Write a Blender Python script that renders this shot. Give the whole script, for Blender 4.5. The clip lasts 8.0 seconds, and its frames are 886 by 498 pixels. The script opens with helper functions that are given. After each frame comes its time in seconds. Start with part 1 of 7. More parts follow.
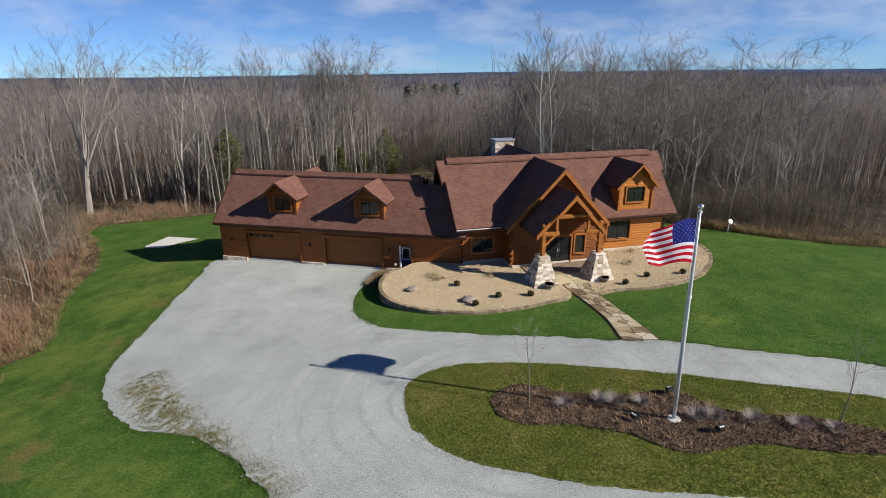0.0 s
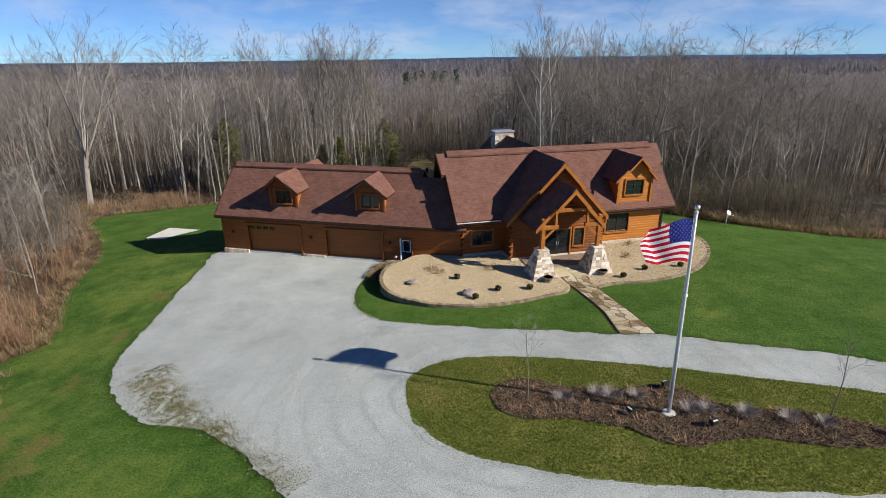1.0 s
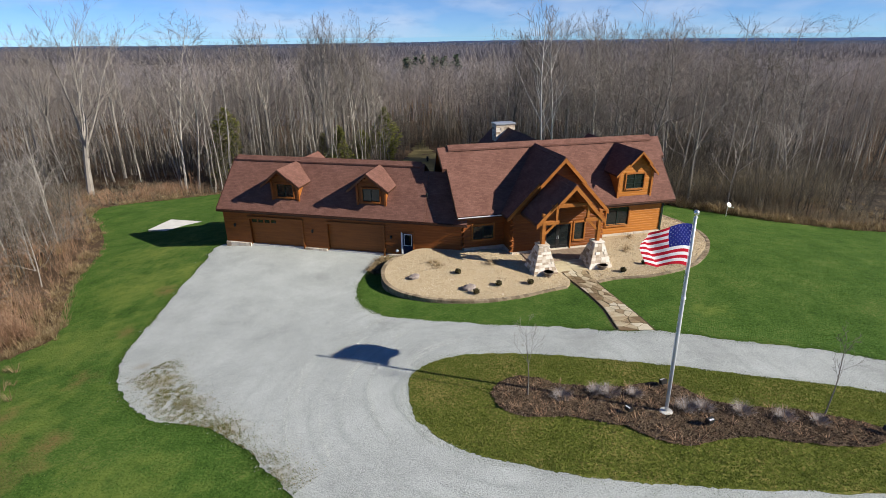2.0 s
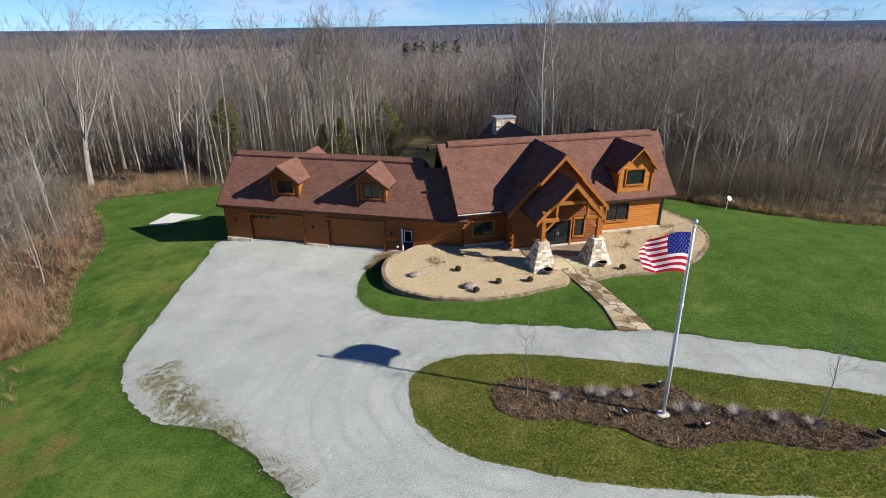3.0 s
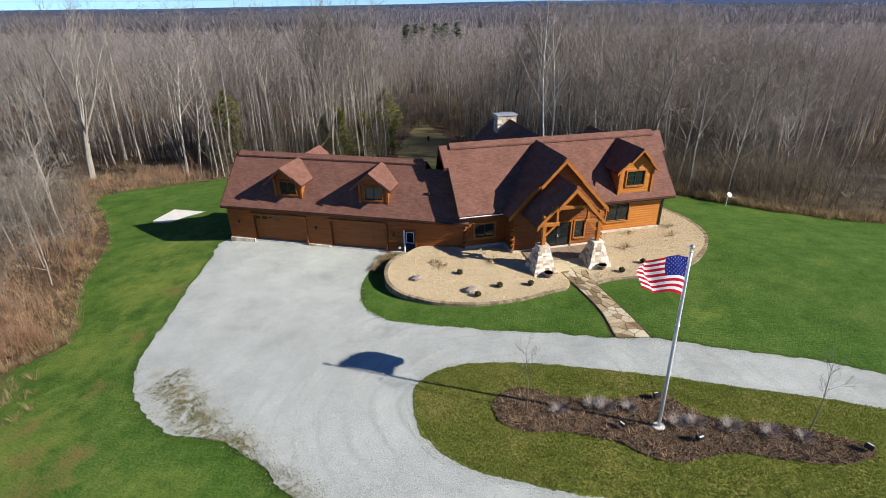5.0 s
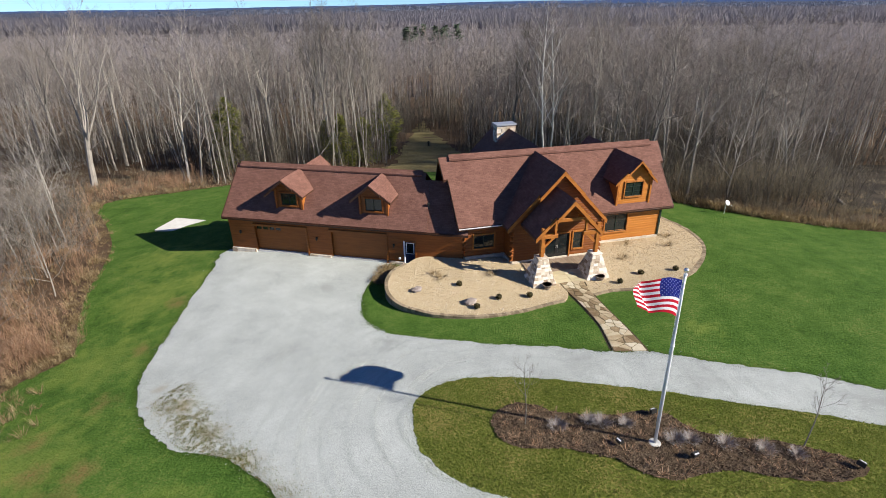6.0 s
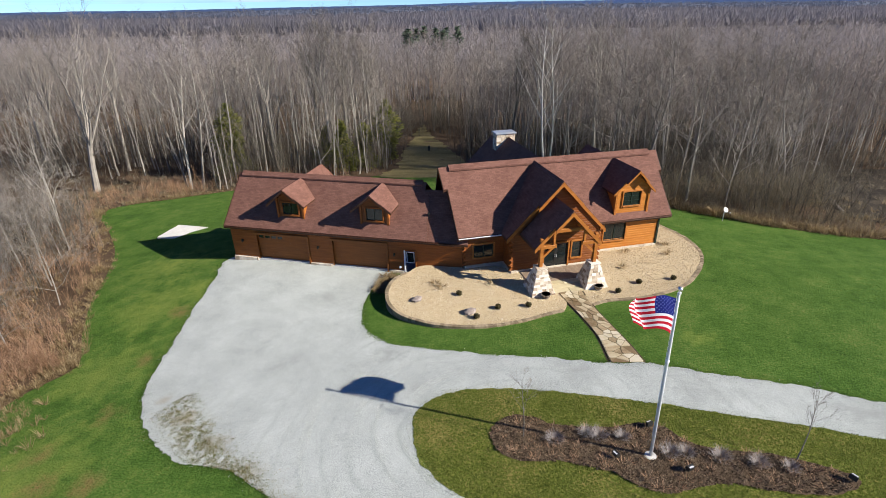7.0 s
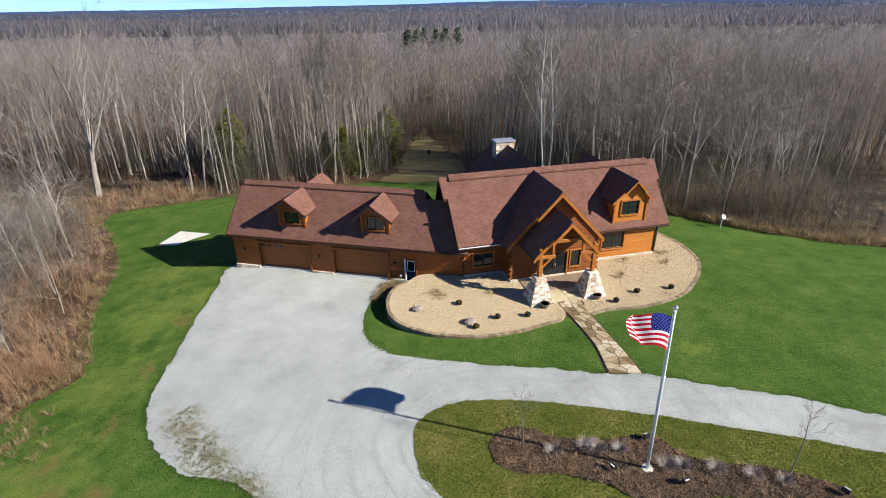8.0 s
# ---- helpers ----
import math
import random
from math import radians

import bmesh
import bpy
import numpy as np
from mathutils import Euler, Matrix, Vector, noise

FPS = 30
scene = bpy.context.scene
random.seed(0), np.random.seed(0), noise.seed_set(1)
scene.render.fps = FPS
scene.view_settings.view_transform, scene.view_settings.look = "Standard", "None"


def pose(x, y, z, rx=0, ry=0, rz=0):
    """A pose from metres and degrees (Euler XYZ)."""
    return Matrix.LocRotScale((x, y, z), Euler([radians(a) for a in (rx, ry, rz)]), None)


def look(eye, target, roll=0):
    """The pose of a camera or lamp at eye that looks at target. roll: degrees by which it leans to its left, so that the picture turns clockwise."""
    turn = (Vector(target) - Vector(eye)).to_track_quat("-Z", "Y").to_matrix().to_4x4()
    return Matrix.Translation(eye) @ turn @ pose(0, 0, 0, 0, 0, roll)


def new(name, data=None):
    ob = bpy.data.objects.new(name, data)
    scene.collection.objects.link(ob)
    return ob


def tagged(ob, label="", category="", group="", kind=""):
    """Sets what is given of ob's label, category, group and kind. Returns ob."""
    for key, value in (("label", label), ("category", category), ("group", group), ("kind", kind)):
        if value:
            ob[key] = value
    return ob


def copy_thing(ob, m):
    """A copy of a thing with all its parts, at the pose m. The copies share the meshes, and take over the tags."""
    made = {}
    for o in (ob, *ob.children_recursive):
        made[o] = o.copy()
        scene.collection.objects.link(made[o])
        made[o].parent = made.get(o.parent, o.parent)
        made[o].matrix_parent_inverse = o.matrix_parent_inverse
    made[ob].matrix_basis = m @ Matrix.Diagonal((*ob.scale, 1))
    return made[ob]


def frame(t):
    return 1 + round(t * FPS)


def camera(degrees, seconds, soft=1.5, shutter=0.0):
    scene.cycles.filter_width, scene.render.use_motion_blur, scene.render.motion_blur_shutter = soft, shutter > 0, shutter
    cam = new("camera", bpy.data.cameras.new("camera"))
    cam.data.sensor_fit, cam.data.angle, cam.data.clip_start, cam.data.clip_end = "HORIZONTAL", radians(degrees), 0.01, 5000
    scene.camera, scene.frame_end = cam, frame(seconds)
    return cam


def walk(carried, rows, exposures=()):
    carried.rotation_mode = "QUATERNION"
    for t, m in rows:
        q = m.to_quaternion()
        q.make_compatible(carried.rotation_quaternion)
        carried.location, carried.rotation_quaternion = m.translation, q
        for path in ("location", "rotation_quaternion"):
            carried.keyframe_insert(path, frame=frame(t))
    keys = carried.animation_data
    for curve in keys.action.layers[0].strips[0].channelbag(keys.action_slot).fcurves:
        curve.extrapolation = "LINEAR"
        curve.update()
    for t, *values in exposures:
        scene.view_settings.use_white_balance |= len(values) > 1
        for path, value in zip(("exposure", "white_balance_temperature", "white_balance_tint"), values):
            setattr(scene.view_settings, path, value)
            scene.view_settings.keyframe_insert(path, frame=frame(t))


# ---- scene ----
cam = camera(82.1, 8.0, 0.4)
PATH = [
    (0, (-0.008, 0.955, 14.797), (0.083, 19.872, 8.307), -0.51),
    (0.5, (-0.042, 0.883, 15.031), (0.071, 19.716, 8.299), -0.51),
    (1, (-0.072, 0.787, 15.35), (0.042, 19.53, 8.372), -0.51),
    (1.5, (-0.14, 0.753, 15.69), (-0.034, 19.395, 8.448), -0.51),
    (3, (-0.114, 1.007, 16.87), (-0.033, 19.329, 8.852), -0.6),
    (3.5, (-0.118, 1.04, 17.26), (-0.046, 19.26, 9.013), -0.7),
    (4, (-0.182, 1.085, 17.679), (-0.128, 19.195, 9.192), -0.7),
    (4.5, (-0.201, 1.161, 18.07), (-0.146, 19.185, 9.401), -0.7),
    (6, (-0.099, 1.292, 19.449), (-0.074, 19.312, 10.772), -0.9),
    (6.5, (-0.04, 1.261, 19.868), (-0.035, 19.284, 11.199), -0.9),
    (7, (-0.003, 1.238, 20.279), (-0.018, 19.261, 11.61), -1.0),
    (7.5, (-0.035, 1.229, 20.752), (-0.03, 19.252, 12.083), -1.0),
    (8, (-0.024, 1.2, 21.164), (-0.029, 19.213, 12.475), -1.0),
]
walk(cam, [(t, look(eye, target, roll)) for t, eye, target, roll in PATH],
     exposures=[(0, 0.35), (1.5, 0.48), (3.5, 0.64), (6, 0.79), (8, 0.83)])

from mathutils.geometry import delaunay_2d_cdt

# ---- light and sky ----
SUN_AZ = math.atan2(0.935, -0.355)      # clockwise from +y
SUN_EL = radians(30.2)
world = bpy.data.worlds.new("world")
scene.world = world
world.use_nodes = True
wn = world.node_tree.nodes
wl = world.node_tree.links
sky = wn.new("ShaderNodeTexSky")
sky.sky_type = "NISHITA"
sky.sun_disc = False
sky.sun_elevation = SUN_EL
sky.sun_rotation = SUN_AZ
sky.altitude = 2500
sky.air_density = 0.75
sky.dust_density = 0.0
sky.ozone_density = 3.0
tint = wn.new("ShaderNodeMix")
tint.data_type, tint.blend_type = "RGBA", "MULTIPLY"
tint.inputs[0].default_value = 1.0
tint.inputs[7].default_value = (0.60, 0.87, 1.20, 1)
wl.new(sky.outputs["Color"], tint.inputs[6])
wl.new(tint.outputs[2], wn["Background"].inputs["Color"])
wn["Background"].inputs["Strength"].default_value = 0.069
sun_data = bpy.data.lights.new("sun", "SUN")
sun_data.energy = 5.4
sun_data.angle = radians(0.53)
sun_data.color = (1.0, 0.935, 0.83)
sun_dir = Vector((math.sin(SUN_AZ) * math.cos(SUN_EL), math.cos(SUN_AZ) * math.cos(SUN_EL), math.sin(SUN_EL)))
sun = new("sun", sun_data)
sun.matrix_world = look(Vector((0, 0, 60)), Vector((0, 0, 60)) - sun_dir)

# ---- materials ----
def mat(name, stops, scale=3.0, fine=40.0, rough=0.8, metal=0.0, bump=0.3, bump_dist=0.02, stretch=(1, 1, 1),
        detail=6.0, spec=0.3, per_object=0.0, fine_mix=0.35, wave=None, coords="Object", per_island=0.0):
    """Principled material: a coarse and a fine noise mixed through a colour ramp, with relief."""
    m = bpy.data.materials.new(name)
    m.use_nodes = True
    n, l = m.node_tree.nodes, m.node_tree.links
    bsdf = n["Principled BSDF"]
    bsdf.inputs["Roughness"].default_value = rough
    bsdf.inputs["Metallic"].default_value = metal
    bsdf.inputs["Specular IOR Level"].default_value = spec
    tc = n.new("ShaderNodeTexCoord")
    mp = n.new("ShaderNodeMapping")
    mp.inputs["Scale"].default_value = stretch
    l.new(tc.outputs[coords], mp.inputs["Vector"])
    a = n.new("ShaderNodeTexNoise")
    a.inputs["Scale"].default_value = scale
    a.inputs["Detail"].default_value = detail
    a.inputs["Roughness"].default_value = 0.6
    b = n.new("ShaderNodeTexNoise")
    b.inputs["Scale"].default_value = fine
    b.inputs["Detail"].default_value = 4.0
    l.new(mp.outputs["Vector"], a.inputs["Vector"])
    l.new(mp.outputs["Vector"], b.inputs["Vector"])
    mix = n.new("ShaderNodeMix")
    mix.data_type = "FLOAT"
    mix.inputs[0].default_value = fine_mix
    l.new(a.outputs["Fac"], mix.inputs[2])
    l.new(b.outputs["Fac"], mix.inputs[3])
    value = mix.outputs[0]
    if per_object or per_island:
        info = n.new("ShaderNodeObjectInfo") if per_object else n.new("ShaderNodeNewGeometry")
        add = n.new("ShaderNodeMath")
        add.operation = "MULTIPLY_ADD"
        l.new(info.outputs["Random" if per_object else "Random Per Island"], add.inputs[0])
        add.inputs[1].default_value = per_object or per_island
        l.new(value, add.inputs[2])
        sub = n.new("ShaderNodeMath")
        sub.operation = "SUBTRACT"
        l.new(add.outputs[0], sub.inputs[0])
        sub.inputs[1].default_value = (per_object or per_island) / 2
        value = sub.outputs[0]
    ramp = n.new("ShaderNodeValToRGB")
    els = ramp.color_ramp.elements
    for i, (p, c) in enumerate(stops):
        e = els[i] if i < 2 else els.new(p)
        e.position, e.color = p, (*c, 1)
    l.new(value, ramp.inputs["Fac"])
    l.new(ramp.outputs["Color"], bsdf.inputs["Base Color"])
    if bump:
        bp = n.new("ShaderNodeBump")
        bp.inputs["Strength"].default_value = bump
        bp.inputs["Distance"].default_value = bump_dist
        l.new(mix.outputs[0], bp.inputs["Height"])
        l.new(bp.outputs["Normal"], bsdf.inputs["Normal"])
    return m


def shingle_mat(name, dark, mid, light):
    """Asphalt shingles: staggered courses with a tone of their own, grit and relief. Uses the roof's UV in metres."""
    m = bpy.data.materials.new(name)
    m.use_nodes = True
    n, l = m.node_tree.nodes, m.node_tree.links
    bsdf = n["Principled BSDF"]
    bsdf.inputs["Roughness"].default_value = 0.9
    bsdf.inputs["Specular IOR Level"].default_value = 0.2
    uv = n.new("ShaderNodeUVMap")
    br = n.new("ShaderNodeTexBrick")
    br.inputs["Scale"].default_value = 1.0
    br.inputs["Brick Width"].default_value = 0.32
    br.inputs["Row Height"].default_value = 0.145
    br.inputs["Mortar Size"].default_value = 0.008
    br.inputs["Bias"].default_value = -0.1
    br.inputs["Color1"].default_value = (*dark, 1)
    br.inputs["Color2"].default_value = (*light, 1)
    br.inputs["Mortar"].default_value = (dark[0] * 0.5, dark[1] * 0.5, dark[2] * 0.5, 1)
    l.new(uv.outputs["UV"], br.inputs["Vector"])
    big = n.new("ShaderNodeTexNoise")
    big.inputs["Scale"].default_value = 0.9
    big.inputs["Detail"].default_value = 8
    big.inputs["Roughness"].default_value = 0.7
    l.new(uv.outputs["UV"], big.inputs["Vector"])
    ramp = n.new("ShaderNodeValToRGB")
    ramp.color_ramp.elements[0].position, ramp.color_ramp.elements[0].color = 0.3, (*dark, 1)
    ramp.color_ramp.elements[1].position, ramp.color_ramp.elements[1].color = 0.7, (*light, 1)
    e = ramp.color_ramp.elements.new(0.5)
    e.color = (*mid, 1)
    l.new(big.outputs["Fac"], ramp.inputs["Fac"])
    mx = n.new("ShaderNodeMix")
    mx.data_type = "RGBA"
    mx.inputs[0].default_value = 0.6
    l.new(br.outputs["Color"], mx.inputs[6])
    l.new(ramp.outputs["Color"], mx.inputs[7])
    l.new(mx.outputs[2], bsdf.inputs["Base Color"])
    bp = n.new("ShaderNodeBump")
    bp.inputs["Strength"].default_value = 0.5
    bp.inputs["Distance"].default_value = 0.015
    l.new(br.outputs["Fac"], bp.inputs["Height"])
    bp.invert = True
    l.new(bp.outputs["Normal"], bsdf.inputs["Normal"])
    return m


def let_through(m, share):
    """Gives a thin thing its share of light that passes through."""
    n, l = m.node_tree.nodes, m.node_tree.links
    t, mx = n.new("ShaderNodeBsdfTranslucent"), n.new("ShaderNodeMixShader")
    l.new(n["Color Ramp"].outputs["Color"], t.inputs["Color"])
    mx.inputs[0].default_value = share
    l.new(n["Principled BSDF"].outputs[0], mx.inputs[1])
    l.new(t.outputs[0], mx.inputs[2])
    l.new(mx.outputs[0], n["Material Output"].inputs["Surface"])
    return m


def cloth_mat(name, a, c):
    return let_through(mat(name, [(0.3, a), (0.7, c)], rough=0.8, bump=0.05), 0.55)


def glass_mat(name, tint, rough=0.04):
    m = bpy.data.materials.new(name)
    m.use_nodes = True
    b = m.node_tree.nodes["Principled BSDF"]
    b.inputs["Base Color"].default_value = (*tint, 1)
    b.inputs["Roughness"].default_value = rough
    b.inputs["Specular IOR Level"].default_value = 0.6
    return m


M = {}
WORN_GRASS = [(-16.9, 15.9, 3.4), (-16.5, 17.8, 2.2), (-20.3, 19.6, 2.4), (-18.8, 17.6, 2.2), (-19.4, 28.0, 2.2), (-20.0, 34.0, 2.4), (-18.6, 22.8, 2.4), (-6.5, 79, 3.0)]
WORN_GRAVEL = [(-13.8, 22.0, 2.2), (-11.6, 19.6, 2.2), (-9.2, 17.7, 2.0), (-6.3, 15.2, 1.9), (-15.9, 23.6, 1.5), (-4.2, 13.2, 1.6)]
GREYER = [(14.0, 22.6, 5.0), (21.0, 19.8, 6.0), (27.0, 17.5, 6.0), (7.5, 24.6, 3.6), (-9.0, 35.0, 3.4), (-3.5, 27.0, 3.0)]
YELLOWED = [(-20.5, 18.0, 12), (-12.0, 13.0, 10), (-21.5, 27.0, 9), (-22.5, 35.0, 10), (-25.0, 43.0, 10), (-20.0, 38.0, 4), (-18.0, 31.0, 3), (-24.0, 10.0, 10), (16.0, 27.5, 3.0)]
M["shingle"] = shingle_mat("brown_shingles", (0.112, 0.052, 0.039), (0.160, 0.077, 0.058), (0.215, 0.110, 0.084))
# dark copy of the log colour: the shade on these walls is in it
M["log"] = mat("shaded_stained_log", [(0.25, (0.095, 0.025, 0.005)), (0.5, (0.175, 0.050, 0.008)), (0.75, (0.27, 0.088, 0.015))],
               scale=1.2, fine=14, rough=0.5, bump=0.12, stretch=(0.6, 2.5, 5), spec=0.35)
M["door_wood"] = mat("stained_door_wood", [(0.3, (0.17, 0.050, 0.009)), (0.7, (0.275, 0.09, 0.016))],
                     scale=1.4, fine=18, rough=0.5, bump=0.1, stretch=(0.5, 2, 5), spec=0.3)
M["timber"] = mat("golden_timber", [(0.25, (0.19, 0.058, 0.010)), (0.5, (0.32, 0.112, 0.019)), (0.8, (0.45, 0.185, 0.038))],
                  scale=1.5, fine=16, rough=0.5, bump=0.15, stretch=(1, 1, 3), spec=0.35)
M["trim_brown"] = mat("brown_trim", [(0.3, (0.045, 0.018, 0.010)), (0.7, (0.075, 0.03, 0.016))], scale=3, rough=0.5, bump=0.05)
M["soffit"] = mat("soffit_board", [(0.3, (0.12, 0.036, 0.008)), (0.7, (0.20, 0.064, 0.013))], scale=3, rough=0.6, bump=0.1)
M["stone"] = mat("limestone_veneer", [(0.1, (0.24, 0.17, 0.11)), (0.4, (0.46, 0.38, 0.29)), (0.6, (0.58, 0.51, 0.42)), (0.9, (0.72, 0.67, 0.59))],
                 scale=2.2, fine=22, rough=0.85, bump=0.5, per_object=0.75, per_island=0.5)
M["flagstone"] = mat("flagstone", [(0.15, (0.17, 0.115, 0.06)), (0.4, (0.34, 0.26, 0.155)), (0.65, (0.45, 0.375, 0.25)), (0.9, (0.55, 0.49, 0.37))],
                     scale=2.2, fine=18, rough=0.85, bump=0.5, per_object=0.8)
M["joint"] = mat("sandy_joint_soil", [(0.3, (0.085, 0.07, 0.032)), (0.5, (0.17, 0.135, 0.07)), (0.7, (0.29, 0.235, 0.14))], scale=3, fine=25, rough=0.95, bump=0.6)
M["soil"] = mat("dark_soil_edge", [(0.3, (0.035, 0.024, 0.014)), (0.7, (0.10, 0.075, 0.045))], scale=6, fine=25, rough=1.0, bump=0.6)
M["tread"] = mat("sawn_sandstone_tread", [(0.3, (0.42, 0.355, 0.22)), (0.7, (0.58, 0.51, 0.35))], scale=2, fine=18, rough=0.85, bump=0.3, per_object=0.3, stretch=(0.4, 2, 1))
M["concrete"] = mat("pale_concrete", [(0.3, (0.52, 0.50, 0.46)), (0.7, (0.67, 0.66, 0.62))], scale=1.2, fine=40, rough=0.9, bump=0.15)
M["cap"] = mat("chimney_cap_metal", [(0.3, (0.46, 0.48, 0.51)), (0.7, (0.56, 0.58, 0.60))], scale=2, rough=0.35, metal=0.6, bump=0.05)
M["glass"] = glass_mat("window_glass", (0.012, 0.016, 0.016))
M["frame"] = mat("dark_green_frame", [(0.3, (0.012, 0.022, 0.016)), (0.7, (0.02, 0.032, 0.024))], rough=0.4, bump=0)
M["white"] = mat("white_paint", [(0.3, (0.74, 0.74, 0.74)), (0.7, (0.82, 0.82, 0.82))], rough=0.45, bump=0.05)
M["door_blue"] = mat("dark_blue_door_paint", [(0.3, (0.018, 0.022, 0.05)), (0.7, (0.026, 0.032, 0.07))], rough=0.4, bump=0.05)
M["black"] = mat("black_metal", [(0.3, (0.012, 0.012, 0.012)), (0.7, (0.025, 0.024, 0.022))], rough=0.45, bump=0.05)
M["alu"] = mat("brushed_aluminium", [(0.3, (0.62, 0.63, 0.65)), (0.7, (0.76, 0.77, 0.78))], scale=4, fine=60, rough=0.4, metal=0.3, bump=0.03, stretch=(1, 1, 0.1))
M["gold"] = mat("gold_ball", [(0.3, (0.75, 0.72, 0.66)), (0.7, (0.85, 0.82, 0.76))], rough=0.25, metal=0.8, bump=0)
M["red"] = cloth_mat("flag_cloth_red", (0.46, 0.012, 0.03), (0.54, 0.02, 0.04))
M["flag_white"] = cloth_mat("flag_cloth_white", (0.78, 0.76, 0.78), (0.86, 0.84, 0.86))
M["blue"] = cloth_mat("flag_cloth_blue", (0.02, 0.026, 0.17), (0.03, 0.04, 0.22))
M["grass"] = mat("lawn_grass", [(0.34, (0.024, 0.056, 0.009)), (0.45, (0.051, 0.111, 0.016)), (0.55, (0.084, 0.148, 0.027)), (0.68, (0.175, 0.185, 0.055))],
                 scale=0.4, fine=9.0, rough=0.95, bump=1.0, bump_dist=0.1, detail=12, spec=0.1, fine_mix=0.4, coords="Object")
M["island_grass"] = mat("olive_grass", [(0.36, (0.058, 0.082, 0.012)), (0.5, (0.125, 0.148, 0.026)), (0.64, (0.26, 0.22, 0.07))],
                        scale=0.25, fine=8.0, rough=0.95, bump=0.9, bump_dist=0.07, detail=12, spec=0.1, fine_mix=0.4)
M["gravel"] = mat("crushed_limestone", [(0.34, (0.235, 0.25, 0.237)), (0.5, (0.39, 0.412, 0.395)), (0.66, (0.535, 0.563, 0.54))],
                  scale=0.35, fine=20.0, rough=0.95, bump=1.0, bump_dist=0.05, detail=14, spec=0.15, fine_mix=0.6)
M["bed"] = mat("tan_river_gravel", [(0.3, (0.32, 0.24, 0.14)), (0.5, (0.45, 0.355, 0.22)), (0.7, (0.57, 0.475, 0.32))],
               scale=9.0, fine=30.0, rough=0.9, bump=0.6, bump_dist=0.04, detail=4, spec=0.2, fine_mix=0.5)
M["mulch"] = mat("dark_bark_mulch", [(0.3, (0.036, 0.024, 0.014)), (0.5, (0.090, 0.061, 0.038)), (0.7, (0.175, 0.128, 0.085))],
                 scale=6, fine=30, rough=0.95, bump=1.0, bump_dist=0.05, spec=0.1, fine_mix=0.5)
M["litter"] = mat("leaf_litter", [(0.3, (0.045, 0.029, 0.019)), (0.5, (0.108, 0.072, 0.046)), (0.7, (0.185, 0.128, 0.083))],
                  scale=0.15, fine=5, rough=1.0, bump=0.8, bump_dist=0.1, detail=10, spec=0.05, fine_mix=0.45)
# dark from wet and from tree shade, both put into the colour
M["wet_shaded_soil"] = mat("wet_shaded_ground", [(0.3, (0.02, 0.017, 0.014)), (0.5, (0.05, 0.041, 0.032)), (0.68, (0.12, 0.098, 0.07))], scale=0.22, fine=4, rough=0.85, bump=0.8, bump_dist=0.12, detail=9, spec=0.05, fine_mix=0.45)
M["trail"] = mat("mown_trail_grass", [(0.3, (0.11, 0.095, 0.038)), (0.5, (0.22, 0.18, 0.085)), (0.7, (0.33, 0.265, 0.14))],
                 scale=0.5, fine=8, rough=1.0, bump=0.6, bump_dist=0.06, spec=0.05, stretch=(0.25, 1, 1))
# bright copy of the log colour, with the sunlight painted in
M["golden"] = mat("sunlit_golden_plank", [(0.25, (0.30, 0.098, 0.014)), (0.5, (0.40, 0.145, 0.022)), (0.75, (0.50, 0.20, 0.034))],
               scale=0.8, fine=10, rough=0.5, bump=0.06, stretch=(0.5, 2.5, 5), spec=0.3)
# redder siding; part of the garage front's shade is in its colour
M["siding"] = mat("shaded_red_brown_siding", [(0.25, (0.145, 0.040, 0.008)), (0.5, (0.23, 0.068, 0.012)), (0.75, (0.31, 0.102, 0.02))],
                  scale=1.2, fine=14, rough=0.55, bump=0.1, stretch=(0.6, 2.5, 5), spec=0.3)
M["bark_grey"] = mat("grey_bark", [(0.3, (0.15, 0.133, 0.115)), (0.7, (0.33, 0.30, 0.265))], scale=2, fine=12, rough=0.95, bump=0.5, stretch=(1, 1, 0.3), per_object=0.4)
M["bark_pale"] = mat("pale_bark", [(0.3, (0.21, 0.19, 0.165)), (0.7, (0.42, 0.385, 0.34))], scale=2, fine=9, rough=0.9, bump=0.4, stretch=(1, 1, 0.4), per_object=0.5)
M["bark_brown"] = mat("brown_bark", [(0.3, (0.14, 0.124, 0.105)), (0.7, (0.31, 0.28, 0.245))], scale=2, fine=12, rough=0.95, bump=0.5, stretch=(1, 1, 0.3), per_object=0.3)
M["twig"] = mat("twig_mass", [(0.15, (0.115, 0.100, 0.087)), (0.45, (0.225, 0.197, 0.174)), (0.65, (0.30, 0.262, 0.234)), (0.85, (0.38, 0.318, 0.288))], scale=0.4, fine=3, rough=1.0, bump=0, spec=0.05, per_object=0.5)
M["woods_twig"] = mat("woods_twig_mass", [(0.25, (0.13, 0.115, 0.102)), (0.45, (0.255, 0.225, 0.20)), (0.6, (0.345, 0.30, 0.27)), (0.75, (0.44, 0.355, 0.32))], scale=0.05, fine=1.2, rough=1.0, bump=0, spec=0.05, per_island=0.25, fine_mix=0.25)
M["woods_bark"] = mat("dull_woods_bark", [(0.3, (0.10, 0.088, 0.075)), (0.7, (0.25, 0.22, 0.19))], scale=0.3, fine=6, rough=0.95, bump=0.4, stretch=(1, 1, 0.3), per_island=0.4)
M["stem_bark"] = mat("pale_stem_bark", [(0.2, (0.16, 0.145, 0.125)), (0.5, (0.30, 0.275, 0.24)), (0.85, (0.46, 0.43, 0.385))], scale=0.3, fine=6, rough=0.95, bump=0.4, stretch=(1, 1, 0.3), per_island=0.6)
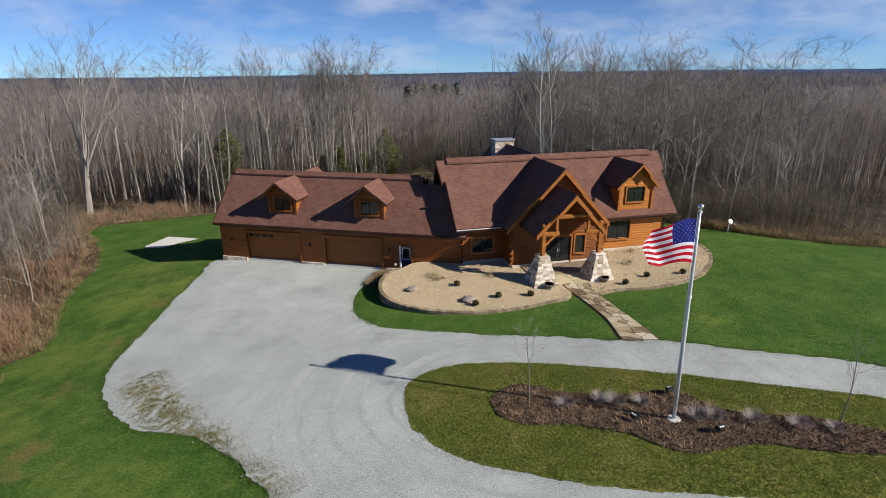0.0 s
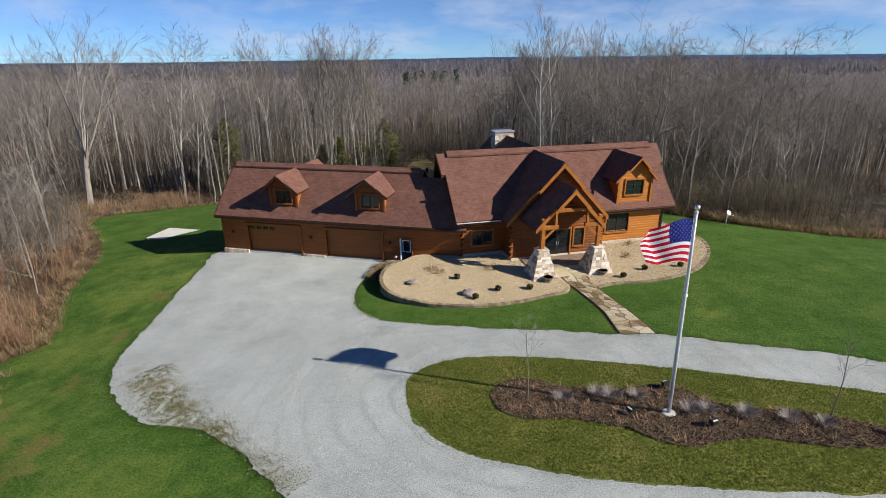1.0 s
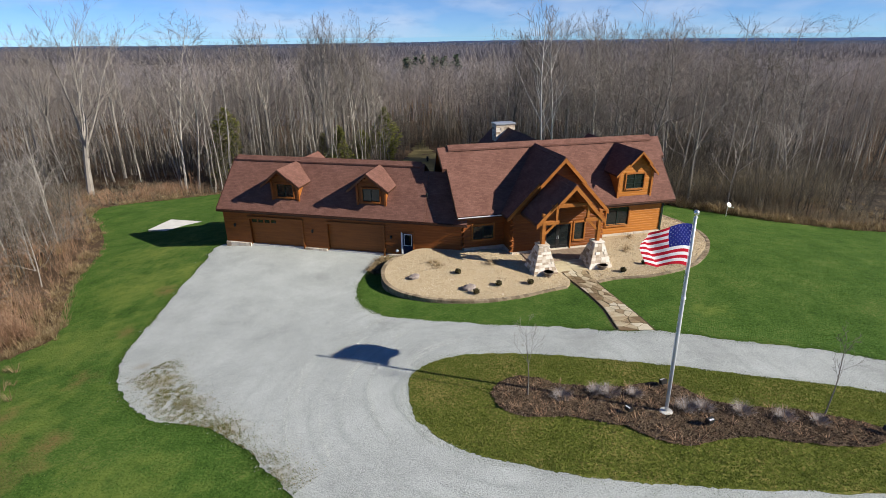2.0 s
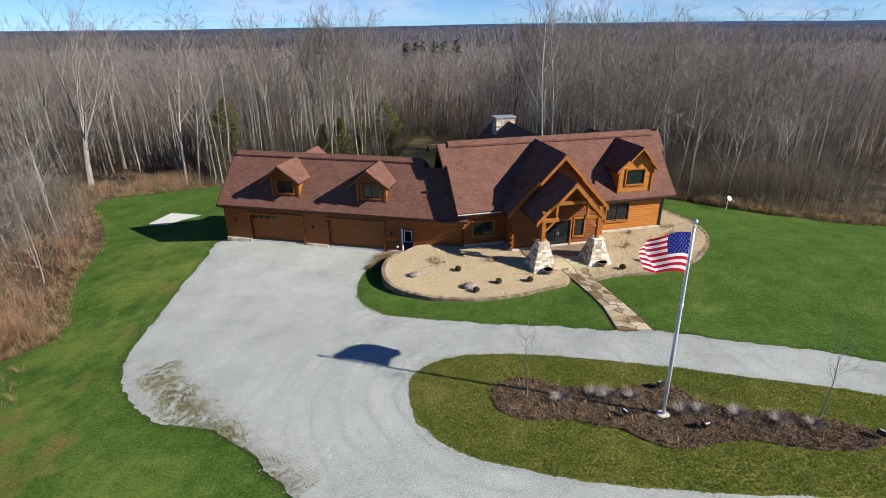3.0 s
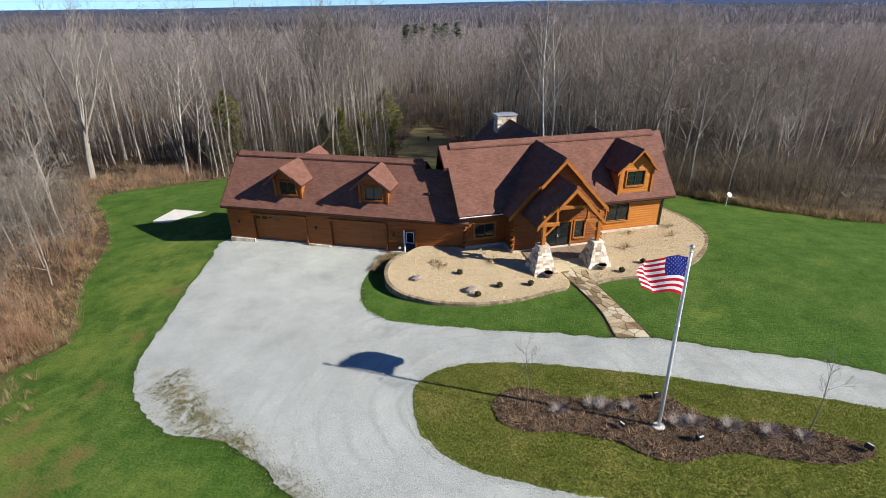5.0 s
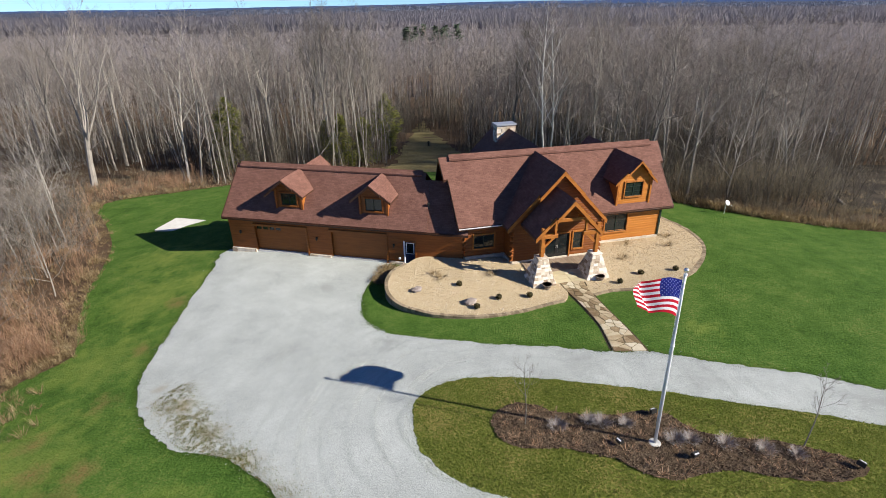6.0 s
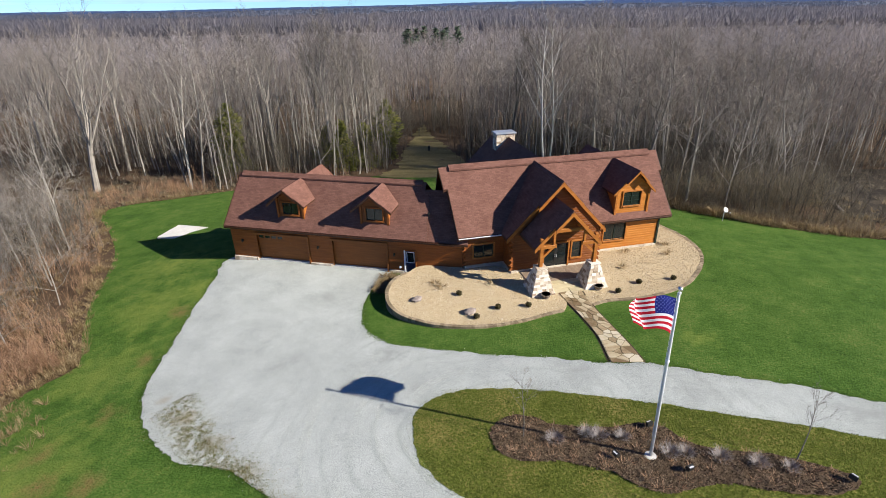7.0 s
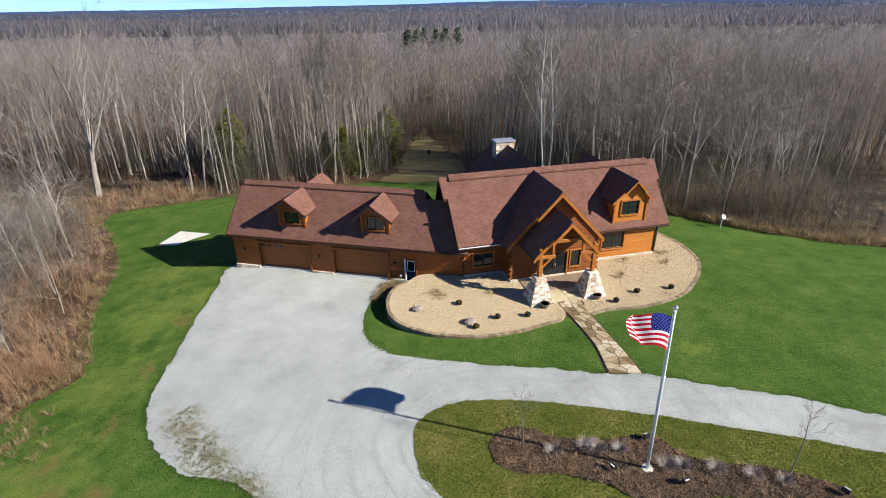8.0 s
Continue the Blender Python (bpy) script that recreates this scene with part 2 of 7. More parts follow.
M["bark_white"] = mat("white_bark", [(0.3, (0.38, 0.355, 0.325)), (0.7, (0.60, 0.58, 0.55))], scale=2, fine=9, rough=0.9, bump=0.3, stretch=(1, 1, 0.5))
# bluish grey: distance haze is mixed into the far twigs' colour
M["far_twig"] = mat("haze_tinted_twig_mass", [(0.25, (0.19, 0.172, 0.17)), (0.45, (0.30, 0.272, 0.266)), (0.6, (0.375, 0.335, 0.328)), (0.75, (0.45, 0.375, 0.365))], scale=0.025, fine=0.5, rough=1.0, bump=0, spec=0.0, per_island=0.3, fine_mix=0.3)
# darker than the other twigs: the shade low in the woods is painted in
M["under_twig"] = mat("shaded_undergrowth_twigs", [(0.25, (0.072, 0.063, 0.05)), (0.75, (0.215, 0.19, 0.155))], scale=0.3, fine=3, rough=1.0, bump=0, spec=0.05, per_island=0.6)
# haze is painted into these three, bluer the farther they lie
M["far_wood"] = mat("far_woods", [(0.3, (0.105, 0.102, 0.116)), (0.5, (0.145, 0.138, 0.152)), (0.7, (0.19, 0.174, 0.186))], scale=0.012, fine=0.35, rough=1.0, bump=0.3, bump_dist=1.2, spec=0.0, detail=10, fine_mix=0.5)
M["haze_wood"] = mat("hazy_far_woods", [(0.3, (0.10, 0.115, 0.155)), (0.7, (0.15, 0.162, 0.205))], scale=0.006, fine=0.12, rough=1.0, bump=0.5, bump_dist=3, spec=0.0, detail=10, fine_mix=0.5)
M["blue_hill"] = mat("haze_tinted_hills", [(0.3, (0.04, 0.068, 0.15)), (0.7, (0.065, 0.097, 0.19))], scale=0.004, fine=0.05, rough=1.0, bump=0.5, bump_dist=4, spec=0.0)
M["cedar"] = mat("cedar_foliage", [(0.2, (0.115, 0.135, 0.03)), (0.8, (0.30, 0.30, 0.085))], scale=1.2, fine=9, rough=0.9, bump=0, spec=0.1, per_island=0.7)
# both canopy colours carry the distance haze
M["far_crown"] = mat("haze_tinted_canopy", [(0.25, (0.155, 0.148, 0.162)), (0.45, (0.205, 0.192, 0.206)), (0.6, (0.25, 0.228, 0.24)), (0.78, (0.30, 0.262, 0.27))], scale=0.012, fine=0.3, rough=1.0, bump=0, spec=0.0, per_island=0.35, fine_mix=0.3)
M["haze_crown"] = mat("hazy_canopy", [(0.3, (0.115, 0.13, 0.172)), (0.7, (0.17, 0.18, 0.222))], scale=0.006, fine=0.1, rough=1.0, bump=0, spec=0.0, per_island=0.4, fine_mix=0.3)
M["pine"] = mat("far_pine_needles", [(0.2, (0.055, 0.082, 0.055)), (0.8, (0.115, 0.155, 0.10))], scale=0.3, fine=3, rough=0.9, bump=0, spec=0.1, per_island=0.7)
M["twig_pale"] = mat("pale_twig_mass", [(0.15, (0.16, 0.142, 0.124)), (0.5, (0.32, 0.287, 0.252)), (0.85, (0.46, 0.415, 0.37))], scale=0.4, fine=3, rough=1.0, bump=0, spec=0.05, per_object=0.5)
M["straw"] = mat("dry_straw_grass", [(0.25, (0.17, 0.115, 0.06)), (0.5, (0.31, 0.23, 0.125)), (0.75, (0.47, 0.375, 0.225))], scale=0.5, fine=6, rough=1.0, bump=0, spec=0.05, per_island=0.6)
M["bramble"] = mat("red_brown_bramble", [(0.25, (0.23, 0.135, 0.082)), (0.5, (0.41, 0.255, 0.16)), (0.75, (0.56, 0.39, 0.265))], scale=0.3, fine=4, rough=1.0, bump=0, spec=0.05, per_island=0.5)
M["blade"] = mat("grass_blades", [(0.2, (0.048, 0.108, 0.016)), (0.5, (0.086, 0.162, 0.028)), (0.8, (0.17, 0.205, 0.055))], scale=0.12, fine=3, rough=0.9, bump=0, spec=0.1, per_island=0.5)
M["shrub"] = mat("dark_shrub_leaves", [(0.3, (0.03, 0.03, 0.012)), (0.7, (0.09, 0.07, 0.03))], scale=5, fine=20, rough=0.9, bump=0, spec=0.1, per_island=0.5)
M["lavender"] = mat("silvery_dry_stems", [(0.3, (0.20, 0.175, 0.165)), (0.7, (0.38, 0.345, 0.325))], scale=5, fine=20, rough=1.0, bump=0, spec=0.05, per_island=0.5)
M["block"] = mat("edging_block", [(0.3, (0.15, 0.112, 0.07)), (0.7, (0.34, 0.27, 0.18))], scale=3, fine=20, rough=0.95, bump=0.4, per_island=0.35)
M["brush"] = mat("tan_grey_brush", [(0.25, (0.13, 0.112, 0.08)), (0.75, (0.34, 0.29, 0.205))], scale=0.3, fine=3, rough=1.0, bump=0, spec=0.05, per_island=0.6)
M["pot"] = mat("weathered_stone_planter", [(0.3, (0.13, 0.105, 0.085)), (0.7, (0.27, 0.23, 0.195))], scale=5, rough=0.8, bump=0.2)
M["deck"] = mat("porch_boards", [(0.3, (0.20, 0.14, 0.095)), (0.7, (0.32, 0.245, 0.175))], scale=2, fine=18, rough=0.8, bump=0.2, per_object=0.3)
M["pebble"] = mat("loose_limestone_chips", [(0.2, (0.30, 0.318, 0.30)), (0.5, (0.47, 0.495, 0.475)), (0.8, (0.62, 0.645, 0.615))], scale=3, fine=12, rough=0.95, bump=0, spec=0.1, per_island=0.8)
M["tan_pebble"] = mat("loose_tan_stones", [(0.2, (0.36, 0.275, 0.165)), (0.5, (0.50, 0.405, 0.265)), (0.8, (0.66, 0.57, 0.42))], scale=3, fine=12, rough=0.9, bump=0, spec=0.15, per_island=0.9)
M["chip"] = mat("bark_chips", [(0.2, (0.047, 0.032, 0.019)), (0.5, (0.118, 0.083, 0.054)), (0.8, (0.22, 0.166, 0.115))], scale=3, fine=12, rough=0.95, bump=0, spec=0.1, per_island=0.8)
M["olive_blade"] = mat("olive_grass_blades", [(0.2, (0.075, 0.11, 0.016)), (0.5, (0.135, 0.17, 0.032)), (0.8, (0.27, 0.24, 0.08))], scale=0.3, fine=3, rough=0.9, bump=0, spec=0.1, per_island=0.45)
M["rock"] = mat("field_stone", [(0.35, (0.16, 0.13, 0.115)), (0.65, (0.34, 0.29, 0.26))], scale=3, fine=16, rough=0.9, bump=0.4)


for k in ("twig", "twig_pale", "woods_twig", "far_twig", "far_crown", "haze_crown", "under_twig", "brush", "straw", "bramble", "blade", "olive_blade", "cedar"):
    let_through(M[k], 0.4)


def wheel_tracks(m, centre, reach):
    """Curved wheel tracks pressed into a surface: faint rings round a centre, broken up by noise."""
    n, l = m.node_tree.nodes, m.node_tree.links
    tc, dist, nz = n.new("ShaderNodeTexCoord"), n.new("ShaderNodeVectorMath"), n.new("ShaderNodeTexNoise")
    dist.operation = "DISTANCE"
    dist.inputs[1].default_value = centre
    l.new(tc.outputs["Object"], dist.inputs[0])
    nz.inputs["Scale"].default_value = 0.11
    nz.inputs["Detail"].default_value = 3
    l.new(tc.outputs["Object"], nz.inputs["Vector"])

    def calc(op, a, b):
        k = n.new("ShaderNodeMath")
        k.operation = op
        for i, v in enumerate((a, b)):
            if isinstance(v, (int, float)):
                k.inputs[i].default_value = v
            else:
                l.new(v, k.inputs[i])
        return k.outputs[0]
    ph = calc("ADD", calc("MULTIPLY", dist.outputs["Value"], 2.5), calc("MULTIPLY", nz.outputs["Fac"], 9.0))
    ring = calc("POWER", calc("ABSOLUTE", calc("SINE", ph, 0.0), 0.0), 16.0)
    near = calc("SUBTRACT", 1.0, calc("MULTIPLY", dist.outputs["Value"], 1.0 / reach))
    near = calc("MAXIMUM", near, 0.0)
    patch = n.new("ShaderNodeTexNoise")
    patch.inputs["Scale"].default_value = 0.35
    l.new(tc.outputs["Object"], patch.inputs["Vector"])
    amount = calc("MULTIPLY", calc("MULTIPLY", ring, near), calc("MAXIMUM", calc("MULTIPLY", calc("SUBTRACT", patch.outputs["Fac"], 0.4), 5.0), 0.0))
    old = n["Color Ramp"].outputs["Color"]
    mx = n.new("ShaderNodeMix")
    mx.data_type, mx.blend_type = "RGBA", "MULTIPLY"
    l.new(calc("MINIMUM", amount, 1.0), mx.inputs[0])
    l.new(old, mx.inputs[6])
    mx.inputs[7].default_value = (0.82, 0.83, 0.82, 1)
    l.new(mx.outputs[2], n["Principled BSDF"].inputs["Base Color"])


for k, r, tall in (("grass", 0.78, 0.2), ("island_grass", 0.76, 0.15), ("gravel", 0.72, 0.04)):
    M[k].node_tree.nodes["Noise Texture"].inputs["Roughness"].default_value = r
    M[k].node_tree.nodes["Bump"].inputs["Distance"].default_value = tall
wheel_tracks(M["gravel"], (3.2, 20.2, 1.2), 22.0)


def worn(m, spots, colour):
    """Ragged patches of bare earth, yellower grass, greyer gravel: spots are (x, y, reach)."""
    n, l = m.node_tree.nodes, m.node_tree.links
    tc, nz = n.new("ShaderNodeTexCoord"), n.new("ShaderNodeTexNoise")
    nz.inputs["Scale"].default_value = 0.9
    nz.inputs["Detail"].default_value = 8
    nz.inputs["Roughness"].default_value = 0.65
    l.new(tc.outputs["Object"], nz.inputs["Vector"])
    out = n["Principled BSDF"].inputs["Base Color"].links[0].from_socket
    for x, y, reach in spots:
        sep, mp = n.new("ShaderNodeVectorMath"), n.new("ShaderNodeMapping")
        mp.inputs["Scale"].default_value = (1, 1, 0)
        sep.operation = "DISTANCE"
        sep.inputs[1].default_value = (x, y, 0)
        l.new(tc.outputs["Object"], mp.inputs["Vector"])
        l.new(mp.outputs["Vector"], sep.inputs[0])
        k = n.new("ShaderNodeMapRange")
        k.inputs["From Min"].default_value, k.inputs["From Max"].default_value = 0, reach
        k.inputs["To Min"].default_value, k.inputs["To Max"].default_value = 0.34, -0.35
        l.new(sep.outputs["Value"], k.inputs["Value"])
        add, sub = n.new("ShaderNodeMath"), n.new("ShaderNodeMath")
        l.new(k.outputs["Result"], add.inputs[0])
        l.new(nz.outputs["Fac"], add.inputs[1])
        sub.operation, sub.use_clamp = "MULTIPLY_ADD", True
        l.new(add.outputs[0], sub.inputs[0])
        sub.inputs[1].default_value, sub.inputs[2].default_value = 2.2, -1.2
        mx = n.new("ShaderNodeMix")
        mx.data_type = "RGBA"
        l.new(sub.outputs[0], mx.inputs[0])
        l.new(out, mx.inputs[6])
        mx.inputs[7].default_value = (*colour, 1)
        out = mx.outputs[2]
    l.new(out, n["Principled BSDF"].inputs["Base Color"])


worn(M["grass"], YELLOWED, (0.195, 0.24, 0.05))
worn(M["grass"], WORN_GRASS, (0.20, 0.135, 0.055))
# darker, greyer gravel over parts of the drive
worn(M["gravel"], GREYER, (0.27, 0.285, 0.27))
worn(M["gravel"], WORN_GRAVEL, (0.30, 0.27, 0.20))


# ---- mesh helpers ----
class Build:
    """Collects vertices and faces of one mesh."""

    def __init__(self):
        self.v, self.f, self.mi, self.uv = [], [], [], {}

    def add(self, verts, faces, mi=0):
        o = len(self.v)
        self.v += [tuple(p) for p in verts]
        self.f += [tuple(i + o for i in q) for q in faces]
        self.mi += [mi] * len(faces)
        return self

    def box(self, x0, x1, y0, y1, z0, z1, bevel=0.0, mi=0):
        b = bevel
        if not b:
            vs = [(x, y, z) for z in (z0, z1) for x, y in ((x0, y0), (x1, y0), (x1, y1), (x0, y1))]
            return self.add(vs, [(3, 2, 1, 0), (4, 5, 6, 7), (0, 1, 5, 4), (1, 2, 6, 5), (2, 3, 7, 6), (3, 0, 4, 7)], mi)
        ring = [(x0 + b, y0), (x1 - b, y0), (x1, y0 + b), (x1, y1 - b), (x1 - b, y1), (x0 + b, y1), (x0, y1 - b), (x0, y0 + b)]
        inner = [(max(x0 + b, min(x1 - b, x)), max(y0 + b, min(y1 - b, y))) for x, y in ring]
        vs = [(x, y, z0) for x, y in ring] + [(x, y, z1 - b) for x, y in ring] + [(x, y, z1) for x, y in inner]
        fs = [tuple(reversed(range(8))), tuple(range(16, 24))]
        for k in range(8):
            j = (k + 1) % 8
            fs += [(k, j, 8 + j, 8 + k), (8 + k, 8 + j, 16 + j, 16 + k)]
        return self.add(vs, fs, mi)

    def prism(self, outline, depth, mi=0):
        """outline: points in order; depth: vector by which they are pushed."""
        n = len(outline)
        d = Vector(depth)
        vs = [Vector(p) for p in outline] + [Vector(p) + d for p in outline]
        fs = [tuple(reversed(range(n))), tuple(range(n, 2 * n))] + [(k, (k + 1) % n, n + (k + 1) % n, n + k) for k in range(n)]
        return self.add(vs, fs, mi)

    def tube(self, pts, radii, sides=6, cap=True, mi=0, turn=0.0):
        pts = [Vector(p) for p in pts]
        vs, fs = [], []
        for i, p in enumerate(pts):
            d = (pts[min(i + 1, len(pts) - 1)] - pts[max(i - 1, 0)]).normalized()
            a = d.cross(Vector((0.31, 0.95, 0.02)) if abs(d.y) < 0.9 else Vector((1, 0, 0))).normalized()
            b = d.cross(a)
            for k in range(sides):
                w = turn + 2 * math.pi * k / sides
                vs.append(p + (a * math.cos(w) + b * math.sin(w)) * radii[i])
        for i in range(len(pts) - 1):
            for k in range(sides):
                j = (k + 1) % sides
                fs.append((i * sides + k, i * sides + j, (i + 1) * sides + j, (i + 1) * sides + k))
        if cap:
            fs.append(tuple(reversed(range(sides))))
            fs.append(tuple(range((len(pts) - 1) * sides, len(pts) * sides)))
        return self.add(vs, fs, mi)

    def sphere(self, c, r, seg=12, rings=8, scale=(1, 1, 1), lump=0.0, seed=0, mi=0):
        rnd = random.Random(seed)
        vs = [(c[0], c[1], c[2] - r * scale[2])]
        for i in range(1, rings):
            w = math.pi * i / rings
            for k in range(seg):
                q = 2 * math.pi * k / seg
                s = r * (1 + lump * (rnd.random() - 0.5))
                vs.append((c[0] + s * scale[0] * math.sin(w) * math.cos(q), c[1] + s * scale[1] * math.sin(w) * math.sin(q), c[2] - s * scale[2] * math.cos(w)))
        vs.append((c[0], c[1], c[2] + r * scale[2]))
        fs = [(0, 1 + (k + 1) % seg, 1 + k) for k in range(seg)]
        for i in range(rings - 2):
            for k in range(seg):
                j = (k + 1) % seg
                fs.append((1 + i * seg + k, 1 + i * seg + j, 1 + (i + 1) * seg + j, 1 + (i + 1) * seg + k))
        o = 1 + (rings - 2) * seg
        fs += [(o + k, o + (k + 1) % seg, len(vs) - 1) for k in range(seg)]
        return self.add(vs, fs, mi)

    def mesh(self, name, materials, smooth=False):
        me = bpy.data.meshes.new(name)
        me.from_pydata(self.v, [], self.f)
        for m in (materials if isinstance(materials, (list, tuple)) else [materials]):
            me.materials.append(m)
        if any(self.mi):
            me.polygons.foreach_set("material_index", self.mi)
        if smooth:
            me.polygons.foreach_set("use_smooth", [True] * len(me.polygons))
        me.update()
        return me


def part(name, b, material, parent, label="", smooth=False):
    """Links a Build as one mesh object under a thing or a part."""
    ob = new(name, b.mesh(name, material, smooth))
    ob.parent = parent
    if label:
        ob["label"] = label
    return ob


def thing(name, b, material, label, category, group="", kind="", smooth=False, at=None):
    ob = new(name, b.mesh(name, material, smooth))
    if at is not None:
        ob.matrix_world = at
    return tagged(ob, label, category, group, kind)


def holder(name, m, label, category, group="", kind=""):
    ob = new(name)
    ob.empty_display_size = 0.3
    ob.matrix_world = m
    return tagged(ob, label, category, group, kind)


def spline(points, closed=True, per=6):
    """A smooth line through a few plan points."""
    n = len(points)
    out = []
    for i in range(n if closed else n - 1):
        if closed:
            p = [Vector(points[(i + k) % n]) for k in (-1, 0, 1, 2)]
        else:
            p = [Vector(points[max(0, min(n - 1, i + k))]) for k in (-1, 0, 1, 2)]
        for k in range(per):
            t = k / per
            out.append(0.5 * (2 * p[1] + (p[2] - p[0]) * t + (2 * p[0] - 5 * p[1] + 4 * p[2] - p[3]) * t * t + (3 * p[1] - p[0] - 3 * p[2] + p[3]) * t ** 3))
    if not closed:
        out.append(Vector(points[-1]))
    return out


def inside(x, y, poly):
    hit = False
    j = len(poly) - 1
    for i in range(len(poly)):
        xi, yi = poly[i][0], poly[i][1]
        xj, yj = poly[j][0], poly[j][1]
        if (yi > y) != (yj > y) and x < (xj - xi) * (y - yi) / (yj - yi) + xi:
            hit = not hit
        j = i
    return hit


# ---- the lie of the land ----
LAND = (0.054, 0.872, -2.856, -1.254, -0.887, -0.87, 0.559, -0.237)
SWELLS = ((-17, 42, 0.48), (-6, 33, -0.27), (22, 41, 0.35), (36, 50, -0.3), (-27, 29, -0.4), (2, 30, -0.17), (-35, 51, -0.25), (-37, 76, -0.37), (30, 30, 0.37), (-20, 10, 0.37))


def terrain(x, y):
    """Height of the ground: it falls away from the drive towards the woods, then rises to the far hills."""
    u, v = max(-60.0, min(60.0, x)) / 40, (max(-5.0, min(85.0, y)) - 40) / 40
    z = sum(c * k for c, k in zip(LAND, (1, u, v, u * u, u * v, v * v, u * u * v, v ** 3)))
    z += sum(h * math.exp(-((x - a) ** 2 + (y - b) ** 2) / 84.5) for a, b, h in SWELLS)
    far = max(0.0, y - 85)
    z = max(z, -6.5)
    z -= 3.0 * min(1.0, far / 120)
    if far > 250:
        z += 14 * min(1.0, (far - 250) / 900) + 3 * math.sin(x * 0.006 + 1) * min(1, (far - 250) / 400)
    return z


def sheet(outline, height, step=1.0, skirt=0.0):
    """A surface over a plan outline, with inner points on a grid."""
    pts = [Vector((p[0], p[1])) for p in outline]
    n = len(pts)
    x0, x1 = min(p.x for p in pts), max(p.x for p in pts)
    y0, y1 = min(p.y for p in pts), max(p.y for p in pts)
    y = y0 + step / 2
    row = 0
    while y < y1:
        x = x0 + step / 2 + (row % 2) * step / 2
        while x < x1:
            if inside(x, y, outline):
                pts.append(Vector((x, y)))
            x += step
        y += step
        row += 1
    vs, _, fs, _, _, _ = delaunay_2d_cdt(pts, [(i, (i + 1) % n) for i in range(n)], [], 1, 1e-4)
    b = Build()
    b.add([(p.x, p.y, height(p.x, p.y)) for p in vs], [tuple(f) for f in fs])
    if skirt:
        k = len(b.v)
        b.v += [(p[0], p[1], height(p[0], p[1])) for p in outline] + [(p[0], p[1], height(p[0], p[1]) - skirt) for p in outline]
        b.f += [(k + i, k + (i + 1) % n, k + n + (i + 1) % n, k + n + i) for i in range(n)]
        b.mi += [0] * n
    return b

# ---- ground, lawn, drive ----
def ground_sheet():
    xs = sorted({-4500, -3000, -2000, -1300, -800, -500, -330, -220, -160, *range(-120, 121, 3), 160, 220, 330, 500, 800, 1300, 2000, 3000, 4500})
    ys = sorted({-1500, -700, -300, -120, -60, *range(-30, 130, 3), 150, 180, 220, 280, 350, 450, 600, 800, 1100, 1500, 2100, 3000, 4600})
    b = Build()
    rnd = random.Random(3)
    b.add([(x, y, terrain(x, y) - 0.03 + (rnd.uniform(-0.08, 0.08) if y > 88 else 0)) for y in ys for x in xs],
          [(j * len(xs) + i, j * len(xs) + i + 1, (j + 1) * len(xs) + i + 1, (j + 1) * len(xs) + i) for j in range(len(ys) - 1) for i in range(len(xs) - 1)])
    return thing("ground", b, M["litter"], "brown leaf litter on the woodland floor", "ground", kind="structure", smooth=True)


ground = ground_sheet()
LAWN = [(-26, 24), (-25.5, 25.7), (-24.2, 27.5), (-24.4, 28.9), (-26.6, 32.4), (-29.2, 37.8), (-30.8, 42.3), (-33.9, 48.7), (-39.4, 56.4), (-43.4, 61.3), (-44.4, 64.6), (-42.3, 67), (-38.2, 68.5),
        (-33, 71), (-25, 73), (-14, 75), (-8, 79), (4, 80), (10, 74), (18, 66), (25, 58), (28.5, 54.3), (31, 52.8), (33.4, 50.8), (36.1, 49.2), (38.6, 47.8), (43, 46), (54, 43), (75, 38), (75, -20), (-34, -20), (-30, 5), (-27, 18)]
lawn_line = spline(LAWN, True, 4)
lawn = thing("lawn", sheet(lawn_line, lambda x, y: terrain(x, y) + 0.012 * math.sin(x * 1.9) * math.sin(y * 1.3), 1.6), M["grass"],
             "green mown lawn with paler worn patches", "lawn", kind="structure", smooth=True)
DRIVE = [(-19.1, 43.2), (-19.3, 38.9), (-18.8, 33.3), (-18.4, 29.1), (-17.8, 25.2), (-16.7, 22.7), (-14.9, 20.3), (-12.6, 18.7), (-10, 18), (-7.7, 16.4), (-5.9, 14.6), (-3.5, 12), (0, 10), (6, 8.8), (14, 8.6), (24, 9.5), (32, 12), (34, 16), (30, 18.8),
         (22.5, 21), (18.9, 22.6), (14.6, 23.9), (11.9, 25), (9.6, 25.1), (7.6, 25.6), (2.2, 26.8), (-3.4, 28.3), (-5.4, 30.2), (-6, 32.2), (-6.1, 34.2), (-5.6, 36.8), (-4.5, 38.9), (-4.3, 39.8), (-11, 41.3)]
rag = random.Random(8)
def ragged(points, per, coarse, fine):
    """A smooth outline made uneven at two scales."""
    return [p + Vector((noise.noise(Vector((p.x * 1.3, p.y * 1.3, 21))), noise.noise(Vector((p.x * 1.3, p.y * 1.3, 25))))) * coarse
            + Vector((rag.uniform(-fine, fine), rag.uniform(-fine, fine))) for p in spline(points, True, per)]


drive_line = ragged(DRIVE, 18, 0.22, 0.07)
drive = thing("gravel_driveway", sheet(drive_line, lambda x, y: terrain(x, y) + 0.05 + 0.012 * noise.noise(Vector((x * 0.7, y * 0.7, 0))), 0.7), M["gravel"],
              "pale grey crushed-limestone driveway with tyre tracks", "driveway", kind="structure", smooth=True)
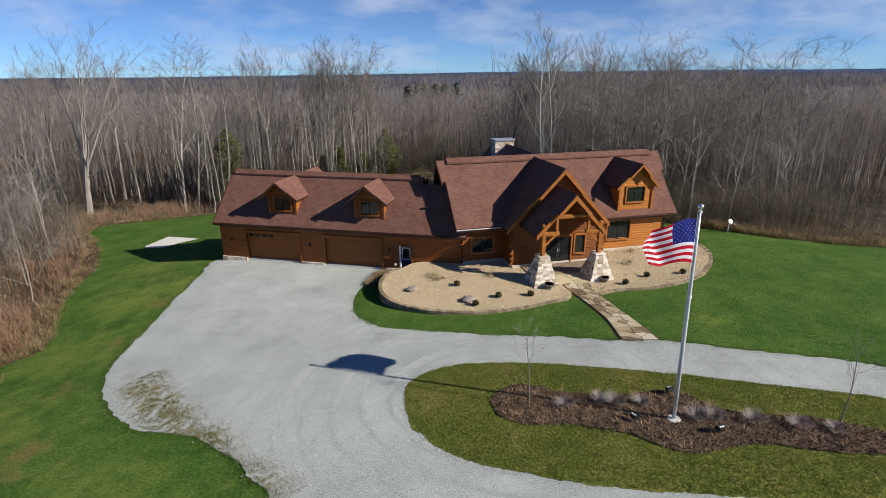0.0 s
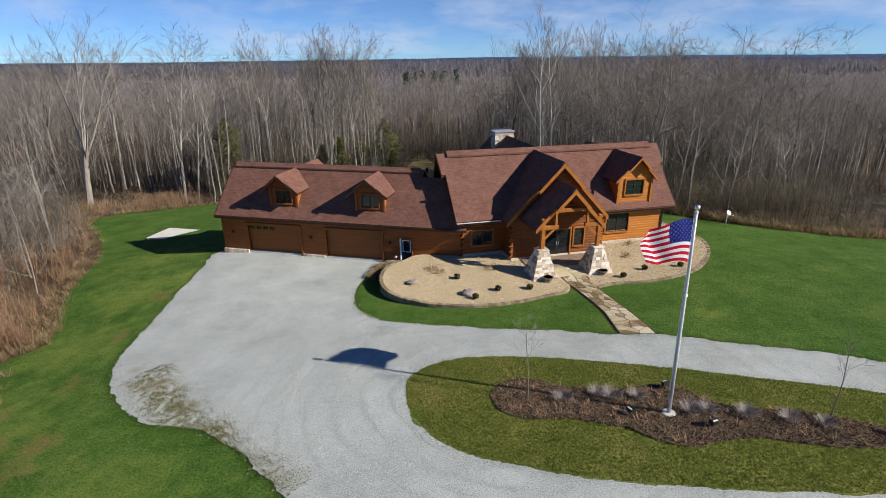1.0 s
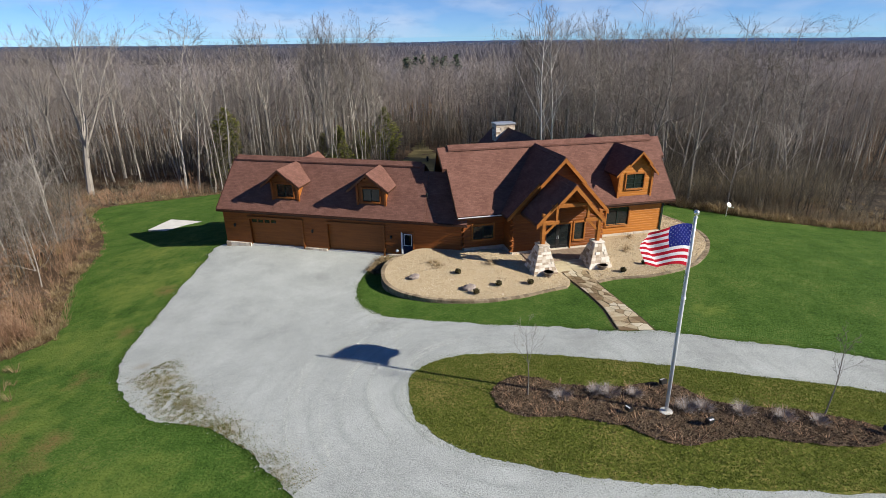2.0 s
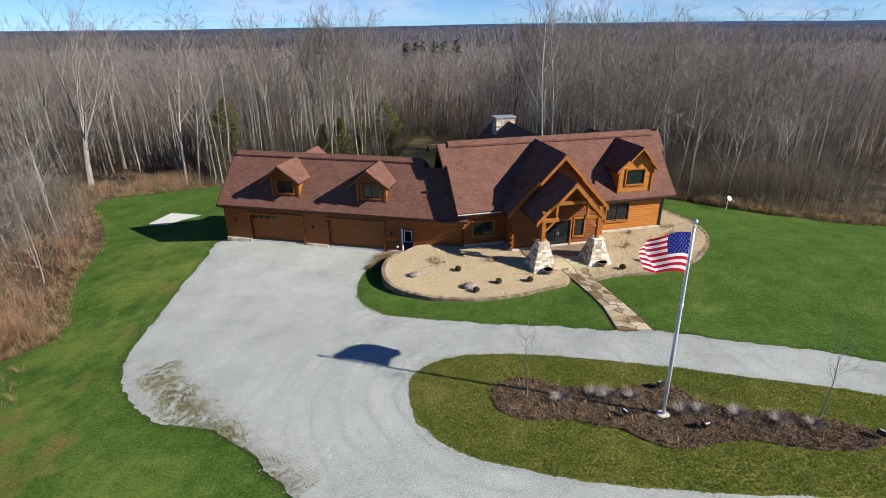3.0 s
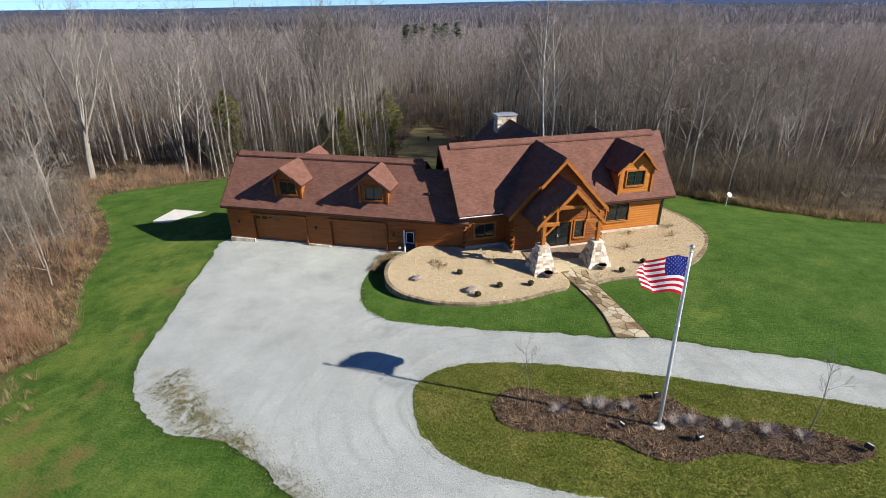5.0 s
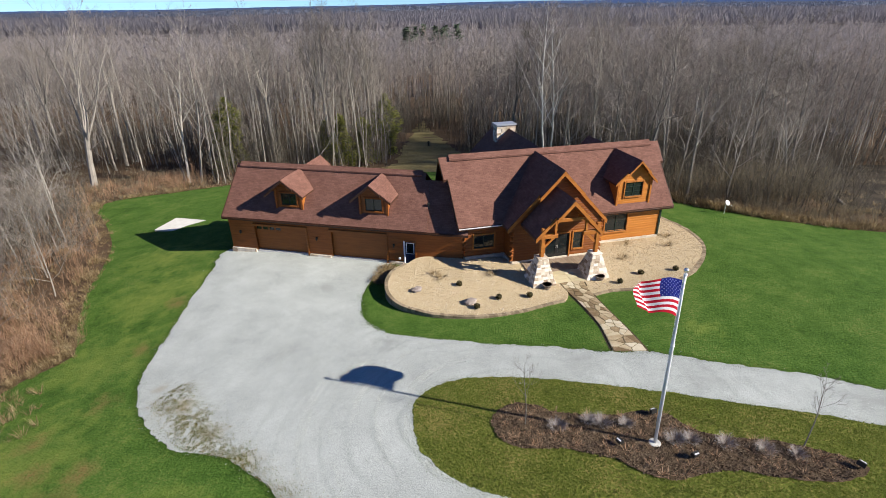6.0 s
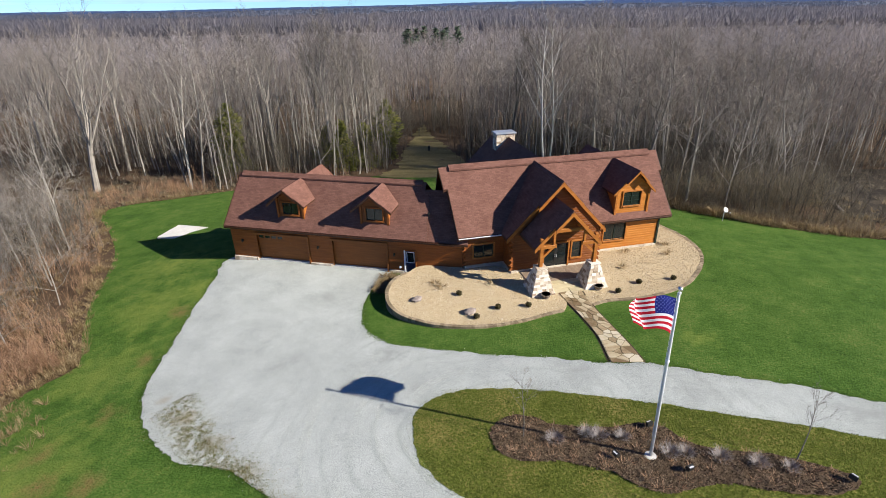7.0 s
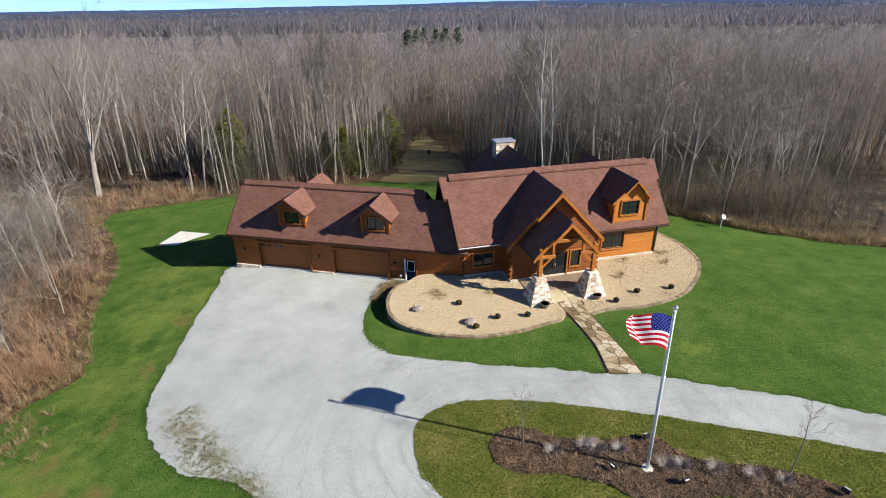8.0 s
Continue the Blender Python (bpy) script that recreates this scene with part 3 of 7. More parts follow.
ISLAND = [(-1.7, 20.2), (-1.5, 21.6), (-0.6, 22.6), (0.6, 23.1), (2.5, 23.2), (5, 22.9), (8, 22.2), (10.7, 21.5), (13.3, 20.7), (17.2, 19.6), (20.5, 18.5), (26, 16.3), (28, 14.2), (25, 13.2), (18, 13.1), (10.6, 13.6), (8.2, 13.9), (6.3, 14.2), (4.3, 14.6), (2.6, 15.2), (1.1, 15.8), (-0.2, 16.7), (-1.3, 18.3)]
isl_line = ragged(ISLAND, 14, 0.13, 0.05)
island = thing("island_lawn", sheet(isl_line, lambda x, y: terrain(x, y) + 0.065 + 0.012 * noise.noise(Vector((x * 2, y * 2, 1))), 0.4, 0.05), M["island_grass"],
               "olive-green grass island inside the gravel loop", "lawn", kind="structure", smooth=True)
MULCH = [(2.1, 19.6), (2.6, 20.5), (3.5, 20.9), (4.4, 20.7), (5.3, 20.1), (6.6, 19.9), (8.1, 19.8), (9.5, 20), (10.5, 19.7), (11, 19), (11.6, 18.4), (12.6, 18.1), (14.5, 17.8), (16.3, 17.1), (17.4, 16.4), (17, 15.8), (15.5, 15.5), (13.4, 15.8), (12.1, 16.2), (10.7, 16.1), (9.3, 15.8), (8.1, 16.2), (7.2, 17), (5.3, 17.7), (3.4, 17.8), (2.4, 18.5)]
mul_line = [p + Vector((rag.uniform(-0.05, 0.05), rag.uniform(-0.05, 0.05))) for p in spline(MULCH, True, 8)]
mul_h = lambda x, y: terrain(x, y) + 0.12 + 0.05 * noise.noise(Vector((x * 2.5, y * 2.5, 3)))
mulch = thing("mulch_bed", sheet(mul_line, mul_h, 0.25), M["mulch"], "dark bark-mulch planting bed in the grass island", "flower bed", kind="structure")


def bed_z(x, y):
    z = 0.52 + 0.02 * max(0.0, min(8.0, x + 4)) + 0.07 * max(0.0, min(3.6, y - 31 - 0.22 * max(0, x)))
    return max(z, terrain(x, y) + 0.08) + 0.03 * noise.noise(Vector((x * 1.2, y * 1.2, 7)))


BED_L = [(-1.6, 38.6), (-3, 37.4), (-3.9, 36.5), (-4.3, 34.9), (-4.1, 33.2), (-3.3, 31.9), (-2.2, 31.1), (-0.7, 30.4), (1.3, 30), (3.2, 30), (5.2, 30.4), (6.9, 31.1), (8.4, 31.6), (8.9, 33), (9, 35.5), (4.6, 37.9), (1.8, 38)]
BED_R = [(10.4, 35.5), (10.45, 33), (10.6, 32.2), (11.9, 32.7), (14.8, 33), (17.8, 34.3), (19.7, 36.1), (21.4, 38.7), (22, 41), (21.7, 43.6), (20.6, 46), (19, 43.2), (18.6, 41.6), (13, 40.2)]
for pts in (BED_L, BED_R):
    line = spline(pts, True, 8)
    bed = thing("stone_mulch_bed", sheet(line, bed_z, 0.5, 0.7), M["bed"], "raised bed of tan river gravel along the log house", "flower bed", kind="structure", smooth=True)

# edging blocks round the beds
def edging(points, name, label):
    """Two courses of blocks set end to end along the line."""
    b = Build()
    line = spline(points, False, 24)
    rnd = random.Random(4)
    cum = [0.0]
    for p, q in zip(line, line[1:]):
        cum.append(cum[-1] + (q - p).length)

    def at(s):
        k = 0
        while k < len(cum) - 2 and cum[k + 1] < s:
            k += 1
        return line[k].lerp(line[k + 1], (s - cum[k]) / max(1e-6, cum[k + 1] - cum[k]))
    for course in range(2):
        s = 0.15 * course
        while s + 0.3 < cum[-1]:
            p, q = at(s), at(s + 0.292)
            d = (q - p).normalized()
            nrm = Vector((d.y, -d.x)) * 1.0
            m = (p + q) / 2
            top = bed_z(m.x, m.y) + 0.025 + rnd.uniform(-0.008, 0.012)
            low = min(terrain(m.x, m.y) - 0.1, top - 0.3)
            half = (top + low) / 2 if top - low > 0.45 else top - 0.16
            z0, z1 = (low, half - 0.006) if course else (half, top)
            o = rnd.uniform(-0.012, 0.012)
            b.prism([(v.x, v.y, z0) for v in (p - nrm * 0.12, q - nrm * 0.12, q + nrm * (0.14 + o), p + nrm * (0.14 + o))], (0, 0, z1 - z0))
            s += 0.3
    return thing(name, b, M["block"], label, "edging", kind="stuff")


edging(BED_L[1:13], "bed_edging", "curved edging of tan concrete blocks holding the gravel bed")
edging(BED_R[2:11], "bed_edging", "curved edging of tan concrete blocks holding the gravel bed")

# mown trail into the woods
trail = thing("mown_trail", sheet(ragged([(-8.6, 76), (-7.8, 86), (-7.0, 96), (-6.3, 106), (-5.4, 116), (-4.2, 124), (-3.2, 116), (-0.8, 106), (1.6, 98), (3.8, 88), (5, 77)], 8, 1.1, 0.25), lambda x, y: terrain(x, y) + 0.03, 1.5), M["trail"],
              "tan mown grass trail leading into the woods", "trail", kind="structure", smooth=True)

# concrete pad on the lawn
b = Build()
b.box(-2.0, 2.0, -1.75, 1.75, -0.4, 0.09, 0.03)
thing("concrete_pad", b, M["concrete"], "pale concrete slab lying in the lawn", "slab", at=pose(-28.7, 53, terrain(-28.7, 53), 0, 0, -13))

# ---- the house ----
def up_uv(me, axis, origin=(0, 0, 0)):
    """UV in metres: along the horizontal axis and up the slope."""
    layer = me.uv_layers.new(name="UVMap")
    a = Vector(axis).normalized()
    for poly in me.polygons:
        nrm = poly.normal
        s = nrm.cross(a)
        if s.length < 0.01:
            s = Vector((0, 0, 1))
        s.normalize()
        for li in poly.loop_indices:
            p = me.vertices[me.loops[li].vertex_index].co
            layer.data[li].uv = (p.dot(a), p.dot(s))


def roof_plane(name, pts, parent, axis, thick=0.2, label=""):
    """A slab of roof: shingles above, board below, trim on the edges. pts run counter-clockwise seen from above."""
    n = len(pts)
    top = [Vector(p) for p in pts]
    nrm = Vector((0, 0, 0))
    for i in range(n):
        nrm += top[i].cross(top[(i + 1) % n])
    if nrm.z < 0:
        top.reverse()
    b = Build()
    low = [p - Vector((0, 0, thick)) for p in top]
    b.v = [tuple(p) for p in top + low]
    b.f = [tuple(range(n)), tuple(reversed(range(n, 2 * n)))] + [(i, n + i, n + (i + 1) % n, (i + 1) % n) for i in range(n)]
    b.mi = [0, 1] + [2] * n
    me = b.mesh(name, [M["shingle"], M["soffit"], M["trim_brown"]])
    up_uv(me, axis)
    ob = new(name, me)
    ob.parent = parent
    if label:
        ob["label"] = label
    return ob


COURSE = 0.21


def log_wall(name, parent, p0, p1, z0, z1, holes=(), limit=None, thick=0.2, out=1, label="", material=None, bulge=0.018):
    """A wall of half-round logs from p0 to p1 (plan), leaving holes (s0, s1, z0, z1); limit(z) gives the ends of a course under a gable.
    The wall is a plank core; every log is a part of it."""
    p0, p1 = Vector(p0), Vector(p1)
    d = (p1 - p0)
    length = d.length
    d.normalize()
    nrm = Vector((d.y, -d.x)) * out
    core, logs = Build(), []
    z = z0
    while z < z1 - 0.02:
        zt = min(z + COURSE, z1)
        spans = [(0.0, length)]
        if limit:
            lo, hi = limit((z + zt) / 2 + 0.05)
            spans = [(max(0, lo), min(length, hi))]
        for s0, s1, h0, h1 in holes:
            if h0 < (z + zt) / 2 < h1:
                spans = [q for a, e in spans for q in ((a, min(e, s0)), (max(a, s1), e))]
        for a, e in spans:
            if e - a < 0.03:
                continue
            h = zt - z
            q = p0 + d * a
            core.prism([(q.x + nrm.x * o, q.y + nrm.y * o, z + k) for o, k in ((-thick, 0), (-0.03, 0), (-0.03, h), (-thick, h))], (d.x * (e - a), d.y * (e - a), 0))
            prof = [(-0.03, 0), (0.0, 0.0), (0.65 * bulge, 0.1 * h), (bulge, 0.5 * h), (0.65 * bulge, 0.9 * h), (0.0, h), (-0.03, h)]
            logs.append(Build().prism([(q.x + nrm.x * o, q.y + nrm.y * o, z + k) for o, k in prof], (d.x * (e - a), d.y * (e - a), 0)))
        z = zt
    wall = part(name, core, material or M["log"], parent, label)
    for lg in logs:
        part("log", lg, material or M["log"], wall)
    return wall


def log_ends(parent, u, v, z0, z1, along, length=0.2, r=0.088):
    """The crossed log ends stacked at a corner."""
    z = z0 + COURSE / 2
    k = 0
    while z < z1:
        d = Vector(along[k % 2])
        p = Vector((u, v, z))
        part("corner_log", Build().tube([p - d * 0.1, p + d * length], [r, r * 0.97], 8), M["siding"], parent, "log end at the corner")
        z += COURSE
        k += 1


def window(parent, u0, u1, v, z0, z1, mull=1, bars=0, face=-1, trim=0.12, label="dark green casement window with timber casing", casing="timber"):
    """Window in a wall facing -v: casing, sash frame, panes."""
    b = Build()
    y0, y1 = (v - 0.10, v + 0.12)
    b.box(u0 - trim, u0, y0, y1, z0 - trim, z1 + trim, 0.012)
    b.box(u1, u1 + trim, y0, y1, z0 - trim, z1 + trim, 0.012)
    b.box(u0, u1, y0, y1, z1, z1 + trim, 0.012)
    b.box(u0, u1, y0 - 0.04, y1, z0 - trim, z0, 0.012)
    w = part("window", b, M[casing], parent, label)
    f = Build()
    t = 0.05
    yf0, yf1 = v - 0.02, v + 0.06
    f.box(u0, u0 + t, yf0, yf1, z0, z1)
    f.box(u1 - t, u1, yf0, yf1, z0, z1)
    f.box(u0 + t, u1 - t, yf0, yf1, z0, z0 + t)
    f.box(u0 + t, u1 - t, yf0, yf1, z1 - t, z1)
    n = mull + 1
    wd = (u1 - u0) / n
    for k in range(1, n):
        f.box(u0 + k * wd - 0.035, u0 + k * wd + 0.035, yf0 + 0.002, yf1, z0 + t, z1 - t)
    for k in range(bars):
        zz = z0 + (z1 - z0) * (k + 1) / (bars + 1)
        for j in range(n):
            f.box(u0 + j * wd + t, u0 + (j + 1) * wd - t, yf0 + 0.005, yf1 - 0.01, zz - 0.015, zz + 0.015)
    part("sash", f, M["frame"], w, "dark green sash")
    for j in range(n):
        g = Build()
        g.box(u0 + j * wd + 0.03, u0 + (j + 1) * wd - 0.03, v + 0.02, v + 0.035, z0 + 0.03, z1 - 0.03)
        part("pane", g, M["glass"], w)
    return w


def board(b, p0, p1, tall, thick, side=(0, 0, 0)):
    """A board from p0 to p1, hanging tall below that line, thick towards side."""
    p0, p1, sd = Vector(p0), Vector(p1), Vector(side).normalized() * thick
    dn = Vector((0, 0, -tall))
    b.prism([p0, p1, p1 + dn, p0 + dn], sd)


# --- garage wing ---
garage = holder("garage", pose(-18.815, 42.706, 0, 0, 0, -13.09), "attached log garage wing with two wide doors and two roof dormers", "garage")
G_EV, G_EZ, G_RV, G_RZ = -0.54, 3.23, 3.11, 6.95
G_S = (G_RZ - G_EZ) / (G_RV - G_EV)
G_DEPTH = 6.22
g_roof_z = lambda v: G_EZ + (v - G_EV) * G_S if v < G_RV else G_RZ - (v - G_RV) * G_S
roof_plane("roof_slope", [(-0.15, G_EV, G_EZ), (18.05, G_EV, G_EZ), (17.7, 2.45, g_roof_z(2.45)), (17.25, 2.45, g_roof_z(2.45)), (17.25, G_RV, G_RZ), (-0.02, G_RV, G_RZ)], garage, (1, 0, 0), label="brown asphalt-shingle roof slope")
roof_plane("roof_slope", [(-0.15, 6.76, G_EZ), (18.05, 6.76, G_EZ), (17.25, G_RV, G_RZ), (-0.02, G_RV, G_RZ)], garage, (1, 0, 0))
roof_plane("link_roof", [(17.0, G_EV + 0.1, G_EZ - 0.08), (21.4, G_EV + 0.1, G_EZ - 0.08), (20.6, G_RV - 0.4, G_RZ - 0.5), (17.0, G_RV - 0.4, G_RZ - 0.5)], garage, (1, 0, 0), label="shaded brown shingle roof joining garage and house")
roof_plane("link_roof", [(17.0, 6.2, G_EZ - 0.08), (22.0, 6.2, G_EZ - 0.08), (20.6, G_RV - 0.4, G_RZ - 0.5), (17.0, G_RV - 0.4, G_RZ - 0.5)], garage, (1, 0, 0))
b = Build()
for s in (-1, 1):
    b.prism([(0.25, G_RV, G_RZ + 0.16), (0.25, G_RV + s * 0.36, G_RZ - 0.3 * G_S + 0.16), (0.25, G_RV + s * 0.36, G_RZ - 0.3 * G_S + 0.05), (0.25, G_RV, G_RZ + 0.0)], (16.7, 0, 0))
me = b.mesh("ridge_vent", M["shingle"])
up_uv(me, (1, 0, 0))
ob = new("ridge_vent", me)
ob.parent = garage
ob["label"] = "raised shingled ridge vent"
GD = [(2.45, 7.3), (9.6, 14.45)]
MAN = (16.02, 16.92)
holes = [(a, e, -1, 2.36) for a, e in GD] + [(MAN[0], MAN[1], -0.05, 2.0)]
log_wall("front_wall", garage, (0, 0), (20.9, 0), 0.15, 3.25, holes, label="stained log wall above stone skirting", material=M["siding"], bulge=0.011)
glim = lambda z: ((z - G_EZ) / G_S + G_EV + 0.25, 2 * G_RV - ((z - G_EZ) / G_S + G_EV + 0.25))
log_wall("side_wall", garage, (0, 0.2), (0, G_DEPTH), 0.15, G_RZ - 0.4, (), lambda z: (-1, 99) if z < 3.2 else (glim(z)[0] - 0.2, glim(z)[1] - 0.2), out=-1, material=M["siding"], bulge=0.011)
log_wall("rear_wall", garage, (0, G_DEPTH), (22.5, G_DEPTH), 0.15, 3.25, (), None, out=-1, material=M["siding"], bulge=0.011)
# stone skirting between the doors, concrete slab
for a, e in ((-0.05, GD[0][0] - 0.14), (GD[0][1] + 0.16, GD[1][0] - 0.14), (GD[1][1] + 0.4, MAN[0] - 0.12), (MAN[1] + 0.12, 20.8)):
    s = Build()
    s.box(a, e, -0.09, 0.05, -1.0, 0.10)
    sk = part("stone_skirting", s, M["stone"], garage, "pale stone skirting")
    rnd = random.Random(int(a * 10))
    x = a
    while x < e - 0.05:
        w = min(rnd.uniform(0.25, 0.5), e - x)
        s = Build()
        s.box(x, x + w - 0.012, -0.13 - rnd.uniform(0, 0.03), -0.088, -0.5, 0.13 - rnd.uniform(0, 0.05), 0.012)
        part("stone", s, M["stone"], sk)
        x += w
s = Build()
s.box(0.05, 21.0, 0.0, G_DEPTH - 0.05, -1.0, 0.02)
part("floor_slab", s, M["concrete"], garage, "concrete garage floor slab")
for a, e in GD:
    j = Build()
    j.box(a - 0.12, a, 0.0, 0.32, -0.3, 2.36, 0.01)
    j.box(e, e + 0.14, -0.11, 0.32, -0.3, 2.36, 0.01)
    j.box(a - 0.14, e + 0.14, -0.12, 0.32, 2.36, 2.58, 0.01)
    part("door_casing", j, M["door_wood"], garage, "stained timber casing of the garage door")
    d = Build()
    d.box(a, e, 0.26, 0.30, -0.3, 2.36)
    gd = part("garage_door", d, M["door_wood"], garage, "stained wooden overhead garage door, closed")
    for r in range(4):
        z0 = -0.12 + r * 0.62
        for c in range(8):
            w = (e - a) / 8
            p = Build()
            p.box(a + c * w + 0.012, a + (c + 1) * w - 0.012, 0.256, 0.262, z0 + 0.008, min(z0 + 0.612, 2.34), 0.003)
            if r == 3 and a < 5 and c < 4:
                part("panel", p, M["door_wood"], gd)
                g = Build()
                g.box(a + c * w + 0.08, a + (c + 1) * w - 0.08, 0.243, 0.2555, z0 + 0.2, z0 + 0.46)
                part("door_light", g, M["glass"], gd, "dark garage door window")
            else:
                part("panel", p, M["door_wood"], gd)
# side door
d = Build()
d.box(MAN[0] + 0.05, MAN[1], 0.02, 0.07, -0.02, 2.0, 0.008)
md = part("entry_door", d, M["door_blue"], garage, "dark blue side door with a white-framed window")
j = Build()
j.box(MAN[0] - 0.06, MAN[0] + 0.05, -0.1, 0.1, -0.04, 2.05, 0.01)
part("casing", j, M["white"], md, "white door casing")
j = Build()
j.box(MAN[0] + 0.05, MAN[1] + 0.08, -0.09, 0.1, 2.0, 2.09, 0.01)
j.box(MAN[1], MAN[1] + 0.08, -0.09, 0.1, -0.04, 2.0, 0.01)
part("casing", j, M["door_wood"], md, "stained door casing")
j = Build()
la, le, lz0, lz1 = MAN[0] + 0.2, MAN[1] - 0.14, 0.95, 1.84
for q in ((la - 0.05, la, lz0 - 0.05, lz1 + 0.05), (le, le + 0.05, lz0 - 0.05, lz1 + 0.05), (la, le, lz0 - 0.05, lz0), (la, le, lz1, lz1 + 0.05)):
    j.box(q[0], q[1], 0.0, 0.03, q[2], q[3], 0.005)
part("light_frame", j, M["white"], md, "white window frame in the door")
j = Build()
j.box(la, le, 0.008, 0.02, lz0, lz1)
part("pane", j, M["glass"], md)
j = Build()
j.tube([(MAN[0] + 0.13, 0.02, 0.95), (MAN[0] + 0.13, -0.05, 0.95)], [0.03, 0.035], 10)
part("door_knob", j, M["alu"], md, "round metal door knob")
# dryer vent and lanterns
j = Build()
j.tube([(15.6, -0.07, 0.46), (15.6, -0.16, 0.46)], [0.11, 0.11], 16)
j.tube([(15.6, -0.16, 0.46), (15.6, -0.18, 0.46)], [0.085, 0.06], 16)
part("wall_vent", j, M["white"], garage, "round white wall vent")
for u, z in ((1.1, 1.7), (8.3, 1.65), (15.15, 1.62)):
    j = Build()
    j.box(u - 0.06, u + 0.06, -0.1, -0.06, z - 0.1, z + 0.12, 0.01)
    j.tube([(u, -0.08, z + 0.1), (u, -0.2, z + 0.16), (u, -0.2, z + 0.1)], [0.012] * 3, 6)
    j.tube([(u, -0.2, z - 0.14), (u, -0.2, z - 0.12), (u, -0.2, z + 0.06), (u, -0.2, z + 0.1), (u, -0.2, z + 0.14)], [0.05, 0.06, 0.08, 0.1, 0.02], 6)
    part("wall_lantern", j, M["black"], garage, "black wall lantern")


def eave_trim(parent, p0, p1, side, gutter="trim_brown"):
    """Fascia, half-round gutter."""
    f = Build()
    board(f, p0, p1, 0.24, 0.03, side)
    part("fascia", f, M["trim_brown"], parent, "dark brown fascia")
    g = Build()
    sd = Vector(side).normalized()
    a, e = Vector(p0) + sd * 0.09 - Vector((0, 0, 0.06)), Vector(p1) + sd * 0.09 - Vector((0, 0, 0.06))
    ring = [(math.cos(w), math.sin(w)) for w in [math.pi + k * math.pi / 6 for k in range(7)]]
    out = [a + sd * (0.06 * c) + Vector((0, 0, 0.07 * s)) for c, s in ring] + [a + sd * (0.048 * c) + Vector((0, 0, 0.058 * s)) for c, s in reversed(ring)]
    g.prism(out, e - a)
    part("gutter", g, M[gutter], parent, "half-round gutter")


eave_trim(garage, (-0.15, G_EV, G_EZ - 0.01), (20.3, G_EV, G_EZ - 0.01), (0, -1, 0))
f = Build()
board(f, (-0.17, G_EV, G_EZ + 0.01), (-0.04, G_RV, G_RZ + 0.01), 0.26, 0.05, (-1, 0, 0))
board(f, (-0.17, 6.76, G_EZ + 0.01), (-0.04, G_RV, G_RZ + 0.01), 0.26, 0.05, (-1, 0, 0))
part("rake_board", f, M["trim_brown"], garage)


def dormer(parent, uc, v_face, v_front, v_back, z_ap, hw, z_ev, w_face, roof_z, win, mat_rake, flip=1, bars=0):
    """A gabled dormer whose ridge runs along v. roof_z(v): the main slope under it. flip=-1 turns it to the rear."""
    s = (z_ap - z_ev) / hw
    jog = v_front + (0.3 if bars else 0.1) * flip
    for sd in (-1, 1):
        m_u, m_z = uc + sd * hw * 0.5, z_ap - 0.5 * hw * s
        roof_plane("dormer_roof", [(uc, v_front, z_ap), (m_u, v_front, m_z), (m_u, jog, m_z), (uc + sd * hw, jog, z_ev), (uc + sd * hw, v_back, z_ev), (uc, v_back, z_ap)], parent, (0, 1, 0), 0.12, "brown shingled dormer roof")
    fr = Build()
    for sd in (-1, 1):
        m_u, m_z = uc + sd * hw * 0.52, z_ap - 0.52 * hw * s
        board(fr, (uc, v_front, z_ap - 0.02), (m_u, v_front, m_z - 0.02), 0.2, 0.06, (0, -flip, 0))
        board(fr, (uc + sd * hw * 0.48, jog, z_ap - 0.48 * hw * s - 0.02), (uc + sd * hw, jog, z_ev - 0.02), 0.2, 0.06, (0, -flip, 0))
    part("rake_board", fr, mat_rake, parent)
    z0 = roof_z(v_face) - 0.25
    hole = [(win[0] - (uc - w_face), win[1] - (uc - w_face), win[2], win[3])] if win else []
    a, e = ((uc - w_face, v_face), (uc + w_face, v_face))
    # without bars the front gets the dark log: its shade is painted in
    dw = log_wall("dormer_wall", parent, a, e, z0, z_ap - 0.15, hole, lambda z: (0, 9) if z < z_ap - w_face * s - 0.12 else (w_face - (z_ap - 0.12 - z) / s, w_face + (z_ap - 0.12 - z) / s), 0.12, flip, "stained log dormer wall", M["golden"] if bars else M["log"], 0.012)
    for sd in (-1, 1):
        u = uc + sd * (w_face - 0.06)
        n = 6
        v_end = v_back - 0.4 * flip
        vs = [v_face + (v_end - v_face) * k / n for k in range(n + 1)]
        zt = z_ev + (hw - w_face) * s - 0.1
        outline = [(u, v_face, zt)] + [(u, v, min(zt, roof_z(v) - 0.15)) for v in vs] + [(u, v_end, zt)]
        # sides stay golden, their sunlight carried by the timber colour
        part("dormer_cheek", Build().prism(outline, (0.06 * sd, 0, 0)), M["timber"], parent, "dormer side with its sunlit gold in the colour")
    zt = z_ev + (hw - w_face) * s - 0.08
    for sd in (-1, 1):
        c = Build()
        c.box(uc + sd * (w_face - 0.02) - 0.09, uc + sd * (w_face - 0.02) + 0.09, v_face - 0.11, v_face + 0.05, z0, zt, 0.012)
        # corner boards and casings darken likewise, shade put into the colour
        part("corner_board", c, mat_rake if bars else M["siding"], parent)
    if win:
        window(parent, win[0], win[1], v_face, win[2], win[3], 1, bars, casing="timber" if bars else "siding")


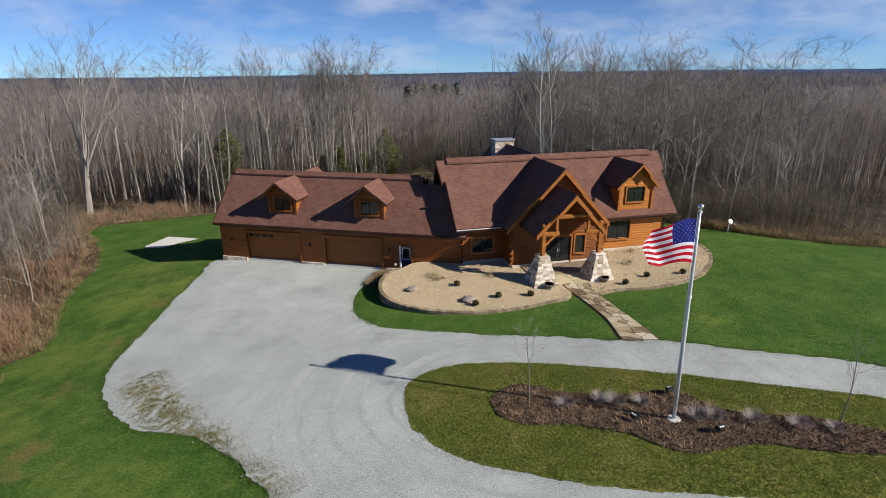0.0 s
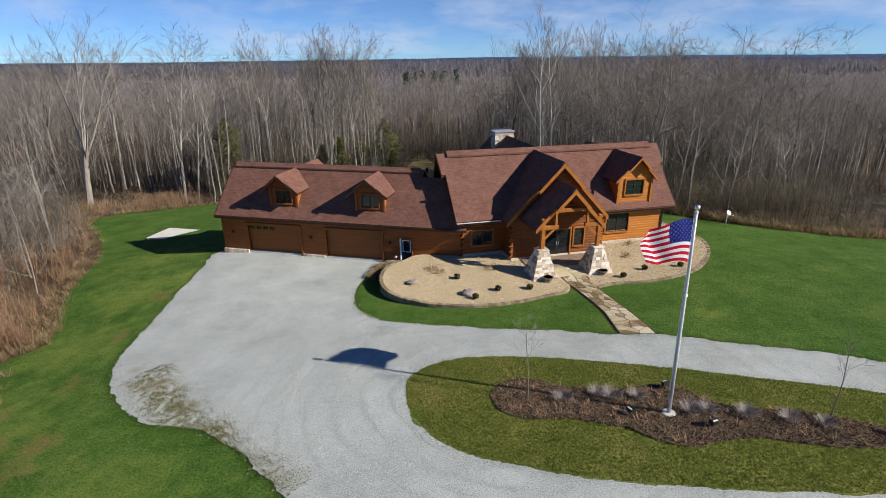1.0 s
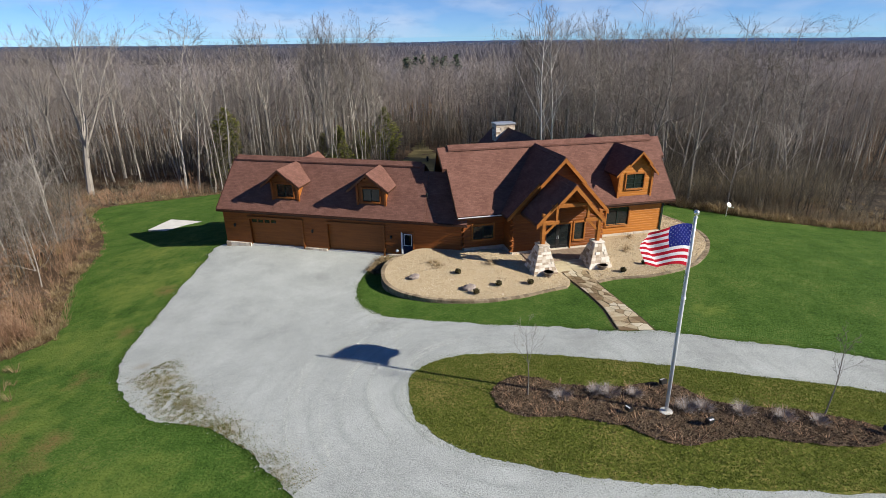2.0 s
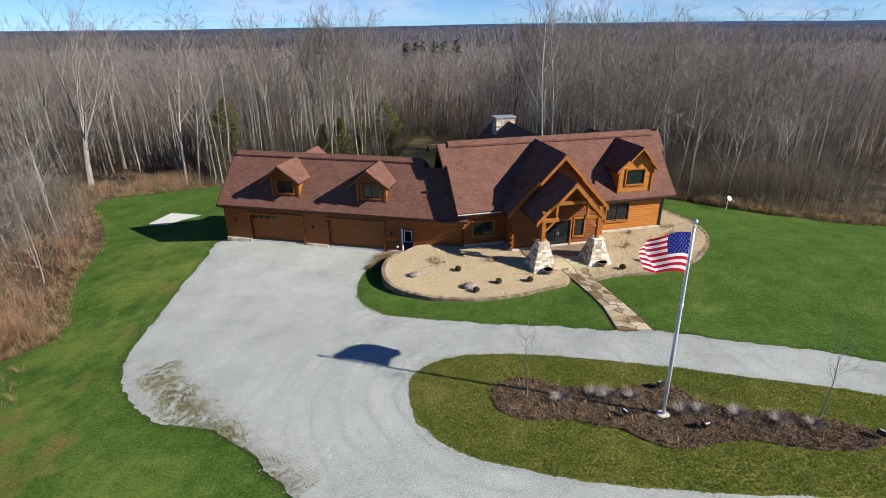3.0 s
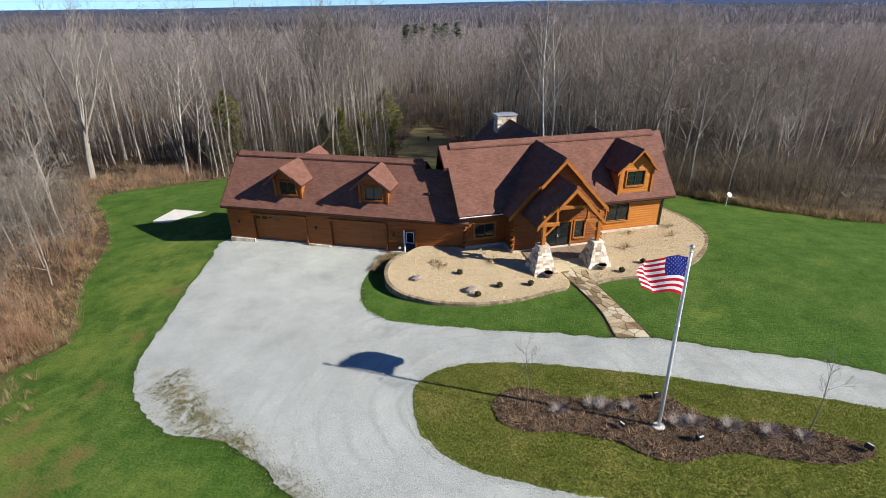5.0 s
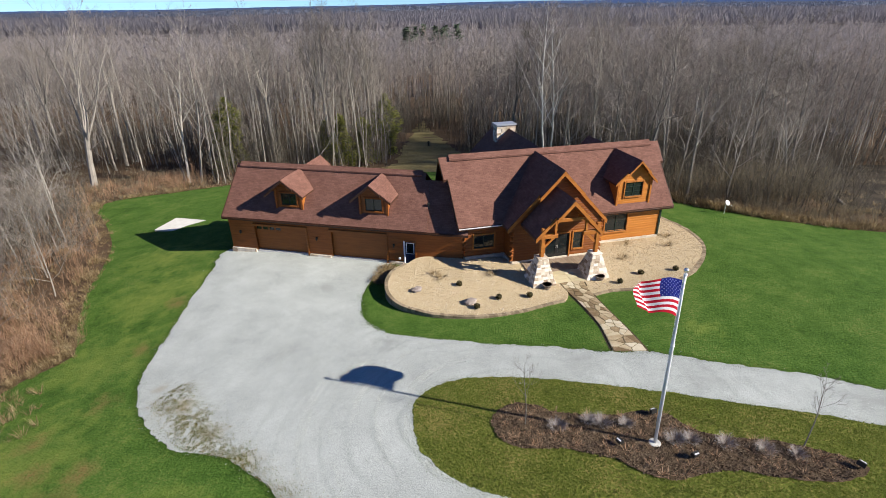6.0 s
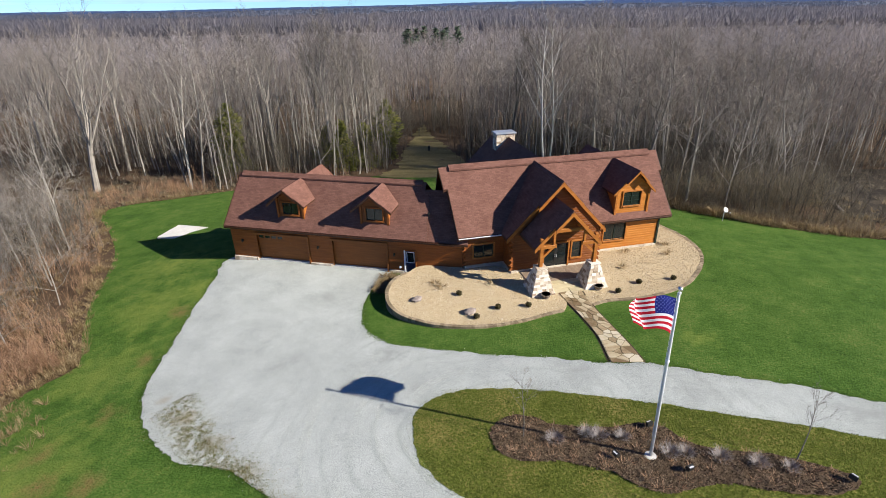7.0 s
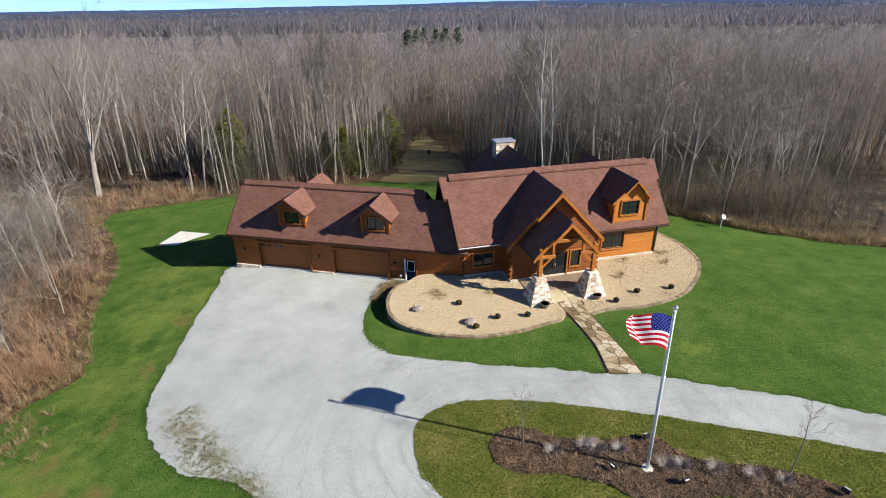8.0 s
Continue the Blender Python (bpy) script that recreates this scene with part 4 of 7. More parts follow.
# dark trim on the rakes stands in for the shade on these fronts
for uc in (5.98, 13.49):
    dormer(garage, uc, 0.35, -0.55, 3.0, 6.82, 1.72, 5.43, 1.18, g_roof_z, (uc - 0.7, uc + 0.7, 4.36, 5.4), M["trim_brown"])
dormer(garage, 5.9, 6.3, 7.1, 3.2, 6.82, 1.6, 5.43, 1.2, g_roof_z, None, M["log"], -1)
# vent pipe on the roof
j = Build()
j.tube([(17.9, 1.0, 4.3), (17.9, 1.0, 5.05)], [0.05, 0.05], 10)
j.tube([(17.9, 1.0, 4.95), (17.9, 1.0, 5.1)], [0.09, 0.09], 10)
part("vent_pipe", j, M["black"], garage, "black roof vent pipe")

# --- main house ---
house = holder("log_house", pose(0.718, 36.999, 0, 0, 0, 12.872), "stained log house with brown shingle roof and timber porch", "house")
H_EZ, H_RV, H_RZ = 3.92, 4.34, 8.36
H_S = (H_RZ - H_EZ) / H_RV
h_roof_z = lambda v: H_EZ + v * H_S if v < H_RV else H_RZ - (v - H_RV) * H_S
UL, UR = 0.49, 19.15
jv = 0.68 * H_RV
roof_plane("roof_slope", [(UL, 0, H_EZ), (UR, 0, H_EZ), (UR + 0.2, jv, h_roof_z(jv)), (UR + 0.42, jv, h_roof_z(jv)), (UR + 0.55, H_RV, H_RZ), (UL - 0.55, H_RV, H_RZ), (UL - 0.42, jv, h_roof_z(jv)), (UL - 0.1, jv, h_roof_z(jv))], house, (1, 0, 0), 0.22, "brown asphalt-shingle roof slope")
roof_plane("roof_slope", [(UL, 2 * H_RV, H_EZ), (UR, 2 * H_RV, H_EZ), (UR + 0.55, H_RV, H_RZ), (UL - 0.55, H_RV, H_RZ)], house, (1, 0, 0), 0.22)
b = Build()
for s in (-1, 1):
    b.prism([(0.75, H_RV, H_RZ + 0.18), (0.75, H_RV + s * 0.4, H_RZ - 0.32 * H_S + 0.18), (0.75, H_RV + s * 0.4, H_RZ - 0.32 * H_S + 0.05), (0.75, H_RV, H_RZ + 0.0)], (18.1, 0, 0))
me = b.mesh("ridge_vent", M["shingle"])
up_uv(me, (1, 0, 0))
ob = new("ridge_vent", me)
ob.parent = house
ob["label"] = "raised shingled ridge vent"
WU0, WU1, WV, WB = 1.13, 18.45, 0.6, 1.12      # walls: ends, front, base height
GU, GV, GZ, GHW, GEZ = 8.13, -1.62, 8.32, 4.15, 3.98
GW0, GW1, GWV = 4.45, 11.85, -1.15
# shaded walls take the dark log, the sunlit right front the golden copy
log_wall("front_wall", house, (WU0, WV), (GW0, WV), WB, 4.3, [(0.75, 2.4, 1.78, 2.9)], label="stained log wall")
log_wall("front_wall", house, (GW1, WV), (WU1, WV), WB, 4.3, [(13.3 - GW1, 15.3 - GW1, 1.88, 3.42)], label="log wall with its sunlit gold put into the colour", material=M["golden"], bulge=0.014)
window(house, WU0 + 0.75, WU0 + 2.4, WV, 1.78, 2.9, 1, 0)
window(house, 13.3, 15.3, WV, 1.88, 3.42, 1, 0)
hl = lambda z: (-1, 99) if z < 4.2 else ((z - H_EZ) / H_S + 0.25 - WV, 2 * H_RV - ((z - H_EZ) / H_S + 0.25) - WV)
for u, o in ((WU0, -1), (WU1, 1)):
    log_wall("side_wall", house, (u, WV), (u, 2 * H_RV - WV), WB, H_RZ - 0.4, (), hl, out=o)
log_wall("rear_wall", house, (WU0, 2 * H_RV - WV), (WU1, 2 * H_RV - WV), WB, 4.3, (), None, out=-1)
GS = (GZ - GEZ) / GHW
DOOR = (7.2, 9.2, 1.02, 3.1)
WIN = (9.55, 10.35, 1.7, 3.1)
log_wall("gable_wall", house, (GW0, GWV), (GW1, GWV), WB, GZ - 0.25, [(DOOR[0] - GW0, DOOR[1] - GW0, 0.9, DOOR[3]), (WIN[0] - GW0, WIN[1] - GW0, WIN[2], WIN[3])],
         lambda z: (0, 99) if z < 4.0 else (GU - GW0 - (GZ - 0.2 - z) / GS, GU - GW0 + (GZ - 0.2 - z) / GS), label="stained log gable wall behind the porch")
for u, o in ((GW0, -1), (GW1, 1)):
    log_wall("gable_side_wall", house, (u, GWV), (u, WV), WB, 4.15, (), None, out=o)
window(house, WIN[0], WIN[1], GWV, WIN[2], WIN[3], 0, 1)
# log ends at the corners
for u, v, al in ((WU0, WV, ((-1, 0, 0), (0, -1, 0))), (GW0, GWV, ((-1, 0, 0), (0, -1, 0))), (GW1, GWV, ((1, 0, 0), (0, -1, 0)))):
    log_ends(house, u, v + 0.02, WB, 4.1 if v > 0 else 4.0, al)
b = Build()
b.box(WU1 - 0.1, WU1 + 0.08, WV - 0.09, WV + 0.1, WB - 0.05, 4.1, 0.012)
part("corner_board", b, M["frame"], house, "dark green corner board")
# stone foundation
def stone_course(parent, p0, p1, z0, z1, seed, name="stone_foundation"):
    rnd = random.Random(seed)
    s = Build()
    p0, p1 = Vector(p0), Vector(p1)
    d = (p1 - p0)
    ln = d.length
    d.normalize()
    nr = Vector((d.y, -d.x))
    z = z0
    while z < z1 - 0.03:
        h = min(rnd.uniform(0.1, 0.2), z1 - z)
        x = 0
        while x < ln - 0.03:
            w = min(rnd.uniform(0.2, 0.5), ln - x)
            o = rnd.uniform(0.06, 0.11)
            q = p0 + d * x
            e = p0 + d * (x + w - 0.012)
            s.prism([(q.x, q.y, z), (e.x, e.y, z), (e.x, e.y, z + h - 0.012), (q.x, q.y, z + h - 0.012)], (nr.x * o, nr.y * o, 0))
            x += w
        z += h
    part(name, s, M["stone"], parent, "pale limestone foundation")


stone_course(house, (WU0, WV), (GW0, WV), 0.2, WB, 1)
stone_course(house, (GW0, WV), (GW0, GWV), 0.2, WB, 2)
stone_course(house, (GW0, GWV), (GW1, GWV), 0.2, WB, 3)
stone_course(house, (GW1, GWV), (GW1, WV), 0.2, WB, 4)
stone_course(house, (GW1, WV), (WU1, WV), 0.2, WB, 5)
stone_course(house, (WU1, WV), (WU1, 8.0), 0.0, WB, 6)
s = Build()
s.box(WU0 + 0.1, WU1 - 0.1, WV + 0.1, 8.0, -0.5, WB)
part("floor_slab", s, M["concrete"], house, "concrete floor slab")
# big front gable roof
def gable_roof(parent, uc, v_front, v_back, z_ap, hw, z_ev, jog=0.32, frac=0.45, thick=0.2, v_back_eave=None):
    s = (z_ap - z_ev) / hw
    vb = v_back if v_back_eave is None else v_back_eave
    for sd in (-1, 1):
        m_u, m_z = uc + sd * hw * frac, z_ap - frac * hw * s
        roof_plane("gable_roof", [(uc, v_front, z_ap), (m_u, v_front, m_z), (m_u, v_front + jog, m_z), (uc + sd * hw, v_front + jog, z_ev), (uc + sd * hw, vb, z_ev), (uc, v_back, z_ap)], parent, (0, 1, 0), thick, "brown shingled gable roof")
        fr = Build()
        m2u, m2z = uc + sd * hw * (frac + 0.02), z_ap - (frac + 0.02) * hw * s
        board(fr, (uc, v_front, z_ap - 0.03), (m2u, v_front, m2z - 0.03), 0.34, 0.07, (0, -1, 0))
        m3u, m3z = uc + sd * hw * (frac - 0.03), z_ap - (frac - 0.03) * hw * s
        board(fr, (m3u, v_front + jog, m3z - 0.03), (uc + sd * hw, v_front + jog, z_ev - 0.03), 0.34, 0.07, (0, -1, 0))
        part("rake_board", fr, M["timber"], parent, "golden timber rake board")
        fr = Build()
        board(fr, (uc + sd * hw, v_front + jog, z_ev), (uc + sd * hw, vb, z_ev), 0.22, 0.03, (sd, 0, 0))
        part("fascia", fr, M["trim_brown"], parent, "dark brown fascia")
    rf = Build()
    for k in range(3):
        v = v_front + 0.25 + k * 0.3
        rf.tube([(uc - 0.001, v, z_ap - 0.42), (uc + 0.001, v + 0.01, z_ap - 0.6)], [0.06, 0.06], 6)
    part("ridge_beam", rf, M["timber"], parent, "ridge beam end")
    cap = Build()
    for sd in (-1, 1):
        cap.prism([(uc, v_front - 0.02, z_ap + 0.05), (uc + sd * 0.2, v_front - 0.02, z_ap - 0.2 * s + 0.05), (uc + sd * 0.2, v_front - 0.02, z_ap - 0.2 * s - 0.01), (uc, v_front - 0.02, z_ap - 0.01)], (0, v_back - v_front, 0))
    me = cap.mesh("ridge_cap", M["shingle"])
    up_uv(me, (0, 1, 0))
    o = new("ridge_cap", me)
    o.parent = parent
    return


gable_roof(house, GU, GV, 4.5, GZ, GHW, GEZ, 0.35, 0.42, 0.22, 0.7)
PU, PV, PZ, PHW, PEZ = 7.70, -4.38, 7.04, 2.62, 4.32
gable_roof(house, PU, PV, -0.9, PZ, PHW, PEZ, 0.3, 0.45, 0.18, -0.9)
dormer(house, 15.46, 0.45, -0.11, 3.95, 8.10, 1.87, 6.2, 1.5, h_roof_z, (14.62, 16.18, 5.0, 6.18), M["timber"], 1, 2)
dormer(house, 15.46, 8.2, 8.8, 4.7, 8.10, 1.87, 6.2, 1.5, h_roof_z, None, M["timber"], -1)
eave_trim(house, (UL, -0.0, H_EZ - 0.01), (GU - GHW + 0.1, 0.0, H_EZ - 0.01), (0, -1, 0), "alu")
eave_trim(house, (GU + GHW - 0.1, 0.0, H_EZ - 0.01), (UR, 0.0, H_EZ - 0.01), (0, -1, 0))
b = Build()
b.box(GU + GHW, UR - 0.4, WV - 0.16, WV - 0.04, 3.5, 3.75, 0.02)
part("eave_beam", b, M["timber"], house, "timber beam under the eave")
for sd, u in ((-1, UL), (1, UR)):
    f = Build()
    board(f, (u, 0, H_EZ), (u + sd * 0.1, jv, h_roof_z(jv)), 0.3, 0.05, (sd, 0, 0))
    board(f, (u + sd * 0.42, jv, h_roof_z(jv)), (u + sd * 0.55, H_RV, H_RZ), 0.3, 0.05, (sd, 0, 0))
    board(f, (u, 2 * H_RV, H_EZ), (u + sd * 0.55, H_RV, H_RZ), 0.3, 0.05, (sd, 0, 0))
    part("rake_board", f, M["trim_brown"], house)
# rear gable and chimney
for sd in (-1, 1):
    roof_plane("gable_roof", [(9.05, 4.3, 8.3), (9.05, 16.5, 8.3), (9.05 + sd * 4.3, 16.5, 3.9), (9.05 + sd * 4.3, 7.5, 3.9)], house, (0, 1, 0), 0.2, "shaded brown shingled rear gable roof")
log_wall("rear_gable_wall", house, (5.25, 15.9), (12.85, 15.9), WB, 8.0, (), lambda z: (0, 99) if z < 4 else (3.8 - (8.1 - z) / 1.02, 3.8 + (8.1 - z) / 1.02), out=-1)
log_wall("rear_gable_wall", house, (5.25, 8.0), (5.25, 15.9), WB, 4.1, (), None, out=-1)
log_wall("rear_gable_wall", house, (12.85, 8.0), (12.85, 15.9), WB, 4.1, (), None, out=1)
# front door
b = Build()
b.box(DOOR[0] - 0.12, DOOR[0], GWV - 0.1, GWV + 0.15, 1.0, DOOR[3] + 0.12, 0.012)
b.box(DOOR[1], DOOR[1] + 0.12, GWV - 0.1, GWV + 0.15, 1.0, DOOR[3] + 0.12, 0.012)
b.box(DOOR[0], DOOR[1], GWV - 0.1, GWV + 0.15, DOOR[3], DOOR[3] + 0.12, 0.012)
fd = part("front_door", b, M["timber"], house, "glazed dark double front door in a timber casing")
for k in range(2):
    x0 = DOOR[0] + k * 1.0
    lf = Build()
    for q in ((x0, x0 + 0.13, 1.02, DOOR[3]), (x0 + 0.87, x0 + 0.995, 1.02, DOOR[3]), (x0 + 0.13, x0 + 0.87, 1.02, 1.35), (x0 + 0.13, x0 + 0.87, DOOR[3] - 0.15, DOOR[3])):
        lf.box(q[0], q[1], GWV, GWV + 0.05, q[2], q[3], 0.006)
    part("door_leaf", lf, M["black"], fd, "dark door leaf")
    g = Build()
    g.box(x0 + 0.12, x0 + 0.88, GWV + 0.02, GWV + 0.035, 1.3, DOOR[3] - 0.1)
    part("pane", g, M["glass"], fd)
    h = Build()
    hx = x0 + (0.93 if k == 0 else 0.06)
    h.tube([(hx, GWV - 0.06, 1.9), (hx, GWV - 0.06, 2.15)], [0.015, 0.015], 8)
    part("handle", h, M["alu"], fd, "metal pull handle")
# porch deck of boards, steps
n = 24
for k in range(n):
    d = Build()
    w = (GW1 - 0.9 - 5.2) / n
    d.box(5.2 + k * w, 5.2 + (k + 1) * w - 0.01, -3.2, GWV - 0.12, 0.93, 1.0, 0.008)
    part("deck_board", d, M["deck"], house)
d = Build()
d.box(5.2, GW1 - 0.9, -3.18, GWV - 0.12, 0.1, 0.92)
part("deck_base", d, M["stone"], house, "stone porch base")
for k, (v0, v1, z) in enumerate(((-3.72, -3.2, 0.94), (-4.24, -3.73, 0.88), (-4.76, -4.25, 0.82))):
    for j in range(2):
        d = Build()
        a = 6.36 + j * 1.45 + 0.03 * k
        d.box(a, a + 1.44, v0, v1, z - 0.4, z, 0.02)
        part("step_stone", d, M["tread"], house, "wide sawn sandstone step")


def pillar(parent, uc, vc, z0, z1, hb, ht, seed):
    """Flared stone pier: courses of single stones on all four sides round a core."""
    core = Build()
    a, t = hb - 0.06, ht - 0.05
    core.add([(uc + sx * a, vc + sy * a, z0) for sx, sy in ((-1, -1), (1, -1), (1, 1), (-1, 1))] + [(uc + sx * t, vc + sy * t, z1) for sx, sy in ((-1, -1), (1, -1), (1, 1), (-1, 1))],
             [(3, 2, 1, 0), (4, 5, 6, 7), (0, 1, 5, 4), (1, 2, 6, 5), (2, 3, 7, 6), (3, 0, 4, 7)])
    p = part("stone_pier", core, M["stone"], parent, "flared pier of pale stacked limestone")
    rnd = random.Random(seed)
    z = z0
    while z < z1 - 0.05:
        h = min(rnd.uniform(0.13, 0.24), z1 - z)
        w0 = hb + (ht - hb) * (z - z0) / (z1 - z0)
        w1 = hb + (ht - hb) * (z + h - z0) / (z1 - z0)
        for ax, ay in ((0, -1), (1, 0), (0, 1), (-1, 0)):
            tx, ty = -ay, ax
            s = -1.0
            while s < 0.98:
                ln = min(rnd.uniform(0.22, 0.5) / w0, 1 - s)
                o = rnd.uniform(0.0, 0.05)
                e = s + ln - 0.012 / w0
                q = Build()
                f0 = [(uc + ax * (w0 + o) + tx * w0 * k, vc + ay * (w0 + o) + ty * w0 * k, z) for k in (s, e)]
                f1 = [(uc + ax * (w1 + o) + tx * w1 * k, vc + ay * (w1 + o) + ty * w1 * k, z + h - 0.012) for k in (s, e)]
                g0 = [(uc + ax * (w0 - 0.1) + tx * w0 * k, vc + ay * (w0 - 0.1) + ty * w0 * k, z) for k in (s, e)]
                g1 = [(uc + ax * (w1 - 0.1) + tx * w1 * k, vc + ay * (w1 - 0.1) + ty * w1 * k, z + h - 0.012) for k in (s, e)]
                q.add(f0 + f1 + g0 + g1, [(0, 1, 3, 2), (5, 4, 6, 7), (4, 0, 2, 6), (1, 5, 7, 3), (2, 3, 7, 6), (4, 5, 1, 0)])
                part("stone", q, M["stone"], p)
                s += ln
        z += h
    c = Build()
    c.box(uc - ht - 0.06, uc + ht + 0.06, vc - ht - 0.06, vc + ht + 0.06, z1, z1 + 0.09, 0.02)
    part("cap_stone", c, M["stone"], p, "flat cap stone")


PILLARS = ((5.65, -3.95, 0.45, 2.7), (9.95, -3.95, 0.45, 2.55))
for k, (u, v, z0, z1) in enumerate(PILLARS):
    pillar(house, u, v, z0, z1, 1.0, 0.36, 20 + k)
    b = Build()
    b.box(u - 0.14, u + 0.14, v - 0.14, v + 0.14, z1 + 0.09, 5.0, 0.025)
    part("porch_post", b, M["timber"], house, "square golden timber porch post")
    sd = 1 if k == 0 else -1
    b = Build()
    ub, ue = sorted((u - sd * 0.25, u + sd * 1.15))
    b.box(ub, ue, v - 0.12, v + 0.12, 4.18, 4.44, 0.025)
    part("hammer_beam", b, M["timber"], house, "timber hammer beam")
    b = Build()
    b.prism([(u + sd * 0.1, v - 0.08, 3.35), (u + sd * 0.1, v - 0.08, 3.6), (u + sd * 0.72, v - 0.08, 4.19), (u + sd * 0.97, v - 0.08, 4.19)], (0, 0.16, 0))
    part("knee_brace", b, M["timber"], house, "diagonal timber brace")
    b = Build()
    b.box(u + sd * 0.95 - 0.09, u + sd * 0.95 + 0.09, v - 0.09, v + 0.09, 4.44, 5.55, 0.015)
    part("strut", b, M["timber"], house)
    b = Build()
    b.box(u - 0.13, u + 0.13, v + 0.1, GWV + 0.05, 4.45, 4.75, 0.02)
    part("porch_beam", b, M["timber"], house)
b = Build()
b.box(PU - 1.5, PU + 1.5, -4.03, -3.85, 5.35, 5.6, 0.02)
part("collar_beam", b, M["timber"], house, "timber collar beam")
# stone chimney through the rear gable roof
ch = Build()
rnd = random.Random(12)
cu, cv = 8.75, 13.45
z = -3.0
ch.box(cu - 0.9, cu + 0.9, cv - 0.5, cv + 0.5, -4, 8.62)
chim = part("chimney", ch, M["stone"], house, "pale stone chimney")
z = 4.5
while z < 8.6:
    h = min(rnd.uniform(0.15, 0.28), 8.62 - z)
    if h < 0.05:
        break
    for ax, ay, wx, wy in ((0, -1, 0.95, 0.55), (1, 0, 0.55, 0.95), (-1, 0, 0.55, 0.95), (0, 1, 0.95, 0.55)):
        tx, ty = -ay, ax
        s = -wx
        while s < wx - 0.02:
            ln = min(rnd.uniform(0.22, 0.5), wx - s)
            o = rnd.uniform(0, 0.04)
            q = Build()
            base = Vector((cu + ax * (wy - 0.08) , cv + ay * (wy - 0.08), 0))
            p0, p1 = base + Vector((tx, ty, 0)) * s, base + Vector((tx, ty, 0)) * (s + ln - 0.015)
            q.prism([(p0.x, p0.y, z), (p1.x, p1.y, z), (p1.x, p1.y, z + h - 0.015), (p0.x, p0.y, z + h - 0.015)], (ax * (0.08 + o), ay * (0.08 + o), 0))
            part("stone", q, M["stone"], chim)
            s += ln
    z += h
c = Build()
c.box(cu - 1.08, cu + 1.08, cv - 0.68, cv + 0.68, 8.62, 8.74, 0.03)
part("chimney_cap", c, M["cap"], chim, "grey-blue metal chimney cap")

# --- flagstone path ---
path = holder("flagstone_path", pose(0, 0, 0), "irregular tan flagstone path from the drive to the porch", "path", kind="structure")
pl = spline([(8.5, 34.0), (8.9, 32.7), (9.4, 30.6), (9.75, 28.3), (9.75, 26.7), (9.7, 25.2)], False, 8)
pr = spline([(10.3, 34.2), (10.6, 31.8), (11.05, 29.2), (11.4, 27.2), (11.65, 25.1)], False, 8)
def along(line, t):
    k = t * (len(line) - 1)
    i = min(int(k), len(line) - 2)
    return line[i].lerp(line[i + 1], k - i)
path_z = lambda x, y: max(terrain(x, y) + 0.03, 0.76 - 0.1 * max(0, 34 - y)) if y > 31 else terrain(x, y) + 0.03
def strip_of(grow):
    a = [along(pl, k / 30).lerp(along(pr, k / 30), -grow) for k in range(31)]
    return a + [along(pr, 1 - k / 30).lerp(along(pl, 1 - k / 30), -grow) for k in range(31)]


for nm, grow, up, mt, lb in (("soil_edge", 0.075, -0.015, "soil", "dark soil line along the path"), ("path_base", 0.0, 0.03, "joint", "sandy soil between the stones")):
    ob = new(nm, sheet(strip_of(grow), lambda x, y: path_z(x, y) + up, 0.4, 0.15).mesh(nm, M[mt]))
    ob.parent = path
    ob["label"] = lb


def cell(site, sites, length, width):
    """The polygon of the strip that lies nearer to this site than to any other."""
    poly = [Vector((0, 0)), Vector((length, 0)), Vector((length, width)), Vector((0, width))]
    for o in sites:
        if o is site:
            continue
        nrm, mid = o - site, (o + site) / 2
        out = []
        for i, p in enumerate(poly):
            q = poly[(i + 1) % len(poly)]
            dp, dq = (p - mid).dot(nrm), (q - mid).dot(nrm)
            if dp <= 0:
                out.append(p)
            if dp * dq < 0:
                out.append(p.lerp(q, dp / (dp - dq)))
        poly = out
    return poly


rnd = random.Random(31)
PL, PW = 9.2, 2.0
sites = []
while len(sites) < 52:
    s = Vector((rnd.uniform(0.1, PL - 0.1), rnd.uniform(0.15, PW - 0.15)))
    if all((s - o).length > 0.46 - 0.004 * len(sites) for o in sites):
        sites.append(s)
for s in sites:
    flat = cell(s, sites, PL, PW)
    if len(flat) < 3:
        continue
    mid = sum(flat, Vector((0, 0))) / len(flat)
    ring = []
    for i, p in enumerate(flat):
        q = flat[(i + 1) % len(flat)]
        for w in (0.12, 0.5, 0.88):
            e = p.lerp(q, w)
            e = mid + (e - mid) * (1 - 0.018 / max(0.1, (e - mid).length)) * rnd.uniform(0.94, 1.0)
            ring.append(along(pl, min(1, max(0, e.x / PL))).lerp(along(pr, min(1, max(0, e.x / PL))), e.y / PW))
    c = sum(ring, Vector((0, 0))) / len(ring)
    lift = rnd.uniform(0.045, 0.065)
    q = Build()
    n = len(ring)
    q.add([(p.x, p.y, path_z(p.x, p.y) - 0.06) for p in ring] + [(p.x, p.y, path_z(p.x, p.y) + lift - 0.012) for p in ring] + [(*(c + (p - c) * 0.95), path_z(p.x, p.y) + lift) for p in ring],
          [tuple(range(2 * n, 3 * n))] + [(k, (k + 1) % n, n + (k + 1) % n, n + k) for k in range(n)] + [(n + k, n + (k + 1) % n, 2 * n + (k + 1) % n, 2 * n + k) for k in range(n)])
    part("flagstone", q, M["flagstone"], path)

# ---- flagpole and flag ----
POLE = pose(9.2, 17.85, terrain(9.2, 17.85) + 0.12, 0, -1.8, 0)
pole = holder("flagpole", POLE, "tall tapered aluminium flagpole with a ball on top", "flagpole")
PH = 8.5
b = Build()
